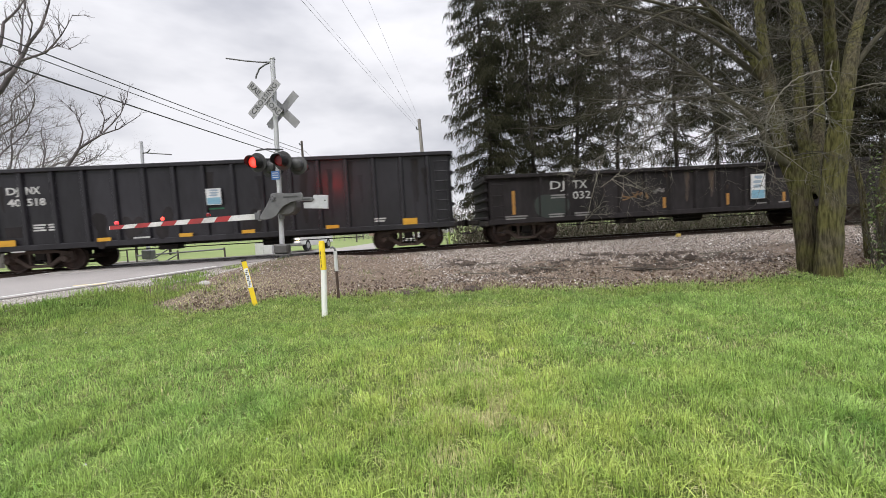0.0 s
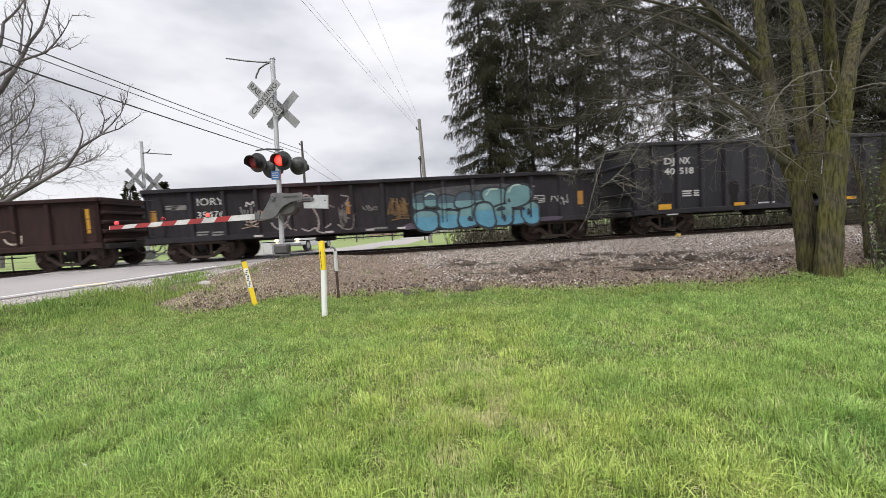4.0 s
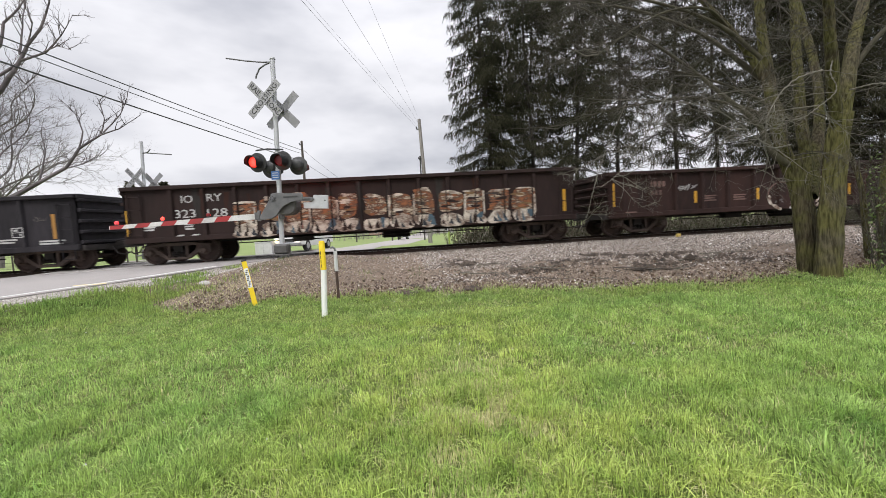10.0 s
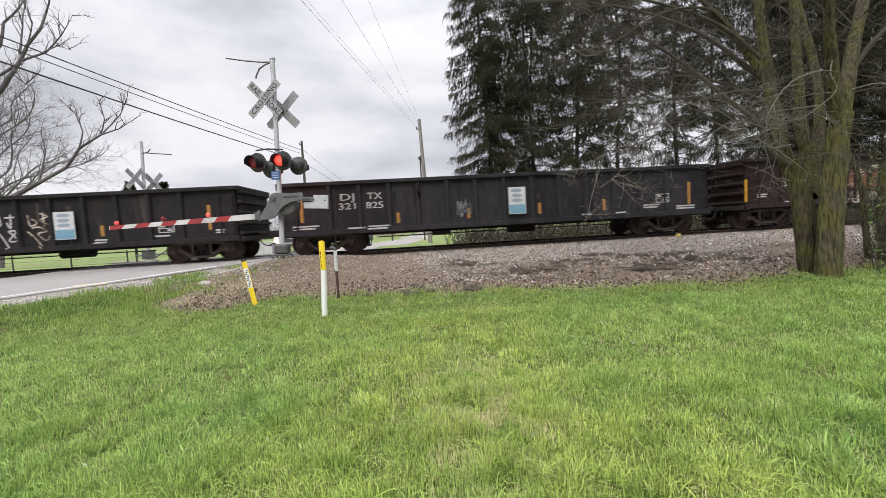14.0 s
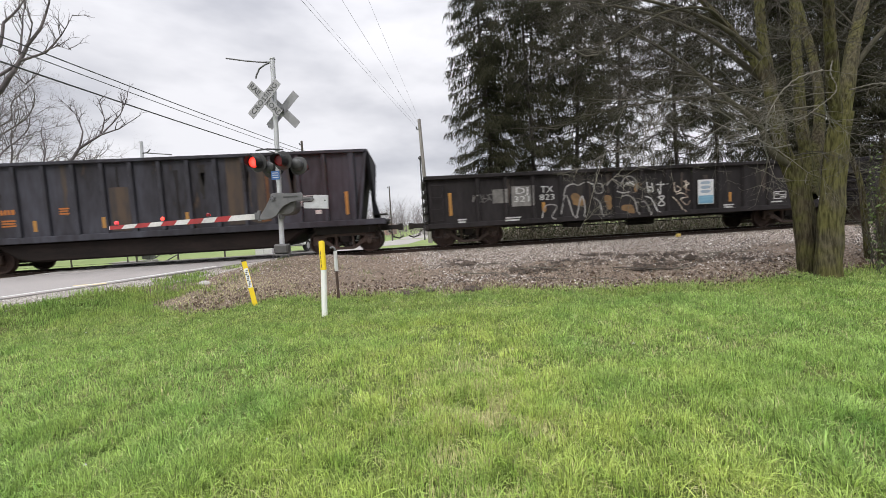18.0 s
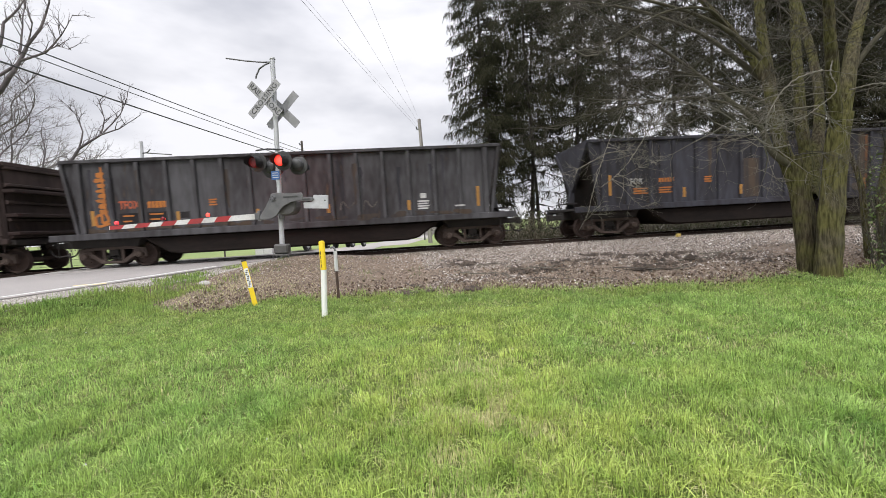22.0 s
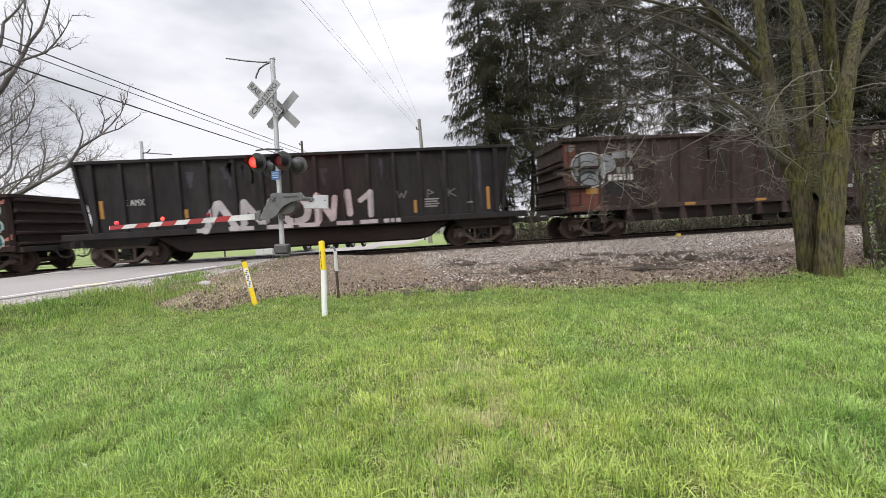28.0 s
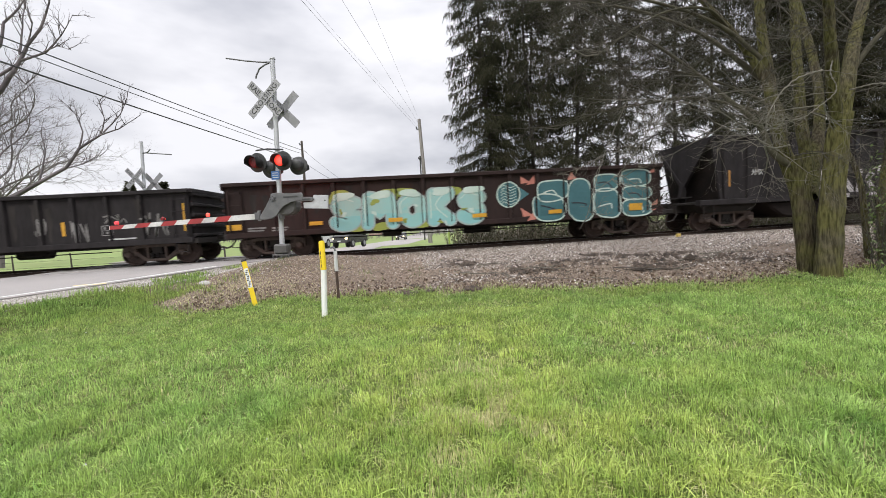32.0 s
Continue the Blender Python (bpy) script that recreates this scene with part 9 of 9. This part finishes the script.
def fallen_branch(x, y, length, turn, seed):
    rng = random.Random(seed)
    bark = TWIGPALE if seed % 3 else TWIG
    b = thing("fallen_branch", "dead grey branch lying on the stones", "branch", pose(x, y, height(x, y), 0, 0, turn), group="fallen branches")
    r = 0.007 + 0.006 * length
    run = [Vector((length * k / 4, rng.uniform(-0.06, 0.06) * length, r * 0.8 + rng.uniform(0, 0.04))) for k in range(5)]
    part("stem", mesh_of("stem", *taper(run, r, r * 0.3), bark, smooth=True), None, b)
    for k in range(5):
        p = run[rng.randint(0, 3)].lerp(run[4], rng.uniform(0.0, 0.5))
        d = Vector((rng.uniform(0.3, 1.0), rng.choice((-1, 1)) * rng.uniform(0.3, 0.9), rng.uniform(0.0, 0.25))) * length * rng.uniform(0.15, 0.32)
        part("twig", mesh_of("twig", *taper([p, p + d * 0.5 + Vector((0, 0, 0.02)), p + d], r * 0.45, 0.003, 5), bark, smooth=True), None, b)


for args in ((1.1, 8.9, 1.2, -35, 1), (2.2, 9.1, 1.5, -38, 2), (4.4, 8.2, 1.4, -40, 3), (6.0, 8.4, 1.6, 10, 4), (1.6, 9.6, 1.2, 5, 5), (-0.2, 8.6, 0.9, -60, 6), (7.0, 9.0, 1.3, -15, 7), (1.9, 7.9, 0.7, 50, 8), (2.5, 8.0, 0.9, -30, 9), (3.1, 8.2, 0.6, 20, 10), (3.6, 7.6, 0.8, -55, 11), (0.9, 8.2, 0.6, 75, 12), (4.9, 7.7, 0.7, 15, 13), (2.0, 8.5, 0.5, -80, 14), (5.6, 7.6, 0.8, 35, 15)):
    fallen_branch(*args)


WET = material("wet_debris", (0.040, 0.030, 0.022), (0.085, 0.062, 0.045), rough=0.9, scale=4, fine=30, island=0.5)


def debris(x, y, w, d, seed, n=420):
    """An uneven scatter of dark wet leaves, bark and clods."""
    rng = random.Random(seed)
    pts, big = [], []
    while len(pts) < n:
        xx, yy = x + rng.gauss(0, w * 0.42), y + rng.gauss(0, d * 0.5)
        k = noise.noise((xx * 3.1, yy * 4.5, seed)) + 0.6 * noise.noise((xx * 9, yy * 11, seed))
        n -= 0.2
        if k > 0.02:
            pts.append((xx, yy, height(xx, yy) + 0.012 + 0.07 * max(k, 0)))
            if k > 0.35 and len(big) < 26:
                big.append((xx, yy, height(xx, yy) + 0.03))
    stones("dark_debris", "dark scatter of wet leaves, bark and earth", pts, 0.030, seed, WET)
    if big:
        stones("clods", "dark clods of earth on the stones", big, 0.042, seed + 50, WET)


for args in ((0.05, 7.75, 0.30, 0.16, 91), (1.25, 9.95, 0.50, 0.38, 92), (1.15, 7.55, 0.25, 0.12, 93), (4.9, 9.9, 0.45, 0.2, 94), (5.6, 9.3, 0.6, 0.25, 95), (6.6, 9.2, 0.5, 0.2, 96), (2.6, 8.7, 0.8, 0.3, 97), (5.2, 8.0, 0.6, 0.3, 98), (3.8, 9.0, 1.3, 0.5, 99, 200), (7.4, 8.4, 1.1, 0.4, 101, 160), (6.2, 8.5, 1.2, 0.5, 103, 160)):
    debris(*args)


def bank_litter(r):
    x = r.uniform(-4.5, 10.5)
    y = grass_edge(x) + abs(r.gauss(0, 0.9))
    return x, y, height(x, y) + 0.012 + 0.02 * r.random()


leaf_specks("leaf_litter", "brown dead leaves strewn along the stony bank", 5200, bank_litter, material("dead_leaf", (0.17, 0.118, 0.080), (0.085, 0.060, 0.042), rough=0.9, scale=2, fine=14, bump=0, island=0.5), 63, 0.055)

pale_rock = thing("rock", "small whitish rock lying in the verge", "rock", (-4.95, 9.7, height(-4.95, 9.7) + 0.02))
rock_shape = bmesh.new()
bmesh.ops.create_icosphere(rock_shape, subdivisions=2, radius=0.12)
for v in rock_shape.verts:
    v.co *= 1 + 0.35 * noise.noise(v.co * 9)
    v.co.z *= 0.6
part("stone", rock_shape, CONCRETE, pale_rock)
# ---- beyond the track: vehicles, fence, houses ----
CARBLACK = material("car_paint_black", (0.02, 0.02, 0.022), (0.03, 0.03, 0.03), rough=0.25, scale=2, fine=20, bump=0)
CARWHITE = material("car_paint_white", (0.75, 0.75, 0.74), (0.66, 0.66, 0.65), rough=0.3, scale=2, fine=20, bump=0)
CARGREY = material("car_paint_grey", (0.10, 0.105, 0.11), (0.13, 0.13, 0.14), rough=0.3, scale=2, fine=20, bump=0)
TYRE = material("tyre_rubber", (0.02, 0.02, 0.021), (0.035, 0.034, 0.033), rough=0.9, scale=8, fine=40, bump=0.2)
RIM = material("alloy_rim", (0.45, 0.45, 0.46), (0.35, 0.35, 0.36), rough=0.35, metal=0.8, bump=0)
WINDOW = glass("car_window")
HEADLAMP = glow("headlamp_lit", (1.0, 0.80, 0.42), 5.0)


def vehicle(name, label, body, cabin, paint, wheelbase, width, clear, wheel_r, bed=None):
    """Nose towards -y; outlines are in length and height."""
    v = thing(name, label, "car")
    hw = width / 2

    def side_prism(outline, w):
        bm = prism([(y, z) for y, z in outline], -w, w)
        for vert in bm.verts:
            vert.co.x, vert.co.y = vert.co.y, vert.co.x
        return bm
    part("body", side_prism(body, hw), paint, v, bevel=0.05)
    part("cabin", side_prism(cabin, hw - 0.1), paint, v, bevel=0.06)
    (y0, z0), (y1, z1), (y2, z2), (y3, z3) = cabin[:4]
    ins = [(y0 + 0.28, z0 + 0.06), (y1 + 0.12, z1 - 0.09), (y2 - 0.12, z2 - 0.09), (y3 - 0.14, z3 + 0.06)]
    part("side_windows", side_prism(ins, hw - 0.085), WINDOW, v, "dark side glass")
    part("windscreen", mesh_of("windscreen", [(-hw + 0.2, y0 - 0.012, z0 + 0.05), (hw - 0.2, y0 - 0.012, z0 + 0.05), (hw - 0.26, y1 - 0.03, z1 - 0.07), (-hw + 0.26, y1 - 0.03, z1 - 0.07)], [(0, 1, 2, 3)], WINDOW), None, v)
    nose = body[0][0]
    zf = (body[0][1] + body[1][1]) / 2
    part("grille", box(-0.5, 0.5, nose - 0.03, nose + 0.03, zf - 0.12, zf + 0.16), LAMPBLACK, v, bevel=0.02)
    part("bumper", box(-hw + 0.03, hw - 0.03, nose - 0.10, nose + 0.12, body[0][1] - 0.06, body[0][1] + 0.16), LAMPBLACK if paint is not CARWHITE else RIM, v, bevel=0.04)
    for s in (-1, 1):
        part("headlight", tube((s * (hw - 0.25), nose - 0.05, zf + 0.06), (s * (hw - 0.25), nose + 0.05, zf + 0.06), 0.12, 0.12, 12), HEADLAMP, v, "lit warm headlight")
        part("mirror", box(s * hw - 0.09, s * hw + 0.14, y0 + 0.25, y0 + 0.37, z0 + 0.05, z0 + 0.25), paint, v, bevel=0.03)
        for y in (-wheelbase / 2, wheelbase / 2):
            w = part("wheel", tube((s * (hw - 0.21), y, wheel_r), (s * (hw + 0.01), y, wheel_r), wheel_r, wheel_r, 20), TYRE, v, bevel=0.02)
            part("rim", tube((s * (hw - 0.02), y, wheel_r), (s * (hw + 0.02), y, wheel_r), wheel_r * 0.62, wheel_r * 0.55, 14), RIM, w)
    if bed:
        part("bed_wall", box(-hw + 0.02, hw - 0.02, bed[0], bed[1], bed[2] - 0.03, bed[2] + 0.02), LAMPBLACK, v)
    part("number_plate", box(-0.16, 0.16, nose - 0.115, nose - 0.102, body[0][1] - 0.02, body[0][1] + 0.1), SIGNWHITE, v)
    return v


pickup = vehicle("pickup_truck", "white pickup truck waiting with its headlights on", [(-2.8, 0.50), (-2.8, 1.02), (-2.6, 1.12), (-1.3, 1.20), (2.8, 1.20), (2.8, 0.52), (-1.0, 0.36)], [(-1.4, 1.20), (-0.75, 1.82), (0.9, 1.84), (1.15, 1.20)], CARWHITE, 3.6, 2.0, 0.3, 0.40, (1.25, 2.75, 1.20))
jeep = vehicle("suv", "black boxy off-road car waiting with its headlights on", [(-2.1, 0.55), (-2.1, 1.05), (-1.95, 1.15), (-0.8, 1.18), (2.1, 1.15), (2.1, 0.58), (-0.5, 0.42)], [(-0.85, 1.17), (-0.5, 1.80), (1.95, 1.82), (2.08, 1.15)], CARBLACK, 2.5, 1.86, 0.3, 0.40)
late = vehicle("car", "small dark grey car arriving on the far road", [(-2.2, 0.40), (-2.2, 0.72), (-1.9, 0.85), (-0.9, 0.95), (2.2, 0.95), (2.25, 0.45), (-0.5, 0.28)], [(-1.0, 0.93), (-0.3, 1.42), (1.3, 1.42), (1.9, 0.95)], CARGREY, 2.65, 1.8, 0.2, 0.33)


def lane(y, off=-1.7):
    x, z = road_at(y)
    x2, z2 = road_at(y + 2)
    x1, z1 = road_at(y - 2)
    turn = -math.degrees(math.atan2(x2 - x1, 4))
    return pose(x + off, y, z + 0.004, math.degrees(math.atan2(z2 - z1, 4)), 0, turn)


pickup.matrix_basis = lane(30.24, -2.33) @ pose(0, 0, 0, 0, 0, -2.0)


def fence():
    f = thing("field_fence", "wire field fence with slim dark posts", "fence")
    pts = [(-30 + 2.6 * i, 20.5 + 0.10 * i) for i in range(7)]
    for x, y in pts:
        part("post", tube((x, y, height(x, y) - 0.2), (x, y, height(x, y) + 0.95), 0.035, 0.03, 8), DARKPOLE, f)
    for h in (0.3, 0.6, 0.88):
        part("wire", pipe([(x, y, height(x, y) + h) for x, y in pts], 0.008, 4), WIRE, f)
    r = thing("metal_barrier", "low grey pipe barrier beside the far road", "barrier")
    y = 21.0
    for x in (-13.9, -11.9, -9.6):
        part("post", tube((x, y, height(x, y) - 0.2), (x, y, height(x, y) + 0.75), 0.045, 0.045, 8), DARKPOLE, r)
    part("rail", pipe([(-13.9, y, height(-13.9, y) + 0.6), (-9.6, y, height(-9.6, y) + 0.68)], 0.04, 8), GALV, r)
    part("brace", pipe([(-11.9, y, height(-11.9, y) + 0.55), (-12.9, y, height(-12.9, y) + 0.05)], 0.03, 8), GALV, r)
    b = thing("timber_stack", "low stack of weathered grey boards in the grass", "boards", (-14.6, 21.6, height(-14.6, 21.6)))
    for k in range(5):
        part("board", box(-0.85 + 0.05 * k, 0.8 - 0.04 * k, -0.3 + 0.12 * k, -0.2 + 0.12 * k, 0.30 + 0.004 * k, 0.36 + 0.004 * k), WOODPOLE, b, bevel=0.01)
    for s in (-0.6, 0.6):
        part("leg", box(s - 0.05, s + 0.05, -0.3, 0.3, -0.05, 0.30), WOODPOLE, b, bevel=0.01)


fence()


def house(x, y, z, w, d, h, roof_h, wall, roof, label, turn=0, gable=True):
    ho = thing("house", label, "house", pose(x, y, z, 0, 0, turn), group="distant houses")
    part("wall", box(-w / 2, w / 2, -d / 2, d / 2, -0.5, h), wall, ho)
    bm = bmesh.new()
    prism([(-w / 2 - 0.4, h - 0.15), (w / 2 + 0.4, h - 0.15), (0, h + roof_h)], -d / 2 - 0.4, d / 2 + 0.4, bm)
    part("roof", bm, roof, ho)
    for s in (-1, 1):
        part("window", box(s * w * 0.25 - 0.5, s * w * 0.25 + 0.5, -d / 2 - 0.04, -d / 2 + 0.02, 0.9, 2.2), WINDOW, ho)
        part("window_frame", box(s * w * 0.25 - 0.6, s * w * 0.25 + 0.6, -d / 2 - 0.03, -d / 2, 0.8, 2.3), SIGNWHITE, ho)
    part("door", box(-0.5, 0.5, -d / 2 - 0.05, -d / 2 + 0.02, 0.0, 2.05), DARKPOLE, ho)
    part("chimney", box(w * 0.2, w * 0.2 + 0.7, 0, 0.7, h, h + roof_h + 0.4), REDBRICK, ho)


REDBRICK = material("red_brick", (0.40, 0.25, 0.21), (0.32, 0.20, 0.17), rough=0.9, scale=3, fine=30, bump=0.2)
house(-11.2, 165, -2.0, 11, 9, 3.6, 2.6, REDBRICK, material("faded_red_roof", (0.24, 0.13, 0.11), (0.18, 0.11, 0.10), rough=0.9, scale=2, fine=20), "distant pinkish brick gabled house among bare trees")
house(9, 132, -1.9, 10, 9, 3.4, 2.4, CONCRETE, material("slate_roof", (0.14, 0.14, 0.15), (0.2, 0.2, 0.2), rough=0.9, scale=2, fine=20), "distant pale house with a grey roof")

# ---- movement ----
def motions():
    seen = {}
    for car, centre in MOVERS:
        walk(car, [(t, pose(centre + travel(t), TRACK_Y, RAIL_Z)) for t in range(0, 33)])
        seen[car] = centre
    for ax, car, dx in AXLES:
        c = seen[car]
        rows = [(k / 10, c + travel(k / 10)) for k in range(321)]
        inside = [x for t, x in rows if -25 < x < 28] or [0]
        keyed = []
        for t, x in rows:
            if t in (0, 32) or -25 < x < 28:
                x = min(max(x, inside[0]), inside[-1])
                keyed.append((t, pose(dx, 0, WHEEL_R, 0, math.degrees((x - c) / WHEEL_R), 0)))
        walk(ax, keyed)
    # the lamps take turns: each lens puck turns half round at every change
    for lens, at, phase in FLASHERS:
        turn = 180 * phase
        rows = [(0, pose(*at, 0, 0, turn))]
        k = 0
        while FLASH_START + k * FLASH_HALF < 31.9:
            f = round((FLASH_START + k * FLASH_HALF) * FPS)
            for j in range(4):
                rows.append(((f - 1 + j) / FPS, pose(*at, 0, 0, turn + 60 * j)))
            turn += 180
            k += 1
        rows.append((32, pose(*at, 0, 0, turn)))
        walk(lens, rows)
    walk(jeep, [(t, lane(y, o) @ pose(0, 0, 0, 0, 0, w)) for t, y, o, w in ((0, 330, -1.7, 0), (4, 220, -1.7, 0), (7, 138, -1.7, 0), (9, 98, -1.7, 0), (10.2, 76, -1.6, 0), (11, 64, -1.5, 0), (12, 52, -1.3, -1), (12.7, 45, -1.2, -3), (13.2, 41.8, -1.2, -5), (14, 39.6, -1.35, -7), (15.5, 38.2, -1.5, -8), (18, 37.9, -1.5, -8), (32, 37.9, -1.5, -8))])
    walk(late, [(t, lane(y)) for t, y in ((0, 640), (10, 470), (20, 300), (26, 190), (30, 112), (31, 93), (32, 77))])


motions()
